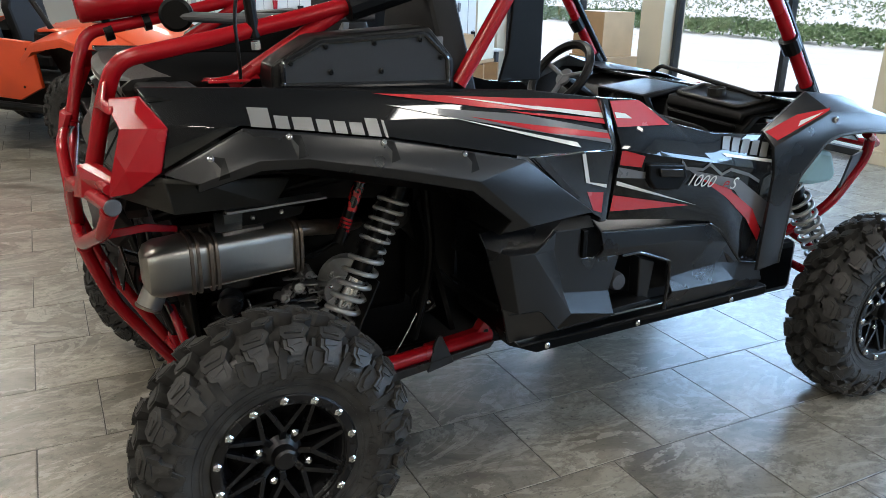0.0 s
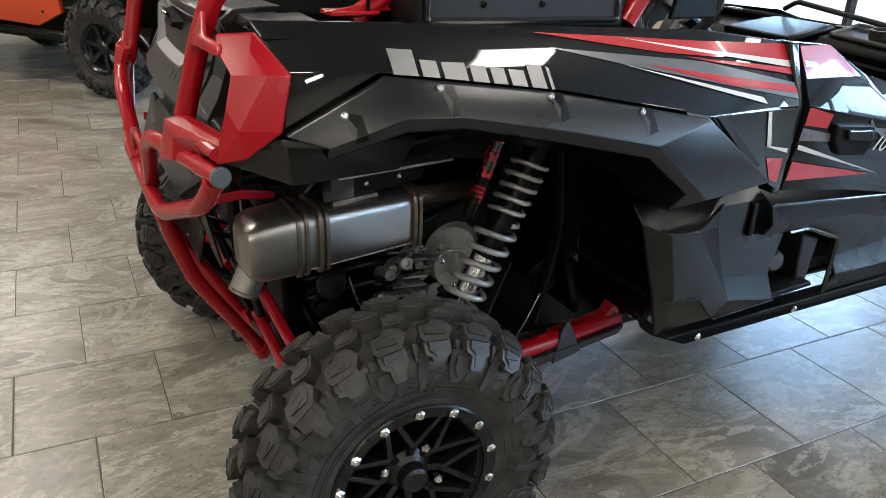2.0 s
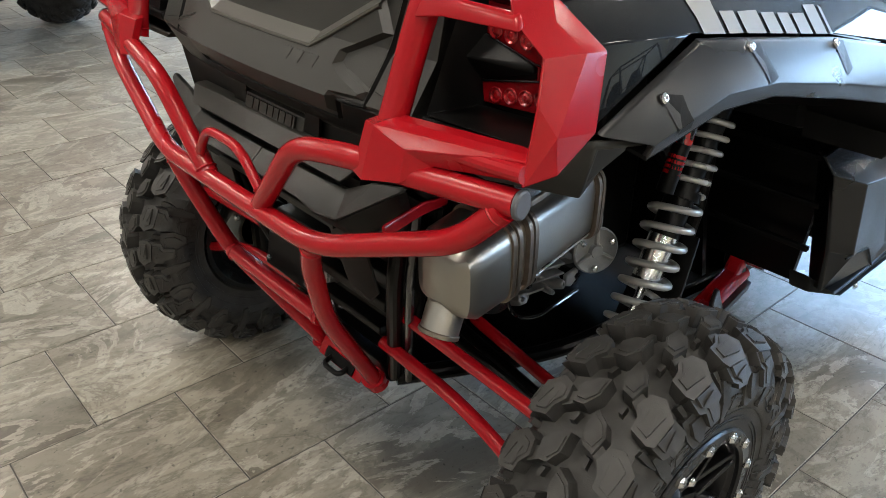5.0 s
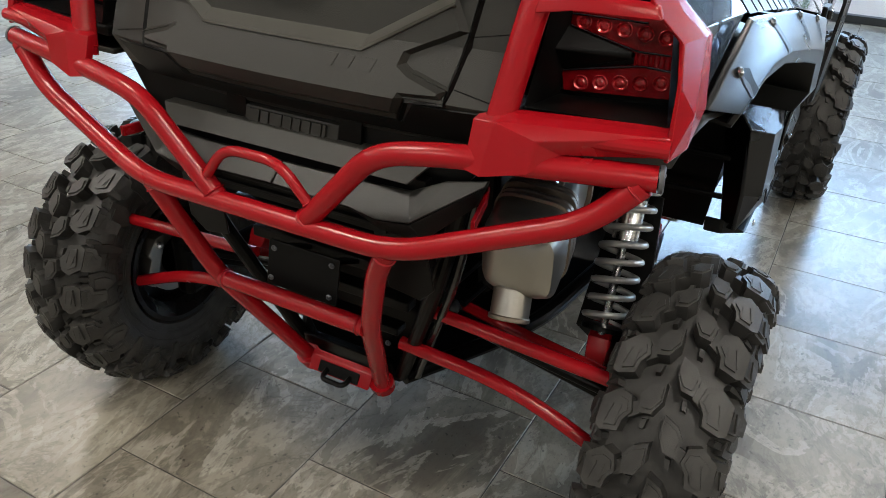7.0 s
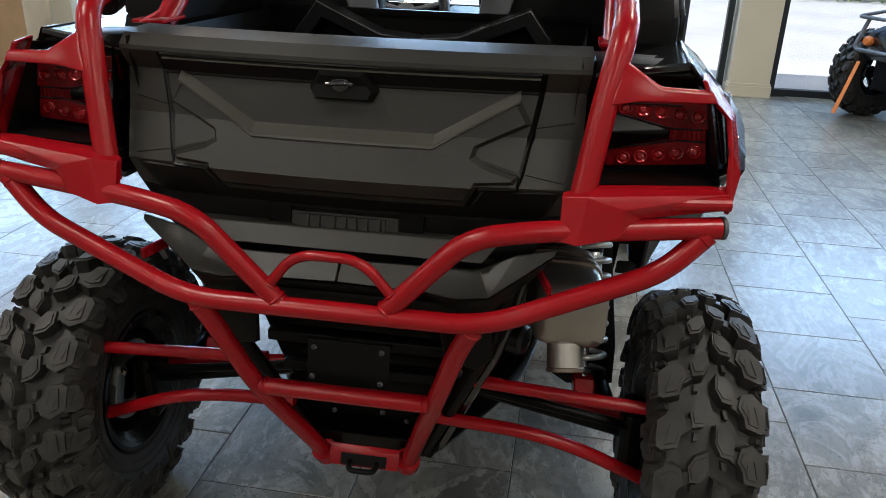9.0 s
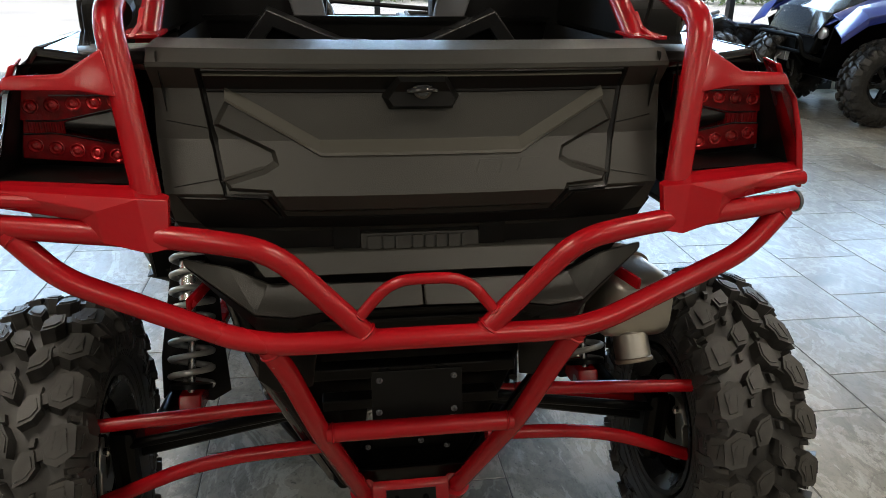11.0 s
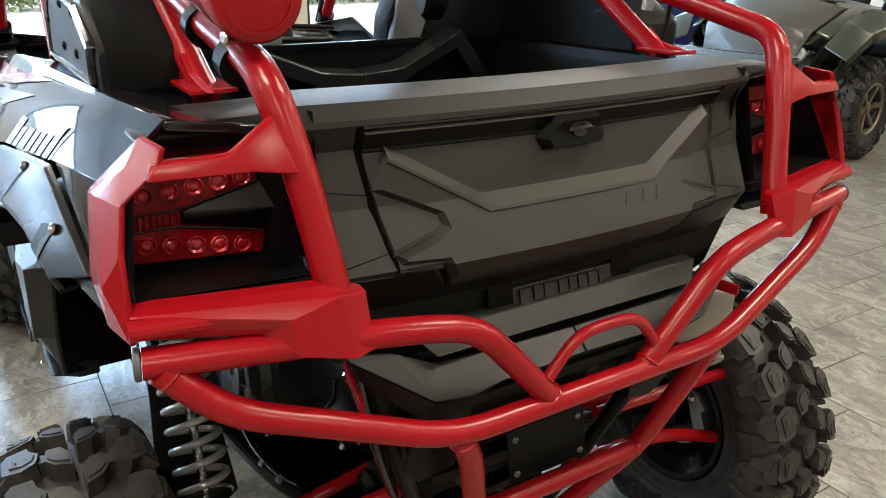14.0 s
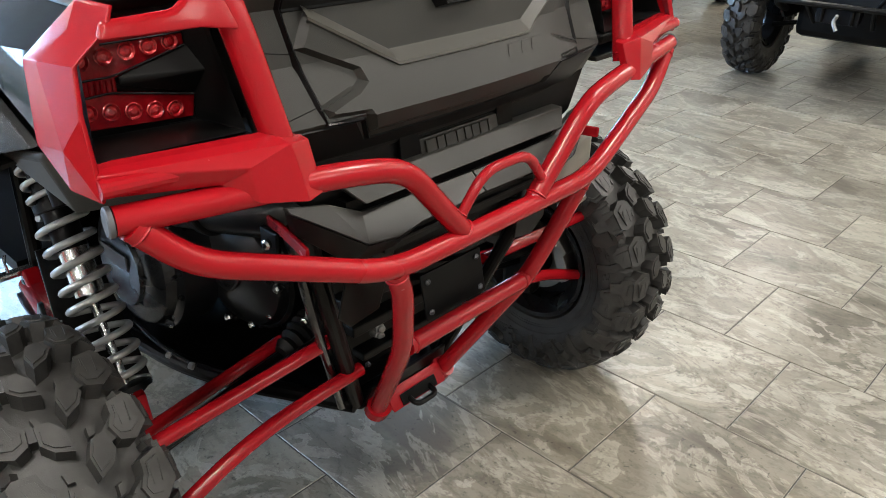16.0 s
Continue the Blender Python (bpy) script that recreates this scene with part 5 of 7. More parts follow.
# tail lights behind the guards
for side in (-1, 1):
    hv = S(side, [(-0.196, 0.430, 1.384), (-0.190, 0.592, 1.380), (-0.168, 0.655, 1.306), (-0.178, 0.684, 1.185), (-0.200, 0.640, 1.168), (-0.205, 0.430, 1.168)])
    house = part("tail_light", plate(hv if side > 0 else hv[::-1], (0.10, 0, 0)), BLACK, utv, "red tail light in a black faceted housing", bevel=0.006)
    def face(pts, out=0.0):
        return S(side, [(-0.209 - 0.08 * (w - 0.511) - out, w, z) for w, z in pts])
    up = face([(0.482, 1.338), (0.645, 1.338), (0.650, 1.270), (0.596, 1.262), (0.480, 1.288)], 0.006)
    lo = face([(0.474, 1.216), (0.60, 1.246), (0.650, 1.246), (0.655, 1.204), (0.480, 1.184)], 0.006)
    mid = face([(0.585, 1.29), (0.645, 1.29), (0.65, 1.24), (0.585, 1.24)], 0.003)
    for q in (up, lo, mid):
        part("lens", plate(q if side > 0 else q[::-1], (0.03, 0, 0)), LENS, house, "deep red ribbed lens", bevel=0.002)
    for i in range(5):
        for z0, z1, w in ((1.299, 1.294, 0.502 + i * 0.032), (1.203, 1.226, 0.508 + i * 0.031)):
            c = face([(w, z0 + (z1 - z0) * i / 4)], 0.0062)[0]
            part("led", lathe([(0, 0.0128), (0.0022, 0.0128), (0.003, 0.0112), (0.0004, 0.008), (0.0022, 0.004)], c, (-1, 0, 0.1), 16), LED, house, "round faceted led reflector")
    for q in ([(0.482, 1.291), (0.590, 1.268), (0.640, 1.270)], [(0.482, 1.309), (0.600, 1.312)], [(0.476, 1.218), (0.598, 1.247), (0.648, 1.247)]):
        part("lens_trim", tube(face(q, 0.0085), 0.0017, 0.01, 6), BLACKGLOSS, house, "thin glossy black trim line")
    for i in range(7):
        c = face([(0.590 + 0.008 * i, 1.285), (0.590 + 0.008 * i, 1.246)], 0.004)
        part("lens_rib", rod(c[0], c[1], 0.0022, 6), LENS, house)
    wv = face([(0.452, 1.296), (0.583, 1.266), (0.583, 1.254), (0.452, 1.212)], 0.008) + [face([(0.455, 1.258)], 0.042)[0]]
    wf = [(0, 1, 4), (1, 2, 4), (2, 3, 4)]
    part("wedge", facets(wv, wf if side > 0 else [tuple(reversed(f)) for f in wf], (0.03, 0, 0)), BLACK, house, bevel=0.002)
    rimv = S(side, [(-0.306, 0.452, 1.176), (-0.318, 0.668, 1.192), (-0.240, 0.634, 1.366), (-0.240, 0.468, 1.370), (-0.212, 0.474, 1.178), (-0.218, 0.664, 1.192), (-0.214, 0.634, 1.350), (-0.208, 0.484, 1.350)])
    rf = [(0, 1, 5, 4), (1, 2, 6, 5), (2, 3, 7, 6), (3, 0, 4, 7)]
    part("light_hood", facets(rimv, rf if side > 0 else [tuple(reversed(f)) for f in rf], (0.004, 0, -0.004)), BLACK, house, "black moulded hood round the lenses", bevel=0.002)
    tv = S(side, [(-0.242, 0.436, 1.366), (-0.240, 0.634, 1.364), (-0.230, 0.606, 1.384), (-0.234, 0.440, 1.388)])
    part("hood_brow", plate(tv if side > 0 else tv[::-1], (0.08, 0, 0)), BLACK, house, bevel=0.006)
    bv = S(side, [(-0.308, 0.440, 1.170), (-0.320, 0.676, 1.188), (-0.316, 0.680, 1.166), (-0.304, 0.440, 1.148)])
    part("hood_lip", plate(bv if side > 0 else bv[::-1], (0.10, 0, 0)), BLACK, house, bevel=0.005)

# muffler, right side

def oval(cx, hy, hz, cy, cz, n=32, sq=4.6):
    pts = []
    for k in range(n):
        a = 2 * math.pi * k / n
        c, s = math.cos(a), math.sin(a)
        pts.append((cx, cy + hy * math.copysign(abs(c) ** (2 / sq), c), cz + hz * math.copysign(abs(s) ** (2 / sq), s)))
    return pts


def loft(sections, bm=None):
    bm = bm or bmesh.new()
    rings = [[bm.verts.new(p) for p in s] for s in sections]
    n = len(rings[0])
    for a, b in zip(rings, rings[1:]):
        for k in range(n):
            bm.faces.new((a[k], a[(k + 1) % n], b[(k + 1) % n], b[k]))
    bm.faces.new(rings[0][::-1])
    bm.faces.new(rings[-1])
    return bm


def mz(x):
    return 0.860 - 0.02 * x


CY = -0.398
muffler = part("muffler", loft([oval(x, hy, hz, CY + 0.19 * x, mz(x) + d) for x, hy, hz, d in ((-0.275, 0.040, 0.045, 0.004), (-0.262, 0.065, 0.064, 0.002), (-0.235, 0.074, 0.076, 0), (-0.12, 0.076, 0.080, 0), (-0.118, 0.070, 0.074, 0), (0.200, 0.070, 0.074, 0), (0.216, 0.05, 0.05, 0))]), STEEL, utv, "brushed stainless steel muffler with welded bands", angle=40)
for x in (-0.150, -0.130, -0.094, -0.076, 0.176, 0.192):
    part("band", loft([oval(x + d, h - 0.002, h + 0.004, CY + 0.19 * x, mz(x)) for d, h in ((0, 0.074), (0.002, 0.081), (0.011, 0.081), (0.013, 0.074))]), WELD, muffler, "heat-tinted welded band")
part("pipe_ring", lathe([(0.108, 0.0365), (0.110, 0.0385), (0.116, 0.0385), (0.118, 0.0360)], (-0.216, -0.432, 0.850), (-0.46, -0.10, -0.88), 28), WELD, muffler)
part("tail_pipe", lathe([(0, 0.040), (0.02, 0.036), (0.055, 0.034), (0.058, 0.036), (0.115, 0.036), (0.117, 0.031), (0.06, 0.030)], (-0.216, -0.432, 0.850), (-0.46, -0.10, -0.88), 28), STEEL, muffler, "round tail pipe tip")
part("header_pipe", tube([(0.19, -0.365, 0.900), (0.27, -0.345, 0.890), (0.36, -0.28, 0.86), (0.5, -0.2, 0.84)], 0.026, 0.08, 18), WELD, muffler)
part("heat_shield", facets([(-0.060, -0.440, 0.945), (0.020, -0.430, 0.945), (0.030, -0.405, 0.985), (-0.055, -0.400, 0.990)], [(0, 1, 2, 3)], (0, 0.004, 0.004)), CHROME, muffler, "bright heat shield tab", bevel=0.002)
part("support_lug", plate([(-0.040, -0.446, 0.944), (0.085, -0.424, 0.946), (0.088, -0.424, 0.934), (-0.040, -0.446, 0.930)], (0, 0.04, 0)), WELD, muffler, bevel=0.003)
hang = part("hanger_plate", plate([(-0.060, -0.404, 0.935), (0.062, -0.404, 0.936), (0.212, -0.404, 0.958), (0.228, -0.404, 0.985), (-0.020, -0.404, 1.010)], (0, 0.05, 0)), BLACK, utv, "black muffler hanger plate with two bolts", bevel=0.003)
for x, z in ((0.060, 0.968), (0.148, 0.976)):
    b = part("bolt", bolt_mesh(0.009, 0.009, 6), CHROME, hang)
    b.matrix_basis = pose(x, -0.405, z, 90, 0, 0)
part("hanger_strip", plate([(-0.023, -0.440, 1.003), (0.285, -0.440, 1.016), (0.285, -0.440, 1.010), (-0.023, -0.440, 0.995)], (0, 0.06, 0)), ALLOY, hang, "bare metal edge strip")
part("weld_seam", tube([(-0.115, -0.488, 0.800), (0.19, -0.428, 0.795)], 0.0022, 0, 6), WELD, muffler)
# castings behind the lower end of the shock
cast = part("gear_case", lathe([(0, 0.100), (0.04, 0.098), (0.055, 0.080), (0.060, 0.0)], (0.40, -0.20, 0.650), (-0.1, -1, 0.05), 24), ALLOY, utv, "cast alloy gear case", angle=30)
way = Vector((-0.40, -1.0, 0.10)).normalized()
e1, e2 = frame_of(way)[:2]
c0 = Vector((0.372, -0.318, 0.632))
disc = part("case_flange", lathe([(-0.06, 0.044), (-0.006, 0.046), (-0.004, 0.062), (0.004, 0.062), (0.006, 0.058), (0.003, 0.050), (0.002, 0.020), (0.012, 0.016), (0.012, 0.0)], c0, way, 32), ALLOY, cast, "three-ribbed alloy flange", angle=30)
for k in range(3):
    d = e1 * math.cos(k * 2.094 + 0.5) + e2 * math.sin(k * 2.094 + 0.5)
    part("flange_rib", rod(c0 + way * 0.004, c0 + way * 0.004 + d * 0.056, 0.007, 8, r_end=0.005), ALLOY, cast)
    b = part("case_bolt", lathe([(0, 0.008), (0.008, 0.008), (0.010, 0.004)], c0 + way * 0.004 + (e1 * math.cos(k * 2.094 + 1.5) + e2 * math.sin(k * 2.094 + 1.5)) * 0.046, way, 6), CHROME, cast)
rng = random.Random(11)
for k in range(30):
    x, z, r = rng.uniform(0.16, 0.36), rng.uniform(0.53, 0.72), rng.uniform(0.007, 0.022)
    y = -0.235 - 0.05 * rng.random()
    p = Vector((x, y, z))
    d = Vector((rng.uniform(-0.5, 0.3), -1, rng.uniform(-0.3, 0.5)))
    part("case_lump", lathe([(-0.05, r * 1.2), (0.0, r * 1.1), (0.02, r), (0.024, r * 0.8), (0.024, r * 0.45), (0.014, r * 0.4)], p, d, rng.choice((6, 8, 14))), ALLOY if k % 4 else FRAME, cast)
for k in range(6):
    z = 0.545 + 0.028 * k
    part("case_fin", plate([(0.185, -0.262, z), (0.295, -0.290, z + 0.006), (0.295, -0.290, z + 0.012), (0.185, -0.262, z + 0.006)], (0, 0.05, 0)), ALLOY, cast, bevel=0.001)
part("case_ear", plate([(0.300, -0.295, 0.575), (0.335, -0.300, 0.585), (0.345, -0.300, 0.560), (0.318, -0.297, 0.535), (0.298, -0.295, 0.545)], (0, 0.012, 0)), ALLOY, cast, bevel=0.004)
for z, y in ((0.78, -0.26), (0.76, -0.24), (0.66, -0.22), (0.62, -0.25)):
    part("hose", tube([(-0.05, y, z - 0.03), (0.12, y - 0.04, z + 0.01), (0.28, y, z - 0.02), (0.5, y + 0.04, z + 0.05)], 0.010, 0.06, 8), FRAME, utv)
part("drain_hose", tube([(0.05, -0.30, 0.66), (0.07, -0.33, 0.57), (0.14, -0.34, 0.545), (0.30, -0.33, 0.55)], 0.0045, 0.04, 8), BLACKGLOSS, utv)
part("cable", tube([(0.50, -0.45, 0.42), (0.56, -0.44, 0.50), (0.60, -0.43, 0.56)], 0.0025, 0.03, 6), CHROME, utv)
part("round_cover", lathe([(0, 0.062), (0.015, 0.062), (0.02, 0.05)], (0.52, -0.40, 0.930), (-0.25, -1, 0.1), 24), BLACK, utv, "dark round cover behind the shock")
part("filter_can", lathe([(0, 0.040), (0.05, 0.040), (0.060, 0.034), (0.066, 0.0)], (0.0, -0.30, 0.670), (-0.35, -1, -0.05), 24), SATIN, utv, "black oil filter canister")

# shocks
for side in (-1, 1):
    for x0, x1, w0, w1, z0, z1 in ((0.206, 0.500, 0.510, 0.494, 0.490, 1.030), (2.455, 2.21, 0.63, 0.50, 0.52, 1.00)):
        a, b = Vector((x0, side * w0, z0)), Vector((x1, side * w1, z1))
        sh = part("shock", rod(a + (b - a) * 0.33, a + (b - a) * 0.62, 0.032, 20), CHROME, utv, "coil-over shock absorber with a silver spring", angle=50)
        part("shock_body", rod(a + (b - a) * 0.50, b + (b - a) * 0.06, 0.0325, 20), FRAME, sh)
        part("shaft", rod(a - (b - a) * 0.10, a + (b - a) * 0.33, 0.0105, 12), CHROME, sh)
        part("spring_seat", lathe([(0, 0.052), (0.012, 0.052), (0.016, 0.040)], a - (b - a) * 0.045, b - a, 24), FRAME, sh)
        part("spring_collar", lathe([(0, 0.044), (0.02, 0.044)], a + (b - a) * 0.645, b - a, 24), FRAME, sh)
        part("spring", coil(a - (b - a) * 0.03, a + (b - a) * 0.64, 0.050, 0.0082, 9.4), SPRING, sh, "silver-grey coil spring", angle=60)
        part("upper_spring", coil(a + (b - a) * 0.67, a + (b - a) * 0.96, 0.044, 0.0070, 5.4), SPRING, sh, "silver-grey helper spring", angle=60)
        part("eye", lathe([(-0.022, 0.0), (-0.022, 0.028), (0.022, 0.028), (0.022, 0.0)], b + (b - a) * 0.09, (0, 1, 0), 16), FRAME, sh)
    res = part("reservoir", rod((0.288, side * 0.522, 0.893), (0.384, side * 0.520, 1.133), 0.0185, 20), FRAME, utv, "shock reservoir with a red printed sleeve")
    part("sleeve", rod((0.327, side * 0.5212, 0.990), (0.380, side * 0.5201, 1.123), 0.0190, 20), SLEEVE, res)
    for i in range(4):
        part("sleeve_mark", rod((0.303 + 0.0042 * i, side * 0.5215, 0.930 + 0.0105 * i), (0.3056 + 0.0042 * i, side * 0.5214, 0.9365 + 0.0105 * i), 0.0187, 20), RED, res)

for side in (-1, 1):
    part("stone_guard", facets(S(side, [(0.235, 0.590, 0.415), (0.255, 0.470, 0.386), (0.268, 0.425, 0.408), (0.318, 0.440, 0.575), (0.400, 0.450, 0.760), (0.400, 0.560, 0.760), (0.270, 0.590, 0.520)]), [(0, 1, 2, 3, 6), (6, 3, 4, 5)] if side > 0 else [(6, 3, 2, 1, 0), (5, 4, 3, 6)], (0.006, 0, -0.003)), BLACK, utv, "black plastic stone guard beside the shock", bevel=0.002)

# rear suspension and chassis
for side in (-1, 1):
    up = part("upper_link", tube([(-0.177, side * 0.225, 0.639), (-0.177, side * 0.66, 0.613)], 0.0150, 0, 14), RED, utv, "red tubular radius rod", angle=50)
    part("lower_link", tube([(-0.175, side * 0.165, 0.524), (-0.175, side * 0.43, 0.510), (-0.172, side * 0.67, 0.405)], 0.0160, 0.12, 14), RED, utv, "red tubular radius rod", angle=50)
    part("front_link", tube([(0.10, side * 0.18, 0.475), (0.06, side * 0.64, 0.43)], 0.0155, 0, 14), RED, utv, angle=50)
    part("toe_link", tube([(-0.05, side * 0.16, 0.55), (-0.03, side * 0.62, 0.46)], 0.012, 0, 12), FRAME, utv)
    part("drive_shaft", tube([(0.02, side * 0.10, 0.52), (0.02, side * 0.62, 0.41)], 0.019, 0, 14), FRAME, utv)
    part("shaft_boot", lathe([(0, 0.045), (0.02, 0.05), (0.03, 0.038), (0.05, 0.044), (0.06, 0.032), (0.08, 0.036), (0.10, 0.022)], (0.02, side * 0.11, 0.518), (0, side * 1, -0.21), 20), BLACK, utv)
    part("knuckle", box((-0.045, min(side * 0.60, side * 0.66), 0.30), (0.075, max(side * 0.60, side * 0.66), 0.50)), FRAME, utv, bevel=0.02)
    # trailing arm to its pivot ahead of the wheel
    arm = part("trailing_arm", tube(S(side, [(0.10, 0.57, 0.425), (0.42, 0.520, 0.436), (0.87, 0.464, 0.440)]), 0.025, 0.1, 16), FRAME, utv, "black and red trailing arm", angle=50)
    part("arm_front", tube(S(side, [(0.44, 0.5175, 0.4362), (0.875, 0.4634, 0.4400)]), 0.0262, 0, 16), RED, arm, "red front half of the arm", angle=50)
    part("shock_clevis", facets(S(side, [(0.135, 0.545, 0.395), (0.265, 0.535, 0.395), (0.245, 0.530, 0.462), (0.165, 0.540, 0.462)]), [(0, 1, 2, 3) if side < 0 else (3, 2, 1, 0)], (0, -side * 0.055, 0)), RED, arm, "red shock mount", bevel=0.006)
    for w in (0.555, 0.485):
        part("clevis_bolt", rod((0.205, side * w, 0.440), (0.205, side * (w + 0.012), 0.440), 0.012, 6), CHROME, arm)
    part("arm_bracket", plate(S(side, [(0.590, 0.536, 0.380), (0.70, 0.522, 0.392), (0.680, 0.520, 0.440), (0.655, 0.515, 0.498), (0.640, 0.517, 0.500), (0.622, 0.520, 0.470)]), (0, -side * 0.012, 0)), SATIN, arm, bevel=0.003)
    part("arm_plate", plate(S(side, [(0.60, 0.515, 0.424), (0.875, 0.482, 0.428), (0.868, 0.480, 0.476), (0.846, 0.482, 0.505), (0.815, 0.484, 0.466), (0.60, 0.515, 0.462)]), (0, -side * 0.045, 0)), RED, arm, bevel=0.008)
    # near-black disc painted as the dark of a hole
    part("plate_hole", rod((0.850, side * 0.4835, 0.462), (0.850, side * 0.479, 0.462), 0.010, 12), FRAME, arm)
    part("pivot_bolt", rod((0.876, side * 0.530, 0.486), (0.876, side * 0.44, 0.486), 0.013, 12), CHROME, arm)
    part("grease_hook", tube(S(side, [(0.872, 0.505, 0.490), (0.872, 0.508, 0.530), (0.880, 0.500, 0.545)]), 0.004, 0.01, 8), CHROME, arm)
    part("arm_skid", plate(S(side, [(0.42, 0.548, 0.380), (0.86, 0.500, 0.400), (0.88, 0.500, 0.424), (0.46, 0.548, 0.418)]), (0, -side * 0.03, 0)), SATIN, arm, bevel=0.004)
    part("frame_rail", tube([(-0.12, side * 0.14, 0.38), (0.15, side * 0.285, 0.385), (0.30, side * 0.335, 0.385), (0.90, side * 0.42, 0.40), (2.2, side * 0.40, 0.40)], 0.022, 0.15, 14), FRAME, utv)
    strut = part("frame_strut", tube(S(side, [(-0.121, 0.137, 0.385), (-0.238, 0.284, 0.765), (-0.25, 0.33, 0.95)]), 0.0175, 0.08, 14), FRAME, utv, "black frame tube")
    part("strut_rib", tube(S(side, [(-0.108, 0.170, 0.385), (-0.222, 0.312, 0.765), (-0.235, 0.350, 0.95)]), 0.010, 0.08, 10), BLACKGLOSS, strut)
    part("valance_flap", facets(S(side, [(-0.315, 0.285, 0.905), (-0.290, 0.300, 0.770), (-0.282, 0.267, 0.732), (-0.286, 0.200, 0.745), (-0.320, 0.180, 0.905)]), [(0, 1, 2, 3, 4)] if side < 0 else [(4, 3, 2, 1, 0)], (0.006, 0, 0)), BLACK, utv, bevel=0.003)
    part("frame_tube", tube([(-0.20, side * 0.22, 0.95), (0.40, side * 0.36, 1.06), (0.62, side * 0.40, 1.10), (0.85, side * 0.42, 0.95), (0.88, side * 0.43, 0.45)], 0.020, 0.1, 12), FRAME, utv)
    part("shock_tower", tube([(0.62, side * 0.42, 1.10), (0.66, side * 0.42, 0.75), (0.60, side * 0.40, 0.45)], 0.018, 0.1, 12), FRAME, utv)
    # well linings in near-black, which paints in the deep shade of the well
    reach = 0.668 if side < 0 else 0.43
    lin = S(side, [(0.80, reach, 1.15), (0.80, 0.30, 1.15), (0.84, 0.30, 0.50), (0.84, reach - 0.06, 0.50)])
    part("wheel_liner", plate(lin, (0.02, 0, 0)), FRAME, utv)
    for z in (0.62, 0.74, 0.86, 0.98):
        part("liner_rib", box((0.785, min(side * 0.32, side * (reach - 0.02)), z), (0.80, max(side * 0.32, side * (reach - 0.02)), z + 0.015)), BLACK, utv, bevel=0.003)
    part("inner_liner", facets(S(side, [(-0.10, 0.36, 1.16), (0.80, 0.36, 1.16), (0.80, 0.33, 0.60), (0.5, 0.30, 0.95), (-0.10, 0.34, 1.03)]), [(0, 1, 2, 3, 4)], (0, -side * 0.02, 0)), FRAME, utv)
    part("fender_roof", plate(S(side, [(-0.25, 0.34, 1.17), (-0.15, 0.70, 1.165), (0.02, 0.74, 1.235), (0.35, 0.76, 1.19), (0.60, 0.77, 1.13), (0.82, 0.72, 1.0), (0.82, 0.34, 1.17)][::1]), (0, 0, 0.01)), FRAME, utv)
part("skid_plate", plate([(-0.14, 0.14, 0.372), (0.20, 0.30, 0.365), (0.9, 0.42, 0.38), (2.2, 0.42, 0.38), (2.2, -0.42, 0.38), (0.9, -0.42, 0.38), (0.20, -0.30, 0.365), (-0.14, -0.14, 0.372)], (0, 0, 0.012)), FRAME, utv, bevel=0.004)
engine = part("engine", box((0.12, -0.24, 0.50), (0.66, 0.15, 0.88)), FRAME, utv, "dark engine and gearbox block", bevel=0.03)
part("gearbox", box((-0.10, -0.13, 0.42), (0.20, 0.13, 0.66)), FRAME, engine, bevel=0.03)
cvt = part("clutch_cover", lathe([(0, 0.185), (0.085, 0.185), (0.092, 0.178), (0.096, 0.168), (0.118, 0.160), (0.134, 0.140), (0.140, 0.105), (0.150, 0.100), (0.153, 0.060), (0.154, 0.0)], (0.435, 0.235, 0.63), (0, 1, 0.05), 48), SATIN, engine, "round satin black clutch cover", angle=30)
for k in range(8):
    a = k * math.pi / 4 + 0.2
    b = part("cover_bolt", bolt_mesh(0.009, 0.010), CHROME if k % 2 else BLACK, cvt)
    b.matrix_basis = pose(0.435 + 0.176 * math.cos(a), 0.324, 0.63 + 0.176 * math.sin(a), -90, 0, 0)
for k in range(7):
    a = k * 2 * math.pi / 7 + 0.35
    part("cover_rib", rod((0.435 + 0.095 * math.cos(a), 0.378, 0.63 + 0.095 * math.sin(a)), (0.435 + 0.170 * math.cos(a), 0.330, 0.63 + 0.170 * math.sin(a)), 0.008, 8), SATIN, cvt)
part("cover_badge", box((0.375, 0.386, 0.645), (0.495, 0.392, 0.685)), CAPGREY, cvt, "grey mark plate", bevel=0.002)
case = part("engine_case", lathe([(0, 0.150), (0.09, 0.148), (0.112, 0.135), (0.128, 0.105), (0.135, 0.060), (0.136, 0.0)], (0.215, 0.10, 0.635), (-0.12, 1, 0.0), 40), SATIN, engine, "rounded satin black engine cover", angle=30)
part("case_rim", lathe([(0.060, 0.150), (0.066, 0.158), (0.084, 0.158), (0.090, 0.150)], (0.215, 0.10, 0.635), (-0.12, 1, 0.0), 40), BLACK, case)
for x, y, z in ((0.277, 0.205, 0.478), (0.176, 0.200, 0.500), (0.110, 0.190, 0.555), (0.070, 0.190, 0.64)):
    part("case_bolt", lathe([(-0.02, 0.011), (0.012, 0.011), (0.016, 0.006)], (x, y, z), (-0.25, 1, 0.1), 6), CHROME, case)
    part("bolt_ear", lathe([(-0.05, 0.019), (-0.012, 0.018), (-0.008, 0.014)], (x, y, z), (-0.25, 1, 0.1), 12), BLACK, case)
part("case_step", tube([(0.265, 0.238, 0.61), (0.200, 0.240, 0.600), (0.160, 0.236, 0.640), (0.155, 0.232, 0.70)], 0.006, 0.03, 8), SATIN, case)
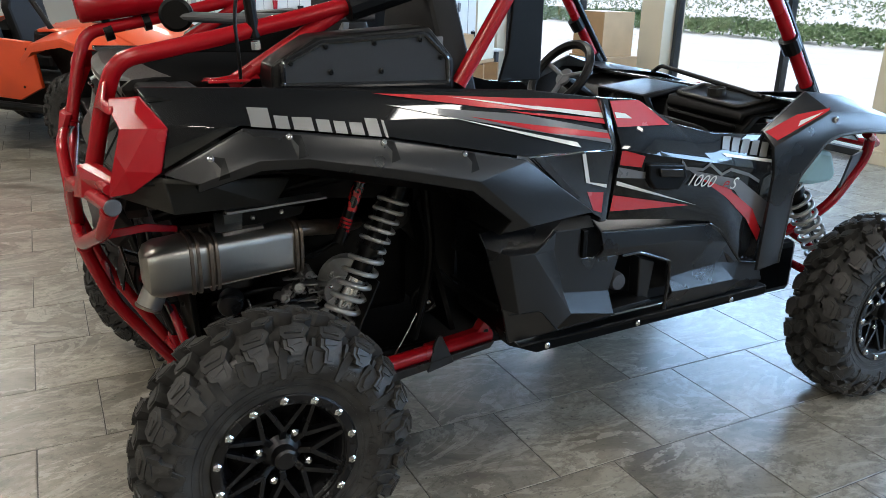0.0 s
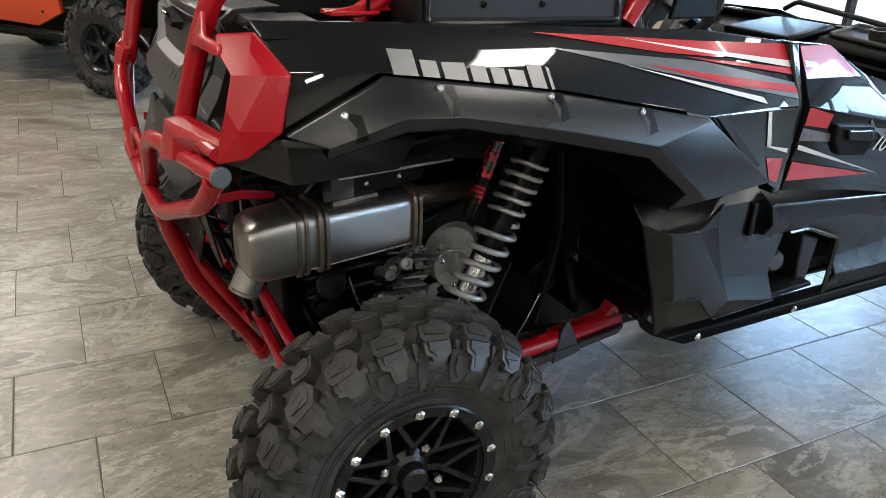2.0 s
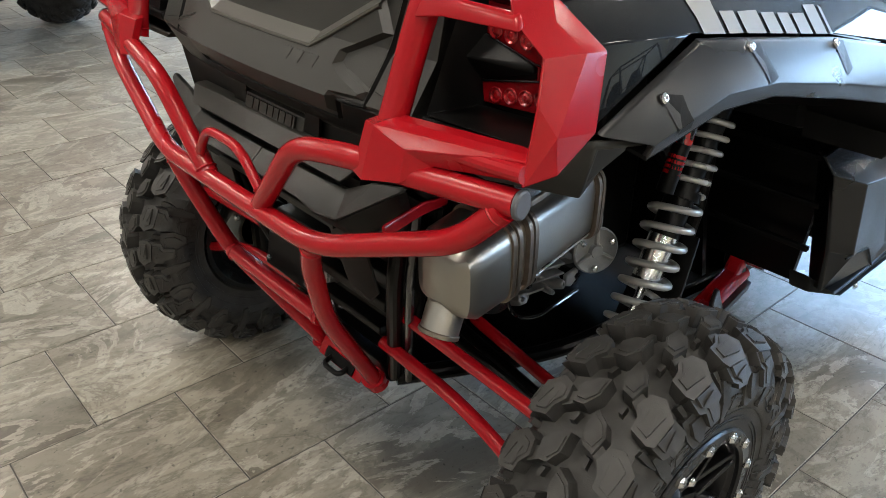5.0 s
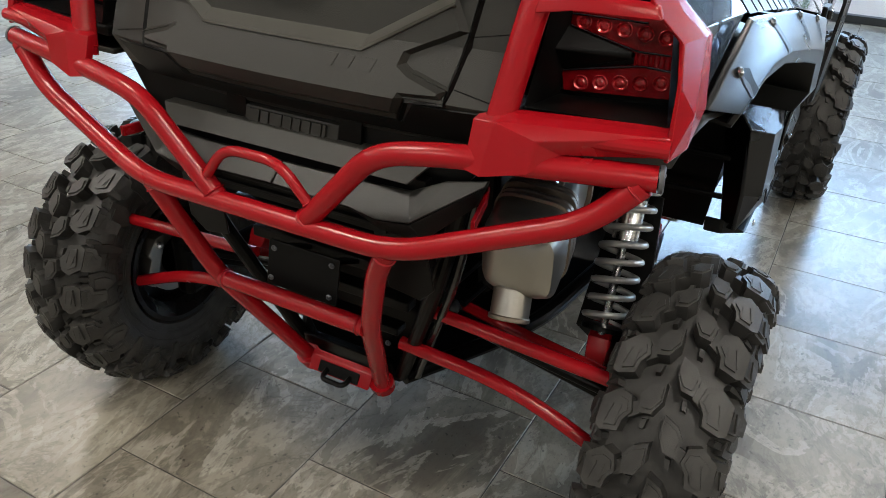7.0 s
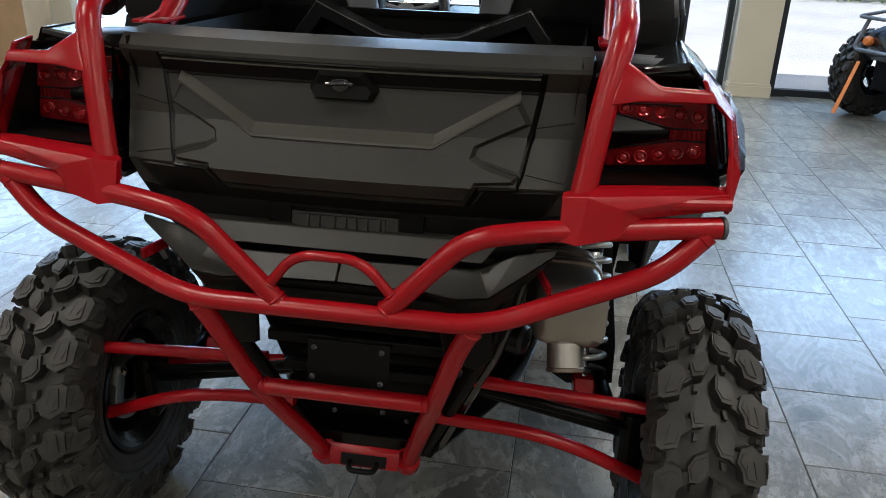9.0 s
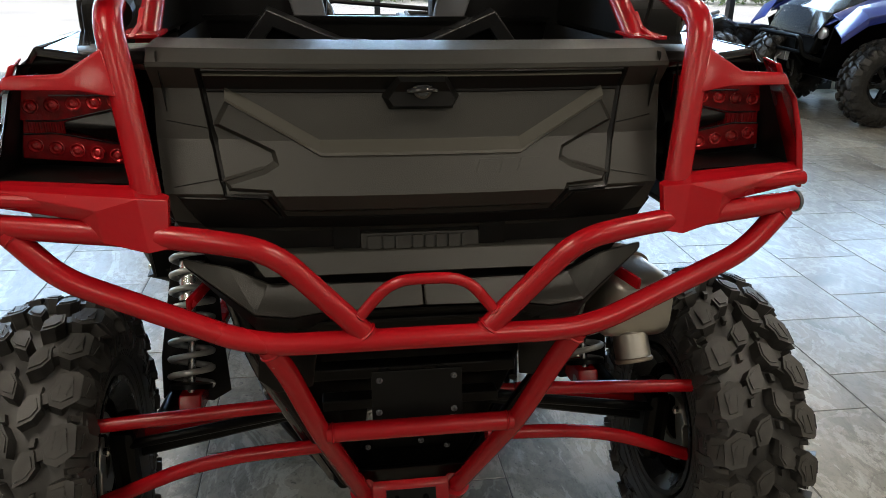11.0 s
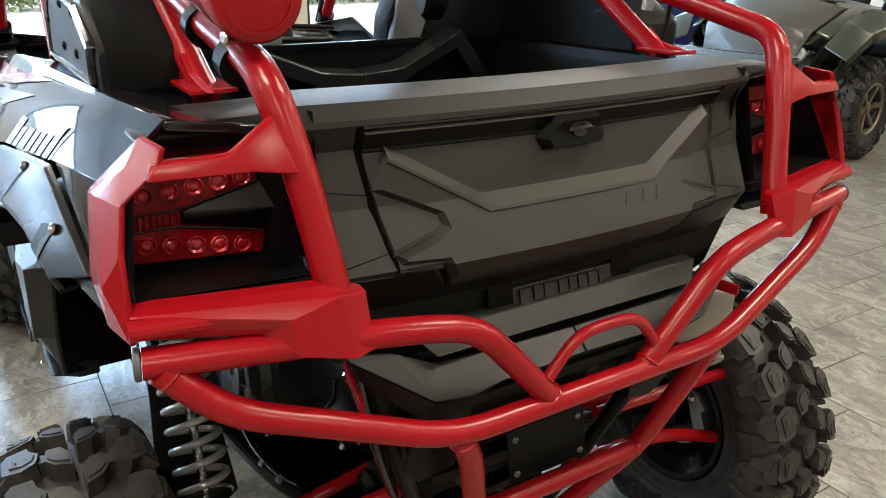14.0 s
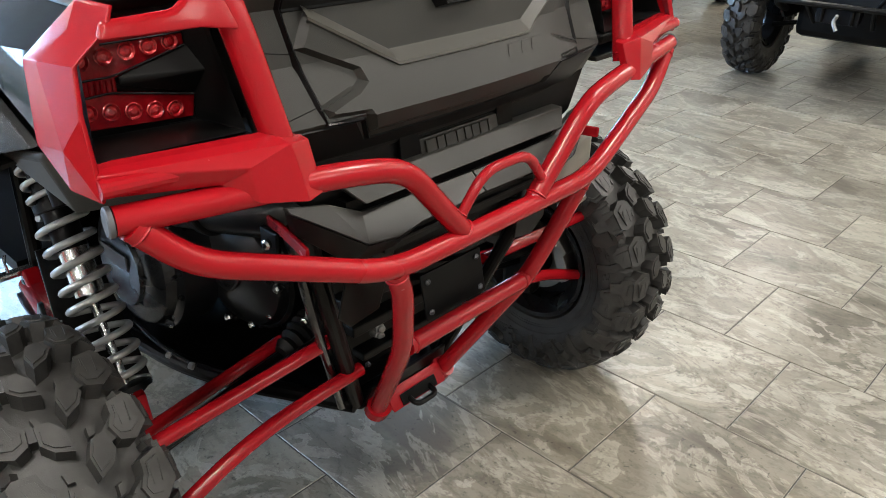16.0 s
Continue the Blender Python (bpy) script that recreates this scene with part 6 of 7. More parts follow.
duct = part("air_duct", tube([(0.42, 0.31, 0.80), (0.15, 0.29, 0.86), (-0.02, 0.24, 0.88), (-0.10, 0.12, 0.90)], 0.058, 0.12, 24), SATIN, engine, "fat black clutch air duct", angle=40)
part("duct_clamp", lathe([(-0.012, 0.060), (-0.010, 0.064), (0.010, 0.064), (0.012, 0.060)], (0.13, 0.288, 0.862), (1, 0.08, -0.2), 24), BLACK, duct)
part("clamp_plate", box((-0.105, 0.286, 0.822), (-0.050, 0.296, 0.878)), BLACK, duct, bevel=0.004)
part("clamp_bolt", lathe([(0, 0.011), (0.010, 0.011), (0.013, 0.006)], (-0.078, 0.296, 0.850), (-0.3, 1, 0), 8), CHROME, duct)
part("boot", lathe([(0, 0.050), (0.012, 0.055), (0.02, 0.044), (0.032, 0.052), (0.04, 0.041), (0.052, 0.048), (0.06, 0.036), (0.072, 0.042), (0.082, 0.030), (0.094, 0.034), (0.11, 0.022)], (0.02, 0.13, 0.530), (-0.1, 1, -0.2), 24), BLACK, engine, "ribbed rubber boot")
part("sensor_bracket", plate([(-0.02, 0.165, 0.620), (0.008, 0.168, 0.600), (0.020, 0.165, 0.560), (0.000, 0.160, 0.555)], (0, -0.006, 0)), ALLOY, engine, bevel=0.002)
part("sensor_bolt", lathe([(0, 0.010), (0.012, 0.010), (0.015, 0.006)], (0.008, 0.166, 0.570), (-0.3, 1, 0), 6), CHROME, engine)
part("rail_cable", tube([(0.52, 0.345, 0.43), (0.40, 0.350, 0.415), (0.28, 0.335, 0.405), (0.10, 0.275, 0.408)], 0.006, 0.05, 8), BLACKGLOSS, utv)
for x, y in ((0.26, 0.336), (0.34, 0.350)):
    part("cable_tie", rod((x, y, 0.405), (x - 0.012, y - 0.004, 0.405), 0.009, 8), ALLOY, utv)
pulley = part("cooling_hub", lathe([(0, 0.056), (0.014, 0.056), (0.018, 0.048), (0.014, 0.040), (0.016, 0.026), (0.028, 0.022), (0.030, 0.0)], (0.682, -0.325, 0.559), (-0.1, -1, 0), 20), BLACK, utv, "black round pivot hub with a bolt")
b = part("hub_bolt", bolt_mesh(0.014, 0.01), CHROME, pulley)
b.matrix_basis = pose(0.680, -0.356, 0.559, 90, 0, 0)
backp = part("rear_plate", plate([(-0.284, 0.090, 0.768), (-0.284, -0.086, 0.768), (-0.306, -0.086, 0.668), (-0.306, 0.090, 0.668)], (0.006, 0, 0)), BLACK, utv, "flat black cover plate with bolts", bevel=0.002)
for y, z, x in ((0.075, 0.751, -0.288), (-0.069, 0.753, -0.288), (0.077, 0.686, -0.303), (-0.069, 0.684, -0.303)):
    b = part("bolt", bolt_mesh(0.0065, 0.006), CAPGREY, backp)
    b.matrix_basis = pose(x, y, z, 0, -90, 0)
for y in (-0.06, 0.06):
    part("plate_bracket", plate([(-0.276, y - 0.01, 0.76), (-0.276, y + 0.01, 0.76), (-0.15, y + 0.01, 0.70), (-0.15, y - 0.01, 0.70)], (0, 0, -0.01)), FRAME, backp)
# backing sheet, near-black to paint the dark space behind the struts
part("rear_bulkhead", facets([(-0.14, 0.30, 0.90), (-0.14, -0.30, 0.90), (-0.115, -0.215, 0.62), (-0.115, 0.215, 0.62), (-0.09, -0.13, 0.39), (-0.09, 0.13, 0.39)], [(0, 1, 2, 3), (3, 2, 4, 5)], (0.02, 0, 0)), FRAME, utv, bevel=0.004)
for z, w, t in ((0.840, 0.265, 0.012), (0.790, 0.25, 0.010), (0.710, 0.215, 0.014), (0.628, 0.185, 0.013), (0.545, 0.155, 0.010)):
    part("cross_slat", box((-0.205 + 0.1 * (0.84 - z), -w, z - t), (-0.165 + 0.1 * (0.84 - z), w, z + t)), BLACK, utv, bevel=0.004)
for y, z in ((0.081, 0.574), (0.083, 0.556)):
    part("frame_bolt", lathe([(-0.02, 0.012), (0.004, 0.012), (0.006, 0.009), (0.012, 0.009), (0.014, 0.005)], (-0.142, y, z), (-1, 0.1, 0.1), 12), ALLOY, utv, "bright flanged bolt")
for y, z in ((0.19, 0.70), (-0.12, 0.60), (-0.15, 0.70), (-0.03, 0.47), (0.09, 0.46), (-0.09, 0.45)):
    b = part("frame_bolt", bolt_mesh(0.007, 0.008), CAPGREY, utv)
    b.matrix_basis = pose(-0.135 + 0.12 * (0.7 - z), y, z, 0, -90, 0)
part("toe_plate", plate([(-0.155, 0.120, 0.430), (-0.155, -0.120, 0.430), (-0.135, -0.130, 0.372), (-0.135, 0.130, 0.372)], (0.01, 0, 0)), FRAME, utv, bevel=0.003)

# added near-black sheet that stands for the dark under the bed
part("bed_support", box((-0.12, -0.012, 0.84), (0.86, 0.012, 1.14)), FRAME, utv)
for x in (0.05, 0.45):
    part("bed_strut", tube([(x, -0.33, 1.10), (x + 0.05, 0.0, 0.98), (x, 0.33, 1.10)], 0.016, 0.08, 10), FRAME, utv)

# cargo bed, cage, cabin
part("cargo_bed", facets([(-0.27, 0.42, 1.39), (-0.27, -0.42, 1.39), (-0.24, -0.40, 1.14), (-0.24, 0.40, 1.14), (0.55, 0.40, 1.14), (0.55, -0.40, 1.14), (0.55, 0.44, 1.36), (0.55, -0.44, 1.36)], [(3, 2, 5, 4), (0, 3, 4, 6), (2, 1, 7, 5), (4, 5, 7, 6)], (0, 0, -0.012)), BLACK, utv, "black plastic cargo bed")
cage = part("roll_cage", tube([(0.60, -0.50, 1.66), (0.80, -0.50, 1.86), (0.80, 0.50, 1.86), (0.60, 0.50, 1.66)], 0.024, 0.08, 16), RED, utv, "red tubular roll cage")
for side in (-1, 1):
    part("brace_tube", tube(S(side, [(0.00, 0.480, 1.372), (0.34, 0.486, 1.575)]), 0.022, 0, 16), RED, cage, angle=50)
    part("brace_foot", box((-0.06, min(side * 0.45, side * 0.52), 1.385), (0.05, max(side * 0.45, side * 0.52), 1.393)), RED, cage, bevel=0.002)
    part("brace_plate", plate(S(side, [(-0.075, 0.500, 1.390), (0.085, 0.500, 1.390), (0.060, 0.500, 1.432), (0.020, 0.500, 1.405)]), (0, -side * 0.012, 0)), RED, cage, bevel=0.002)
    part("pillar_tube", tube(S(side, [(0.645, 0.600, 1.36), (0.86, 0.585, 1.68), (0.98, 0.56, 1.90)]), 0.024, 0.1, 16), RED, cage, angle=50)
    part("belt_panel", plate(S(side, [(0.80, 0.585, 1.36), (0.95, 0.585, 1.36), (0.96, 0.570, 1.75), (0.86, 0.570, 1.75), (0.83, 0.58, 1.45)]), (0, -side * 0.015, 0)), BLACK, cage, bevel=0.004)
    part("front_pillar", tube(S(side, [(2.19, 0.625, 1.24), (1.93, 0.615, 1.60), (1.70, 0.58, 1.88)]), 0.024, 0.1, 16), RED, cage, angle=50)
    part("pillar_strip", tube(S(side, [(2.222, 0.615, 1.255), (1.965, 0.605, 1.61), (1.73, 0.57, 1.89)]), 0.018, 0.1, 10), BLACK, cage)
    for t in (0.12, 0.62):
        part("clamp", rod((2.20 - 0.27 * t - 0.02, side * 0.622, 1.25 + 0.35 * t), (2.20 - 0.27 * t + 0.016, side * 0.622, 1.25 + 0.35 * t - 0.045), 0.034, 14), BLACK, cage)
    part("roof_tube", tube(S(side, [(0.98, 0.56, 1.90), (1.70, 0.56, 1.89)]), 0.024, 0, 14), RED, cage)

# side air boxes with mesh screens
for side in (-1, 1):
    bx = [(0.085, 1.362), (0.085, 1.436), (0.205, 1.508), (0.545, 1.530), (0.625, 1.440), (0.630, 1.345)]
    air = part("air_box", plate(S(side, [(x, 0.615, z) for x, z in bx])[::side], (0, -side * 0.13, 0)), BLACK, utv, "black air intake box with a mesh screen", bevel=0.014)
    c = (0.35, 1.45)
    inner = [(c[0] + (x - c[0]) * 0.90, c[1] + (z - c[1]) * 0.74) for x, z in bx]
    rim = part("screen_rim", tube([(x, side * 0.617, z) for x, z in (*inner, inner[0], inner[1])], 0.0085, 0.01, 8), BLACKGLOSS, air)
    part("screen", plate([(x, side * 0.620, z) for x, z in inner][::side], (0, -side * 0.01, 0)), MESHCLOTH, air, "fine black mesh screen")
    scr = [(c[0] + (x - c[0]) * 0.82, c[1] + (z - c[1]) * 0.56) for x, z in (bx[1], bx[2], (0.375, 1.519), bx[3], bx[4], (0.40, 1.384), (0.22, 1.388))]
    for x, z in scr:
        b = part("screw", bolt_mesh(0.008, 0.005, 10), BLACK, air)
        b.matrix_basis = pose(x, side * 0.620, z, -90 * side, 0, 0)

# seats, wheel, dash
for y in (-0.365, 0.365):
    seat = part("seat", facets([(0.72, y - 0.20, 1.05), (0.72, y + 0.20, 1.05), (0.60, y + 0.23, 1.42), (0.60, y - 0.23, 1.42), (0.585, y - 0.15, 1.62), (0.585, y + 0.15, 1.62), (0.62, y - 0.10, 1.76), (0.62, y + 0.10, 1.76)], [(0, 1, 2, 3), (3, 2, 5, 4), (4, 5, 7, 6)], (0.10, 0, 0)), SEATCLOTH, utv, "black high-backed bucket seat", bevel=0.025, segments=3)
    part("seat_cushion", box((0.76, y - 0.23, 0.92), (1.22, y + 0.23, 1.06)), SEATCLOTH, seat, bevel=0.04)
    for s in (-1, 1):
        part("seat_bolster", facets([(0.585, y + s * 0.12, 1.44), (0.585, y + s * 0.20, 1.50), (0.60, y + s * 0.235, 1.30), (0.62, y + s * 0.20, 1.15), (0.60, y + s * 0.16, 1.30)], [(0, 1, 2, 4), (4, 2, 3)] if s > 0 else [(4, 2, 1, 0), (3, 2, 4)], (0.03, 0, 0)), GREYTRIM, seat, bevel=0.006)
ridge = [(0.50, 0.400, 1.240), (0.502, 0.289, 1.392), (0.46, 0.104, 1.316), (0.46, 0.0, 1.306)]
inner = [(0.50, 0.352, 1.240), (0.502, 0.276, 1.345), (0.46, 0.100, 1.278), (0.46, 0.0, 1.268)]
for side in (-1, 1):
    vs = S(side, ridge) + S(side, inner)
    qs = [(0, 1, 5, 4), (1, 2, 6, 5), (2, 3, 7, 6)]
    part("rear_brace", facets(vs, qs if side < 0 else [tuple(reversed(q)) for q in qs], (0.07, 0, 0.004)), SATIN, utv, "angular charcoal brace behind the seats", bevel=0.004)
part("firewall", plate([(0.56, 0.45, 1.37), (0.56, -0.45, 1.37), (0.60, -0.40, 0.95), (0.60, 0.40, 0.95)], (0.02, 0, 0)), BLACK, utv)
part("bulkhead", plate([(0.60, 0.42, 0.96), (0.60, -0.42, 0.96), (0.74, -0.42, 0.46), (0.74, 0.42, 0.46)], (0.02, 0, 0)), FRAME, utv)
dash = part("dashboard", facets([(1.93, 0.60, 1.185), (1.93, -0.60, 1.185), (1.86, -0.58, 1.10), (1.86, 0.58, 1.10), (1.92, 0.58, 0.75), (1.92, -0.58, 0.75), (2.28, 0.58, 1.205), (2.28, -0.58, 1.205)], [(6, 7, 1, 0), (0, 1, 2, 3), (3, 2, 5, 4)], (0.03, 0, -0.01)), BLACK, utv, "black moulded dashboard", bevel=0.02)
part("dash_pod", facets([(1.80, 0.16, 1.205), (1.80, -0.14, 1.205), (1.83, -0.16, 1.13), (1.83, 0.18, 1.13), (2.06, 0.14, 1.235), (2.06, -0.12, 1.235)], [(0, 1, 2, 3), (4, 5, 1, 0)], (0.05, 0, -0.02)), BLACK, dash, bevel=0.012)
part("meter", plate([(1.798, 0.10, 1.198), (1.798, -0.08, 1.198), (1.815, -0.08, 1.145), (1.815, 0.10, 1.145)], (-0.004, 0, 0)), BLACKGLOSS, dash, "dark meter display")
part("dash_ridge", facets([(1.88, -0.20, 1.215), (1.88, -0.58, 1.195), (2.10, -0.60, 1.230), (2.10, -0.18, 1.245), (1.87, -0.58, 1.170), (1.87, -0.20, 1.180)], [(0, 3, 2, 1), (0, 1, 4, 5)], (0.02, 0, -0.02)), BLACK, dash, bevel=0.008)
part("dash_tray", plate([(1.90, -0.23, 1.222), (2.06, -0.22, 1.243), (2.06, -0.55, 1.232), (1.90, -0.54, 1.208)], (0, 0, 0.004)), FRAME, dash)
part("tray_rim", tube([(1.90, -0.23, 1.226), (2.06, -0.22, 1.247), (2.06, -0.55, 1.236), (1.90, -0.54, 1.212), (1.90, -0.23, 1.226), (2.06, -0.22, 1.247)], 0.009, 0.02, 8), PLASTIC, dash)
part("tray_cup", lathe([(0, 0.036), (0.03, 0.036), (0.03, 0.028), (0.01, 0.026)], (1.98, -0.36, 1.228), (-0.1, 0, 1), 18), PLASTIC, dash)
part("glove_box", facets([(1.855, -0.22, 1.165), (1.855, -0.57, 1.150), (1.868, -0.56, 1.06), (1.868, -0.24, 1.06)], [(0, 1, 2, 3)], (0.02, 0, 0)), FRAME, dash, bevel=0.01)
part("grab_bar", tube([(1.82, -0.26, 1.10), (1.76, -0.28, 1.14), (1.76, -0.50, 1.13), (1.82, -0.52, 1.09)], 0.014, 0.03, 10), BLACK, dash)
part("wind_strut", tube([(1.98, -0.58, 1.25), (2.12, 0.10, 1.29), (2.13, 0.16, 1.255)], 0.010, 0.02, 8), BLACK, dash)
st = part("steering_wheel", lathe([(-0.004, 0.165), (0.004, 0.180), (0.018, 0.187), (0.032, 0.180), (0.040, 0.165), (0.032, 0.150), (0.018, 0.143), (0.004, 0.150)], (1.70, 0.28, 1.235), (-0.80, 0, 0.60), 36, closed=True), BLACK, utv, "thick black steering wheel")
part("wheel_hub", lathe([(0, 0.045), (0.012, 0.043), (0.016, 0.03)], (1.715, 0.28, 1.23), (-0.80, 0, 0.60), 16), GREYTRIM, st)
for a in (0.3, 2.84, 4.71):
    c, s2 = math.cos(a), math.sin(a)
    part("wheel_spoke", rod((1.71, 0.28, 1.235), (1.71 + 0.1 * s2 * 0.95, 0.28 + 0.16 * c, 1.235 + 0.13 * s2), 0.012, 8), GREYTRIM, st)
part("steering_column", rod((1.72, 0.28, 1.22), (1.95, 0.28, 1.08), 0.03, 12), BLACK, st)
hood = part("hood", facets([(2.10, 0.45, 1.235), (2.10, -0.45, 1.235), (2.62, -0.40, 1.16), (2.62, 0.40, 1.16), (2.95, -0.36, 0.98), (2.95, 0.36, 0.98), (2.2, 0.70, 1.21), (2.2, -0.70, 1.21), (2.7, 0.68, 1.12), (2.7, -0.68, 1.12)], [(0, 1, 2, 3), (3, 2, 4, 5), (6, 0, 3, 8), (1, 7, 9, 2)], (0, 0, -0.02)), GLOSS, utv, "charcoal hood with red panels", bevel=0.008)
part("front_guard", tube([(2.7, -0.55, 1.05), (3.0, -0.42, 0.95), (3.05, 0.42, 0.95), (2.7, 0.55, 1.05)], 0.02, 0.1, 12), RED, utv)
part("front_frame", box((2.1, -0.28, 0.45), (2.42, 0.28, 1.10)), BLACK, utv, bevel=0.03)
part("coolant_tank", facets([(2.26, -0.585, 0.885), (2.345, -0.60, 1.02), (2.425, -0.60, 1.005), (2.495, -0.585, 0.90), (2.475, -0.58, 0.868), (2.36, -0.58, 0.865)], [(0, 1, 2, 3, 4, 5)], (0, 0.12, 0)), surface("pale_teal_plastic", (0.30, 0.46, 0.47), 0.4), utv, "pale teal translucent coolant tank", bevel=0.02)
for s in (-1, 1):
    part("front_arm", tube([(2.40, s * 0.25, 0.52), (2.52, s * 0.62, 0.42)], 0.018, 0, 12), RED, utv)
    part("front_arm", tube([(2.65, s * 0.25, 0.55), (2.55, s * 0.62, 0.50)], 0.016, 0, 12), RED, utv)
for s in (-1, 1):
    part("front_liner", plate([(1.98, s * 0.46, 1.12), (2.50, s * 0.44, 1.10), (2.38, s * 0.42, 0.5), (1.98, s * 0.46, 0.45)], (0, -s * 0.02, 0)), BLACK, utv)
    part("front_arch", plate([(2.08, s * 0.44, 1.15), (2.14, s * 0.78, 1.15), (2.70, s * 0.76, 1.09), (2.78, s * 0.42, 1.09)], (0, 0, 0.01)), FRAME, utv)
for s in (-1, 1):
    part("front_subframe", box((1.93, min(s * 0.30, s * 0.52), 0.36), (2.42, max(s * 0.30, s * 0.52), 0.60)), FRAME, utv, bevel=0.03)
    part("nose_tube", tube([(2.78, s * 0.50, 1.13), (2.82, s * 0.50, 0.95), (2.62, s * 0.49, 0.72), (2.45, s * 0.42, 0.60)], 0.022, 0.08, 12), RED, utv)
    part("nose_plate", plate([(2.71, s * 0.50, 0.94), (2.78, s * 0.50, 0.96), (2.72, s * 0.50, 0.80), (2.64, s * 0.50, 0.74)], (0, -s * 0.012, 0)), GREYTRIM, utv, bevel=0.003)
part("floor_pan", box((0.95, -0.46, 0.44), (2.0, 0.46, 0.48)), BLACK, utv)

# speaker and clamps on the cage
pod = part("speaker_pod", lathe([(0, 0.040), (0.003, 0.050), (0.010, 0.0545), (0.06, 0.0555), (0.28, 0.0545), (0.30, 0.04)], (-0.300, 0.490, 1.535), (1, -0.04, 0.14), 36), RED, utv, "red cylindrical canister clamped to the cage", angle=40)
part("cap_ring", lathe([(0, 0.040), (-0.002, 0.040), (-0.002, 0.037), (0, 0.037)], (-0.3005, 0.490, 1.535), (1, -0.04, 0.14), 36, closed=True), RED, pod)
part("clamp", rod((-0.215, 0.487, 1.447), (-0.185, 0.487, 1.455), 0.031, 18), BLACK, pod, "black clamp")
part("clamp_arm", box((-0.22, 0.476, 1.462), (-0.19, 0.500, 1.500)), BLACK, pod, bevel=0.005)
part("clamp_bolt", lathe([(0, 0.009), (0.008, 0.009), (0.010, 0.005)], (-0.205, 0.50, 1.482), (-0.3, 1, 0), 12), CHROME, pod)
part("clamp", rod((-0.075, 0.490, 1.482), (-0.050, 0.490, 1.488), 0.031, 18), BLACK, pod)
wh = part("spool", lathe([(-0.02, 0.045), (-0.012, 0.055), (0.012, 0.055), (0.02, 0.045)], (-0.02, 0.10, 1.53), (0.3, 1, 0), 24), BLACK, utv)
part("grey_bar", tube([(-0.02, 0.10, 1.525), (0.16, 0.0, 1.520), (0.6, -0.1, 1.53)], 0.017, 0.05, 12), CAPGREY, wh)
part("black_post", tube([(0.075, -0.50, 1.50), (0.05, -0.50, 1.75)], 0.016, 0, 12), BLACK, utv)
part("post_nut", lathe([(0, 0.013), (0.022, 0.013), (0.024, 0.008)], (0.078, -0.50, 1.468), (-0.1, 0, 1), 6), CHROME, utv)
part("cable", tube([(0.03, -0.50, 1.38), (0.025, -0.515, 1.46), (0.02, -0.51, 1.55), (0.06, -0.5, 1.75)], 0.005, 0.05, 8), BLACK, utv)
part("cage_pad", tube([(0.34, -0.495, 1.58), (0.62, -0.50, 1.665), (0.80, -0.50, 1.86)], 0.045, 0.05, 14), BLACK, utv)

# ---- the other vehicles in the showroom ----
BRONZE = surface("bronze_alloy", (0.20, 0.165, 0.115), 0.4, 0.6, 0.1, 8, 0.05, 300)
ORANGE = surface("orange_paint", (0.56, 0.058, 0.008), 0.35, 0, 0.06, 4, 0.03, 300, coat=0.6)
OLIVE = surface("olive_green_paint", (0.028, 0.033, 0.017), 0.34, 0.1, 0.06, 4, 0.05, 300, coat=0.5)
STEELBLUE = surface("grey_blue_paint", (0.06, 0.072, 0.09), 0.34, 0.2, 0.06, 4, 0.05, 300, coat=0.4)
BLUE = surface("deep_blue_paint", (0.012, 0.022, 0.16), 0.32, 0.1, 0.06, 4, 0.03, 300, coat=0.8)
HEADLIGHT = surface("clear_headlight", (0.75, 0.76, 0.78), 0.12, 0.5, 0.1, 20, 0.05, 200, coat=1.0)
ORANGEPLASTIC = surface("orange_plastic", (0.70, 0.20, 0.04), 0.5)


FAR_TYRE = []


def plain_wheel(parent, m, metal):
    """A wheel for the parked vehicles: the same tyre, a cast rim with broad spokes."""
    hub = part("wheel", lathe([(-0.10, 0.19), (-0.06, 0.16), (0.06, 0.155), (0.10, 0.19), (0.085, 0.17), (0.02, 0.145), (-0.07, 0.15)], (0, 0, 0), (0, 1, 0), 36, closed=True), RIMBLACK, parent)
    hub.matrix_basis = m
    if FAR_TYRE:
        again(FAR_TYRE[0], Matrix(), hub)
    else:
        FAR_TYRE.append(part("tyre", tyre_mesh(True), RUBBER, hub, "deep-lugged black off-road tyre", angle=18))
    part("rim_ring", lathe([(0.085, 0.212), (0.108, 0.208), (0.112, 0.195), (0.09, 0.180)], (0, 0, 0), (0, 1, 0), 40, closed=True), metal, hub)
    part("hub_cap", lathe([(0, 0.06), (0.075, 0.055), (0.09, 0.03)], (0, 0, 0), (0, 1, 0), 20), metal, hub)
    for i in range(6):
        a = 2 * math.pi * i / 6
        t = Vector((math.cos(a), 0, -math.sin(a))) * 0.022
        o, i2 = Vector((0.19 * math.sin(a), 0.098, 0.19 * math.cos(a))), Vector((0.045 * math.sin(a), 0.078, 0.045 * math.cos(a)))
        part("spoke", facets([o - t, o + t, i2 + t * 0.7, i2 - t * 0.7], [(0, 1, 2, 3)], (0, -0.03, 0)), metal, hub, bevel=0.004)
    return hub


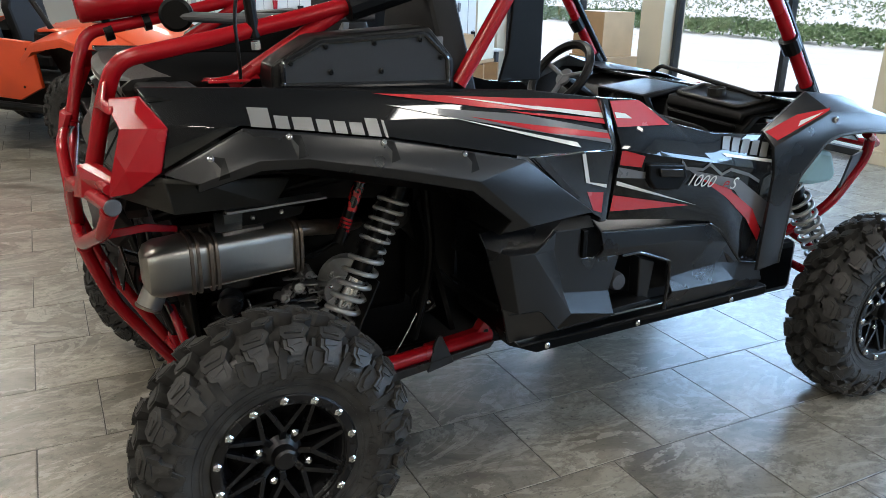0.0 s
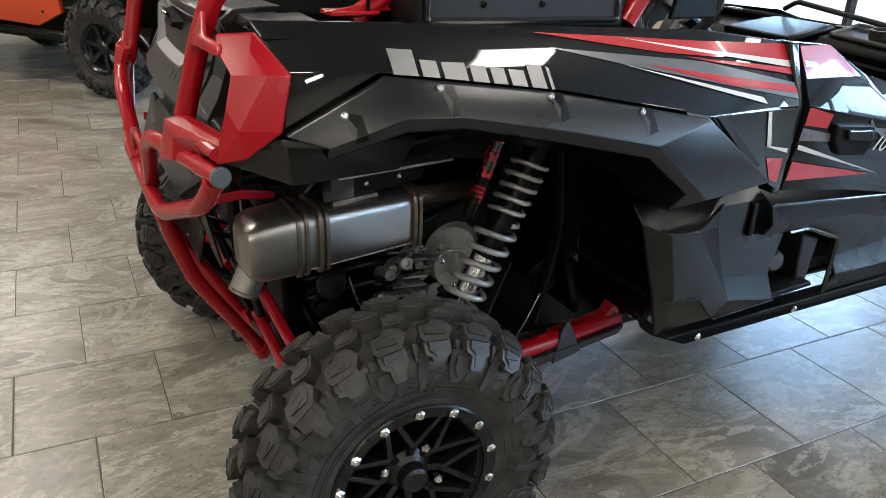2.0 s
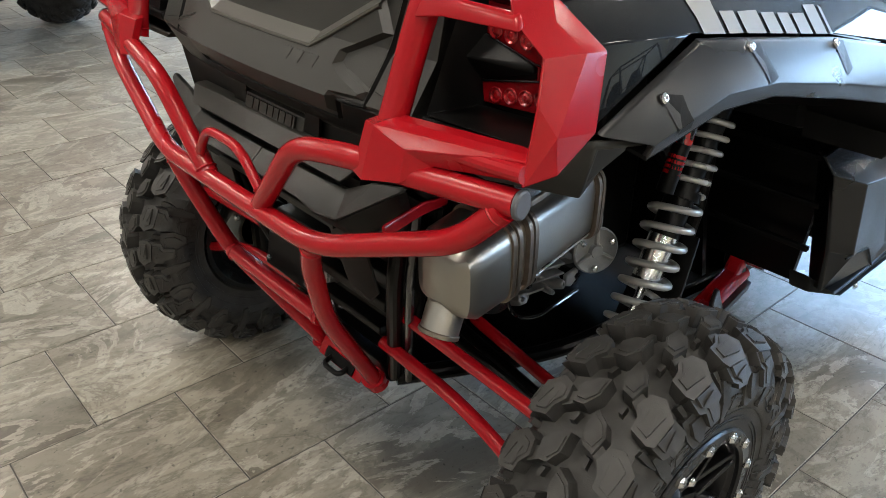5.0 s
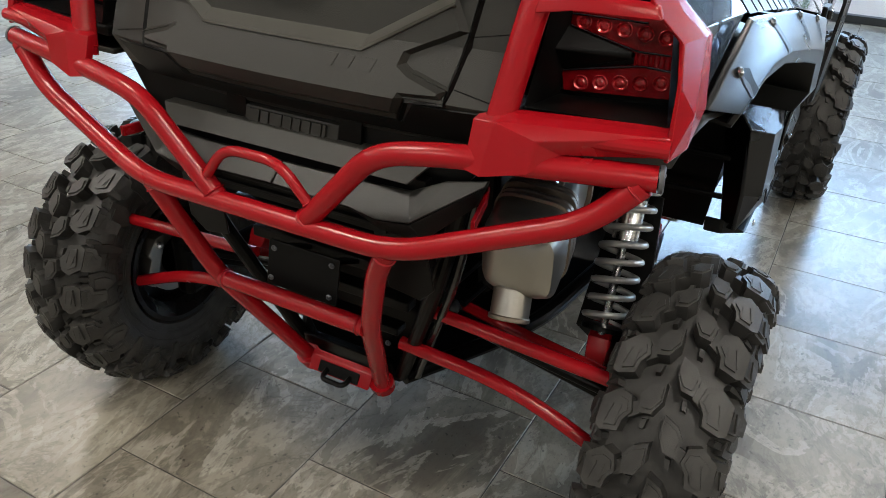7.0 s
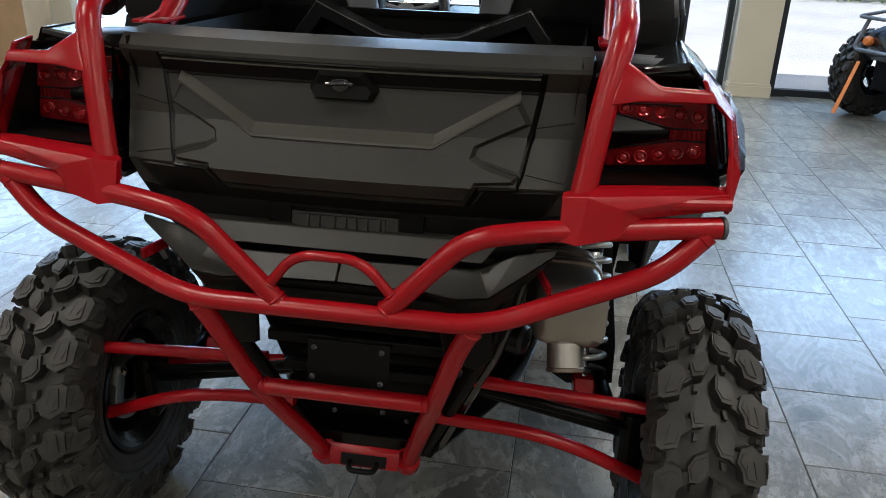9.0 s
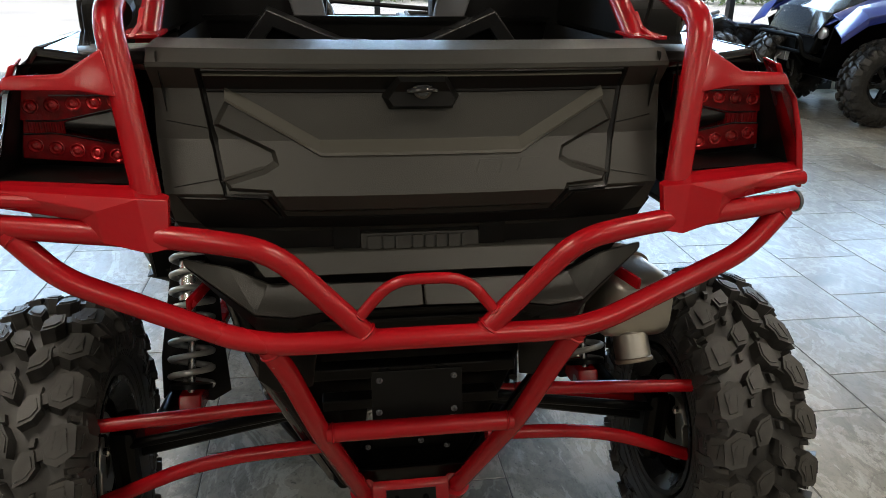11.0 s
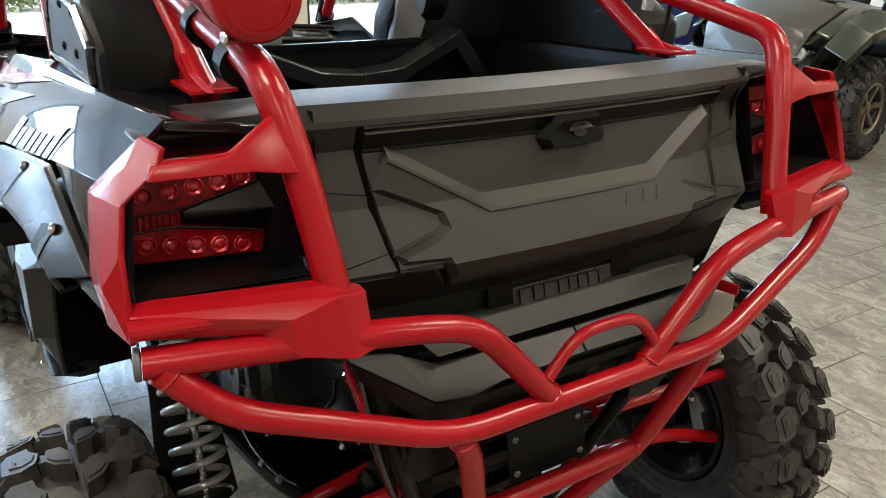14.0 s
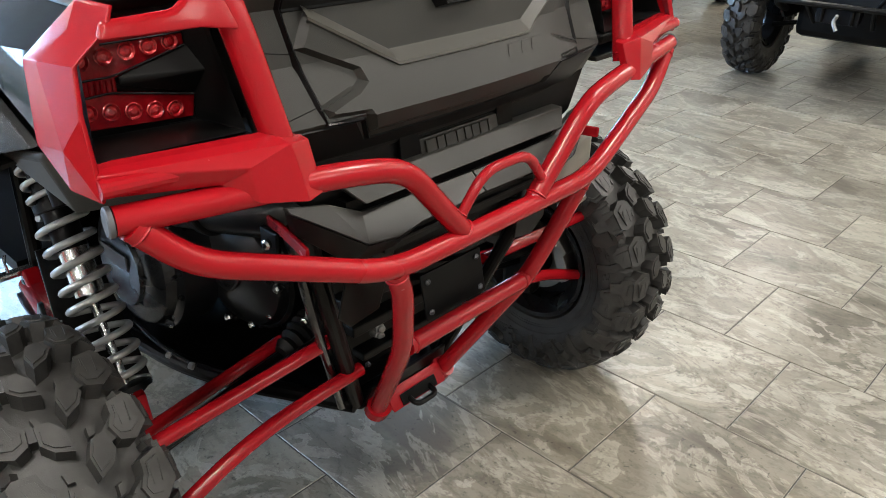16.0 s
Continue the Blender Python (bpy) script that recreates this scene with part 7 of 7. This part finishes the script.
def parked_utv(m, label, paint, trim, metal=RIMBLACK, wb=2.30, half=0.72, strap=None, nose=0.0):
    """A side-by-side off-road vehicle that faces +x, its rear axle at the origin."""
    v = thing("parked_utility_vehicle", m, label, "vehicle", "parked vehicles")
    for x in (0.0, wb):
        for s in (-1, 1):
            plain_wheel(v, pose(x, s * half, 0.40, 0, 37 * x + 11 * s, 0 if s > 0 else 180), metal)
            sh = part("shock", rod((x - 0.06, s * 0.52, 0.45), (x - 0.12, s * 0.40, 1.0), 0.028, 14), ALLOY, v, "coil-over shock with a silver spring")
            part("spring", coil((x - 0.065, s * 0.515, 0.52), (x - 0.11, s * 0.42, 0.92), 0.05, 0.008, 7), SPRING, sh)
            part("control_arm", tube([(x, s * 0.22, 0.45), (x, s * 0.62, 0.36)], 0.017, 0, 10), FRAME, v)
            part("control_arm", tube([(x + 0.03, s * 0.22, 0.60), (x + 0.03, s * 0.62, 0.50)], 0.014, 0, 10), FRAME, v)
    part("chassis", box((-0.25, -0.40, 0.34), (wb + 0.20, 0.40, 0.62)), FRAME, v, bevel=0.05)
    for s in (-1, 1):
        dv = S(s, [(0.55, 0.70, 1.08), (1.15, 0.72, 1.04), (1.75, 0.72, 1.02), (1.80, 0.70, 0.62), (1.55, 0.73, 0.50), (0.62, 0.72, 0.52), (0.50, 0.70, 0.80), (1.20, 0.76, 0.86)])
        dfc = [(0, 1, 7, 6), (1, 2, 3, 7), (7, 3, 4), (6, 7, 4, 5)]
        door2 = part("door", facets(dv, dfc if s < 0 else [tuple(reversed(f)) for f in dfc], (0, -s * 0.04, 0)), paint, v, bevel=0.01)
        for x, z in ((0.66, 1.0), (0.66, 0.60), (1.70, 0.95), (1.62, 0.62)):
            b = part("screw", bolt_mesh(0.012, 0.008), BLACK, door2)
            b.matrix_basis = pose(x, s * 0.725, z, -90 * s, 0, 0)
        part("door_handle", facets(S(s, [(0.74, 0.735, 0.99), (0.88, 0.738, 0.98), (0.86, 0.738, 0.93), (0.78, 0.735, 0.94)]), [(0, 1, 2, 3)], (0, -s * 0.03, 0)), BLACK, door2, bevel=0.005)
        part("sill", tube(S(s, [(0.50, 0.66, 0.42), (1.82, 0.66, 0.42)]), 0.04, 0, 10), BLACK, v)
        for x, f in ((0.0, -1), (wb, 1)):
            fv = S(s, [(x - 0.50, 0.62, 0.95), (x - 0.34, 0.66, 1.10), (x, 0.68, 1.16), (x + 0.34, 0.66, 1.08), (x + 0.50, 0.60, 0.90), (x - 0.55, 0.84, 0.88), (x - 0.37, 0.88, 1.02), (x, 0.90, 1.08), (x + 0.37, 0.88, 1.00), (x + 0.54, 0.80, 0.82), (x - 0.55, 0.84, 0.83), (x - 0.36, 0.88, 0.96), (x, 0.90, 1.02), (x + 0.36, 0.88, 0.94), (x + 0.54, 0.80, 0.77)])
            ff = [(0, 1, 6, 5), (1, 2, 7, 6), (2, 3, 8, 7), (3, 4, 9, 8), (5, 6, 11, 10), (6, 7, 12, 11), (7, 8, 13, 12), (8, 9, 14, 13)]
            part("fender", facets(fv, ff if s < 0 else [tuple(reversed(q)) for q in ff], (0, 0, -0.015)), paint if x else trim, v, bevel=0.008)
            part("wheel_arch", plate(S(s, [(x - 0.48, 0.60, 0.94), (x, 0.64, 1.14), (x + 0.48, 0.58, 0.88), (x + 0.44, 0.40, 0.50), (x - 0.44, 0.40, 0.50)]), (0, -s * 0.02, 0)), FRAME, v)
        part("headlight", lathe([(0, 0.055), (0.03, 0.06), (0.05, 0.05), (0.06, 0.02)], (wb + 0.44, s * 0.385, 0.82), (1, s * 0.2, 0), 20), HEADLIGHT, v, "round clear headlight")
        part("cage_side", tube(S(s, [(-0.25, 0.45, 1.10), (0.40, 0.56, 1.80), (1.25, 0.56, 1.86), (1.90, 0.60, 1.12)]), 0.024, 0.1, 10), BLACK, v)
        part("cage_pillar", tube(S(s, [(0.45, 0.60, 1.0), (0.50, 0.56, 1.82)]), 0.024, 0, 10), BLACK, v)
        st2 = part("seat", facets([(0.62, s * 0.30 - 0.21, 0.80), (0.62, s * 0.30 + 0.21, 0.80), (0.48, s * 0.30 + 0.23, 1.25), (0.48, s * 0.30 - 0.23, 1.25), (0.46, s * 0.30 - 0.12, 1.55), (0.46, s * 0.30 + 0.12, 1.55)], [(0, 1, 2, 3), (3, 2, 5, 4)], (0.12, 0, 0)), SEATCLOTH, v, bevel=0.03)
        part("seat_cushion", box((0.66, s * 0.30 - 0.23, 0.66), (1.10, s * 0.30 + 0.23, 0.82)), SEATCLOTH, st2, bevel=0.04)
    part("cage_cross", tube([(0.50, 0.56, 1.82), (0.50, -0.56, 1.82)], 0.022, 0, 10), BLACK, v)
    part("cage_cross", tube([(1.25, 0.56, 1.86), (1.25, -0.56, 1.86)], 0.022, 0, 10), BLACK, v)
    h0 = wb + 0.45
    hv = [(1.72, 0.60, 1.12), (1.72, -0.60, 1.12), (wb + 0.10, 0.52, 1.16), (wb + 0.10, -0.52, 1.16), (h0, 0.46, 1.00), (h0, -0.46, 1.00), (h0 + 0.10, 0.40, 0.80), (h0 + 0.10, -0.40, 0.80), (1.72, 0.22, 1.19), (1.72, -0.22, 1.19), (wb + 0.12, 0.20, 1.22), (wb + 0.12, -0.20, 1.22), (h0 + 0.06, 0.16, 1.04), (h0 + 0.06, -0.16, 1.04)]
    hf = [(0, 2, 10, 8), (8, 10, 11, 9), (9, 11, 3, 1), (2, 4, 12, 10), (10, 12, 13, 11), (11, 13, 5, 3), (4, 6, 12), (12, 6, 7, 13), (13, 7, 5)]
    hd = part("hood", facets(hv, hf, (0, 0, -0.03)), trim, v, bevel=0.012)
    for s in (-1, 1):
        part("hood_vent", plate(S(s, [(wb - 0.15, 0.26, 1.212), (wb + 0.06, 0.24, 1.215), (wb + 0.06, 0.40, 1.195), (wb - 0.12, 0.42, 1.185)]), (0, 0, 0.008)), BLACK, hd, bevel=0.004)
        part("hood_wing", facets(S(s, [(1.80, 0.62, 1.13), (wb + 0.10, 0.56, 1.17), (h0 + 0.02, 0.50, 1.00), (h0, 0.60, 0.96), (wb + 0.10, 0.66, 1.10)]), [(0, 1, 2, 3, 4)], (0, 0, -0.02)), paint, hd, bevel=0.008)
    part("front_mask", facets([(h0 + 0.04, 0.42, 0.92), (h0 + 0.04, -0.42, 0.92), (h0 + 0.08, -0.34, 0.62), (h0 + 0.08, 0.34, 0.62)], [(0, 1, 2, 3)], (-0.10, 0, 0)), BLACK, v, bevel=0.02)
    gr = part("bumper", tube([(h0 - 0.05, 0.40, 0.55), (h0 + 0.18, 0.38, 0.62), (h0 + 0.22, 0.36, 0.78), (h0 + 0.22, -0.36, 0.78), (h0 + 0.18, -0.38, 0.62), (h0 - 0.05, -0.40, 0.55)], 0.022, 0.06, 12), FRAME, v, "black tubular front bumper")
    part("bumper_bar", tube([(h0 + 0.19, 0.37, 0.64), (h0 + 0.19, -0.37, 0.64)], 0.018, 0, 10), FRAME, gr)
    wn2 = part("winch", rod((h0 + 0.10, 0.12, 0.58), (h0 + 0.10, -0.12, 0.58), 0.045, 14), FRAME, v)
    part("winch_hook", tube([(h0 + 0.16, 0, 0.58), (h0 + 0.22, 0, 0.55), (h0 + 0.22, 0.03, 0.50)], 0.012, 0.03, 8), ALLOY, wn2)
    part("winch_plate", plate([(h0 + 0.15, 0.13, 0.62), (h0 + 0.15, -0.13, 0.62), (h0 + 0.16, -0.13, 0.53), (h0 + 0.16, 0.13, 0.53)], (0.006, 0, 0)), ALLOY if strap else FRAME, wn2, "bare roller plate of the winch", bevel=0.003)
    for y in (-0.09, 0.09):
        part("winch_roller", rod((h0 + 0.172, y, 0.535), (h0 + 0.172, y, 0.615), 0.010, 10), CHROME if strap else FRAME, wn2)
    for s in (-1, 1):
        part("bumper_brace", tube([(h0 + 0.20, s * 0.30, 0.78), (h0 + 0.14, s * 0.20, 0.62), (h0 + 0.02, s * 0.18, 0.50)], 0.014, 0.05, 10), FRAME, gr)
        part("grille_slat", plate(S(s, [(h0 + 0.05, 0.05, 0.88), (h0 + 0.05, 0.30, 0.90), (h0 + 0.05, 0.28, 0.84), (h0 + 0.06, 0.06, 0.80)]), (0.01, 0, 0)), trim, v, bevel=0.003)
        part("brow", facets(S(s, [(h0 - 0.02, 0.26, 0.93), (h0 + 0.05, 0.28, 0.89), (h0 + 0.02, 0.47, 0.91), (h0 - 0.06, 0.54, 0.98)]), [(0, 1, 2, 3)], (0, 0, -0.015)), paint, v, bevel=0.004)
    if strap:
        part("strap", plate([(h0 + 0.23, 0.03, 0.50), (h0 + 0.23, 0.06, 0.50), (h0 + 0.25, 0.075, 0.22), (h0 + 0.25, 0.035, 0.22)], (0.004, 0, 0)), strap, wn2, "hanging pull strap")
    part("dashboard", box((1.62, -0.58, 0.88), (1.85, 0.58, 1.12)), BLACK, v, bevel=0.05)
    part("steering_wheel", lathe([(0, 0.16), (0.012, 0.172), (0.024, 0.16), (0.012, 0.148)], (1.45, 0.30, 1.10), (-0.85, 0, 0.5), 24, closed=True), BLACK, v)
    part("cargo_bed", facets([(-0.45, 0.55, 1.02), (-0.45, -0.55, 1.02), (0.42, -0.55, 1.02), (0.42, 0.55, 1.02), (-0.42, 0.50, 0.82), (-0.42, -0.50, 0.82), (0.40, -0.50, 0.82), (0.40, 0.50, 0.82)], [(0, 1, 5, 4), (1, 2, 6, 5), (2, 3, 7, 6), (3, 0, 4, 7), (4, 5, 6, 7)], (0, 0, -0.02)), BLACK, v)
    return v


parked_utv(pose(-1.08, 7.04, 0, 0, 0, -49), "orange off-road vehicle with black tyres parked on tiles", ORANGE, ORANGE)
parked_utv(pose(3.40, -7.42, 0, 0, 0, 98), "olive green off-road vehicle with bronze alloy wheels", OLIVE, surface("bronze_grey_paint", (0.050, 0.047, 0.036), 0.45, 0.2, 0.05, 4, 0.03, 300, coat=0.15), BRONZE, strap=RED)
parked_utv(pose(0.42, -7.08, 0, 0, 0, 90), "grey-blue off-road vehicle with black knobbly tyres", STEELBLUE, STEELBLUE)
parked_utv(pose(5.75, -7.20, 0, 0, 0, 90), "deep blue and black off-road vehicle near the window", BLUE, BLACKGLOSS, strap=RED)


def quad(m):
    v = thing("quad_bike", m, "black quad bike with large tyres and orange markers", "quad bike")
    for x in (0.0, 0.95):
        for s in (-1, 1):
            plain_wheel(v, pose(x, s * 0.42, 0.40, 0, 20, 0 if s > 0 else 180), RIMBLACK)
    part("quad_body", facets([(-0.3, 0.30, 0.80), (-0.3, -0.30, 0.80), (0.35, 0.18, 0.85), (0.35, -0.18, 0.85), (0.75, 0.32, 0.95), (0.75, -0.32, 0.95), (1.25, 0.26, 0.80), (1.25, -0.26, 0.80)], [(0, 2, 3, 1), (2, 4, 5, 3), (4, 6, 7, 5)], (0, 0, -0.25)), BLACKGLOSS, v, bevel=0.04)
    part("quad_frame", box((-0.2, -0.15, 0.30), (1.2, 0.15, 0.60)), FRAME, v, bevel=0.03)
    part("front_rack", tube([(0.9, 0.35, 0.98), (1.3, 0.35, 0.92), (1.3, -0.35, 0.92), (0.9, -0.35, 0.98)], 0.016, 0.06, 10), CAPGREY, v)
    part("brush_guard", tube([(1.25, 0.26, 0.92), (1.38, 0.24, 0.65), (1.38, -0.24, 0.65), (1.25, -0.26, 0.92)], 0.018, 0.06, 10), CAPGREY, v)
    for s in (-1, 1):
        part("marker_lamp", lathe([(0, 0.04), (0.03, 0.045), (0.06, 0.03)], (1.25, s * 0.20, 0.72), (1, 0, 0), 16), ORANGEPLASTIC, v, "orange marker lamp")
        part("handlebar", tube([(0.75, 0, 1.05), (0.70, s * 0.20, 1.15), (0.62, s * 0.38, 1.12)], 0.014, 0.05, 8), BLACK, v)
        part("quad_arm", tube([(0.95, s * 0.1, 0.42), (0.95, s * 0.36, 0.40)], 0.02, 0, 10), ALLOY, v)
    part("pull_strap", plate([(1.36, -0.18, 0.55), (1.36, -0.14, 0.55), (1.42, -0.24, 0.06), (1.42, -0.29, 0.06)], (0.005, 0, 0)), ORANGEPLASTIC, v, "orange hanging strap")
    return v


quad(pose(6.37, -4.19, 0, 0, 0, 115))

# ---- shop fittings by the far wall ----


def carton(m, sx, sy, sz, mat=CARD, label="closed brown cardboard carton standing on the floor"):
    v = thing("carton", m, label, "box", "cartons")
    part("carton_body", box((-sx / 2, -sy / 2, 0), (sx / 2, sy / 2, sz)), mat, v, bevel=0.004)
    part("tape", box((-sx / 2 - 0.001, -0.03, sz), (sx / 2 + 0.001, 0.03, sz + 0.001)), PEG, v)
    return v


carton(pose(6.23, 5.81, 0.0, 0, 0, 8), 0.55, 0.70, 0.75)
carton(pose(6.23, 5.85, 0.7515, 0, 0, 2), 0.50, 0.60, 0.55)
carton(pose(6.23, 6.55, 0.0, 0, 0, -5), 0.5, 0.6, 0.50, PEG, "white printed carton standing on the floor")
board = thing("display_board", pose(5.37, 7.45, 0, 0, 0, 35), "cream display board on a thin wooden stand", "board")
part("board_panel", box((-0.30, -0.015, 0.55), (0.30, 0.015, 1.90)), CREAM, board, bevel=0.004)
part("board_edge", box((-0.31, -0.022, 0.50), (0.31, 0.022, 0.549)), CARD, board, bevel=0.004)
for s in (-1, 1):
    part("board_leg", box((s * 0.25 - 0.02, -0.12, 0), (s * 0.25 + 0.02, 0.12, 0.499)), CARD, board, bevel=0.004)

peg = thing("pegboard", pose(4.2, ROOM_Y1, 0), "white pegboard hung with small tools and parts", "pegboard")
part("peg_panel", box((-2.6, -0.03, 0.55), (2.6, -0.002, 2.4)), PEG, peg, bevel=0.003)
for i in range(27):
    part("peg_wire", box((-2.55 + i * 0.19, -0.036, 0.58), (-2.545 + i * 0.19, -0.0302, 2.38)), CAPGREY, peg)
rng = random.Random(11)
for i in range(46):
    x, z = -2.45 + (i % 16) * 0.32 + rng.uniform(-0.08, 0.08), 0.75 + (i // 16) * 0.50 + rng.uniform(-0.08, 0.08)
    h, w2 = rng.uniform(0.12, 0.30), rng.uniform(0.03, 0.11)
    it = thing("hanging_tool", pose(4.2 + x, ROOM_Y1 - 0.075, z), "small packaged part hanging on a pegboard hook", "tool", "tools on the pegboard")
    part("tool_body", facets([(-w2 / 2, 0, 0.0), (w2 / 2, 0, 0.0), (w2 * 0.35, 0, -h), (-w2 * 0.35, 0, -h)], [(0, 1, 2, 3)], (0, 0.03, 0)), rng.choice((BLACK, BLACK, RED, DECALGREY, ALLOY)), it, bevel=0.006)
    part("hook", tube([(0, 0.06, 0.02), (0, -0.01, 0.02), (0, -0.01, 0.0)], 0.004, 0.01, 6), ALLOY, it)
bench = thing("work_bench", pose(4.2, ROOM_Y1 - 0.45, 0), "white counter with dark goods on its shelves", "counter")
part("bench_top", box((-2.5, -0.35, 0.50), (2.5, 0.35, 0.54)), PEG, bench, bevel=0.006)
part("bench_shelf", box((-2.45, -0.32, 0.12), (2.45, 0.32, 0.15)), PEG, bench, bevel=0.004)
for x in (-2.4, -0.8, 0.8, 2.4):
    part("bench_leg", box((x - 0.03, -0.32, 0), (x + 0.03, 0.32, 0.4995)), CAPGREY, bench, bevel=0.004)
for i in range(14):
    x = -2.2 + i * 0.34
    g = thing("boxed_part", pose(4.2 + x, ROOM_Y1 - 0.5, 0.1502 if i % 2 else 0.5402), "small dark boxed spare part on the counter", "box", "boxed parts")
    part("part_box", box((-0.12, -0.15, 0), (0.12, 0.15, rng.uniform(0.12, 0.26))), rng.choice((BLACK, DECALGREY, CARD, RED, PEG)), g, bevel=0.005)

# ---- floor tiles, the nearest as parts of the floor ----


def tile_bm(bm, x, y, z=0.0, h=TP - GAP):
    a, e = h / 2, 0.0018
    top = [bm.verts.new((x + sx * (a - e), y + sy * (a - e), z)) for sx, sy in ((-1, -1), (1, -1), (1, 1), (-1, 1))]
    low = [bm.verts.new((x + sx * a, y + sy * a, z - 0.0022)) for sx, sy in ((-1, -1), (1, -1), (1, 1), (-1, 1))]
    bm.faces.new(top)
    for i in range(4):
        bm.faces.new((low[i], low[(i + 1) % 4], top[(i + 1) % 4], top[i]))


one = bmesh.new()
tile_bm(one, 0, 0)
tile0 = part("tile", one, TILE, floor, angle=8)
rest, spots = bmesh.new(), []
for r in range(-21, 26):
    y = TY + (r + 0.5) * TP
    for c in range(-20, 16):
        x = TX + (TP / 2 if r % 2 else 0.0) + (c + 0.5) * TP
        if ROOM_X0 + 0.03 < x < ROOM_X1 + 0.1 and ROOM_Y0 + 0.03 < y < ROOM_Y1 - 0.03:
            near = -2.6 < x < 4.2 and -4.2 < y < 5.0
            (spots.append((x, y)) if near else tile_bm(rest, x, y))
tile0.matrix_basis = pose(*spots[0], 0)
rng = random.Random(5)
for x, y in spots[1:]:
    t = new("tile", tile0.data)
    t.parent = floor
    t.matrix_basis = pose(x, y, rng.uniform(-0.0003, 0.0003))
tagged(part("far_tiles", rest, TILE, floor, angle=8), "more staggered stone floor tiles", kind="stuff")
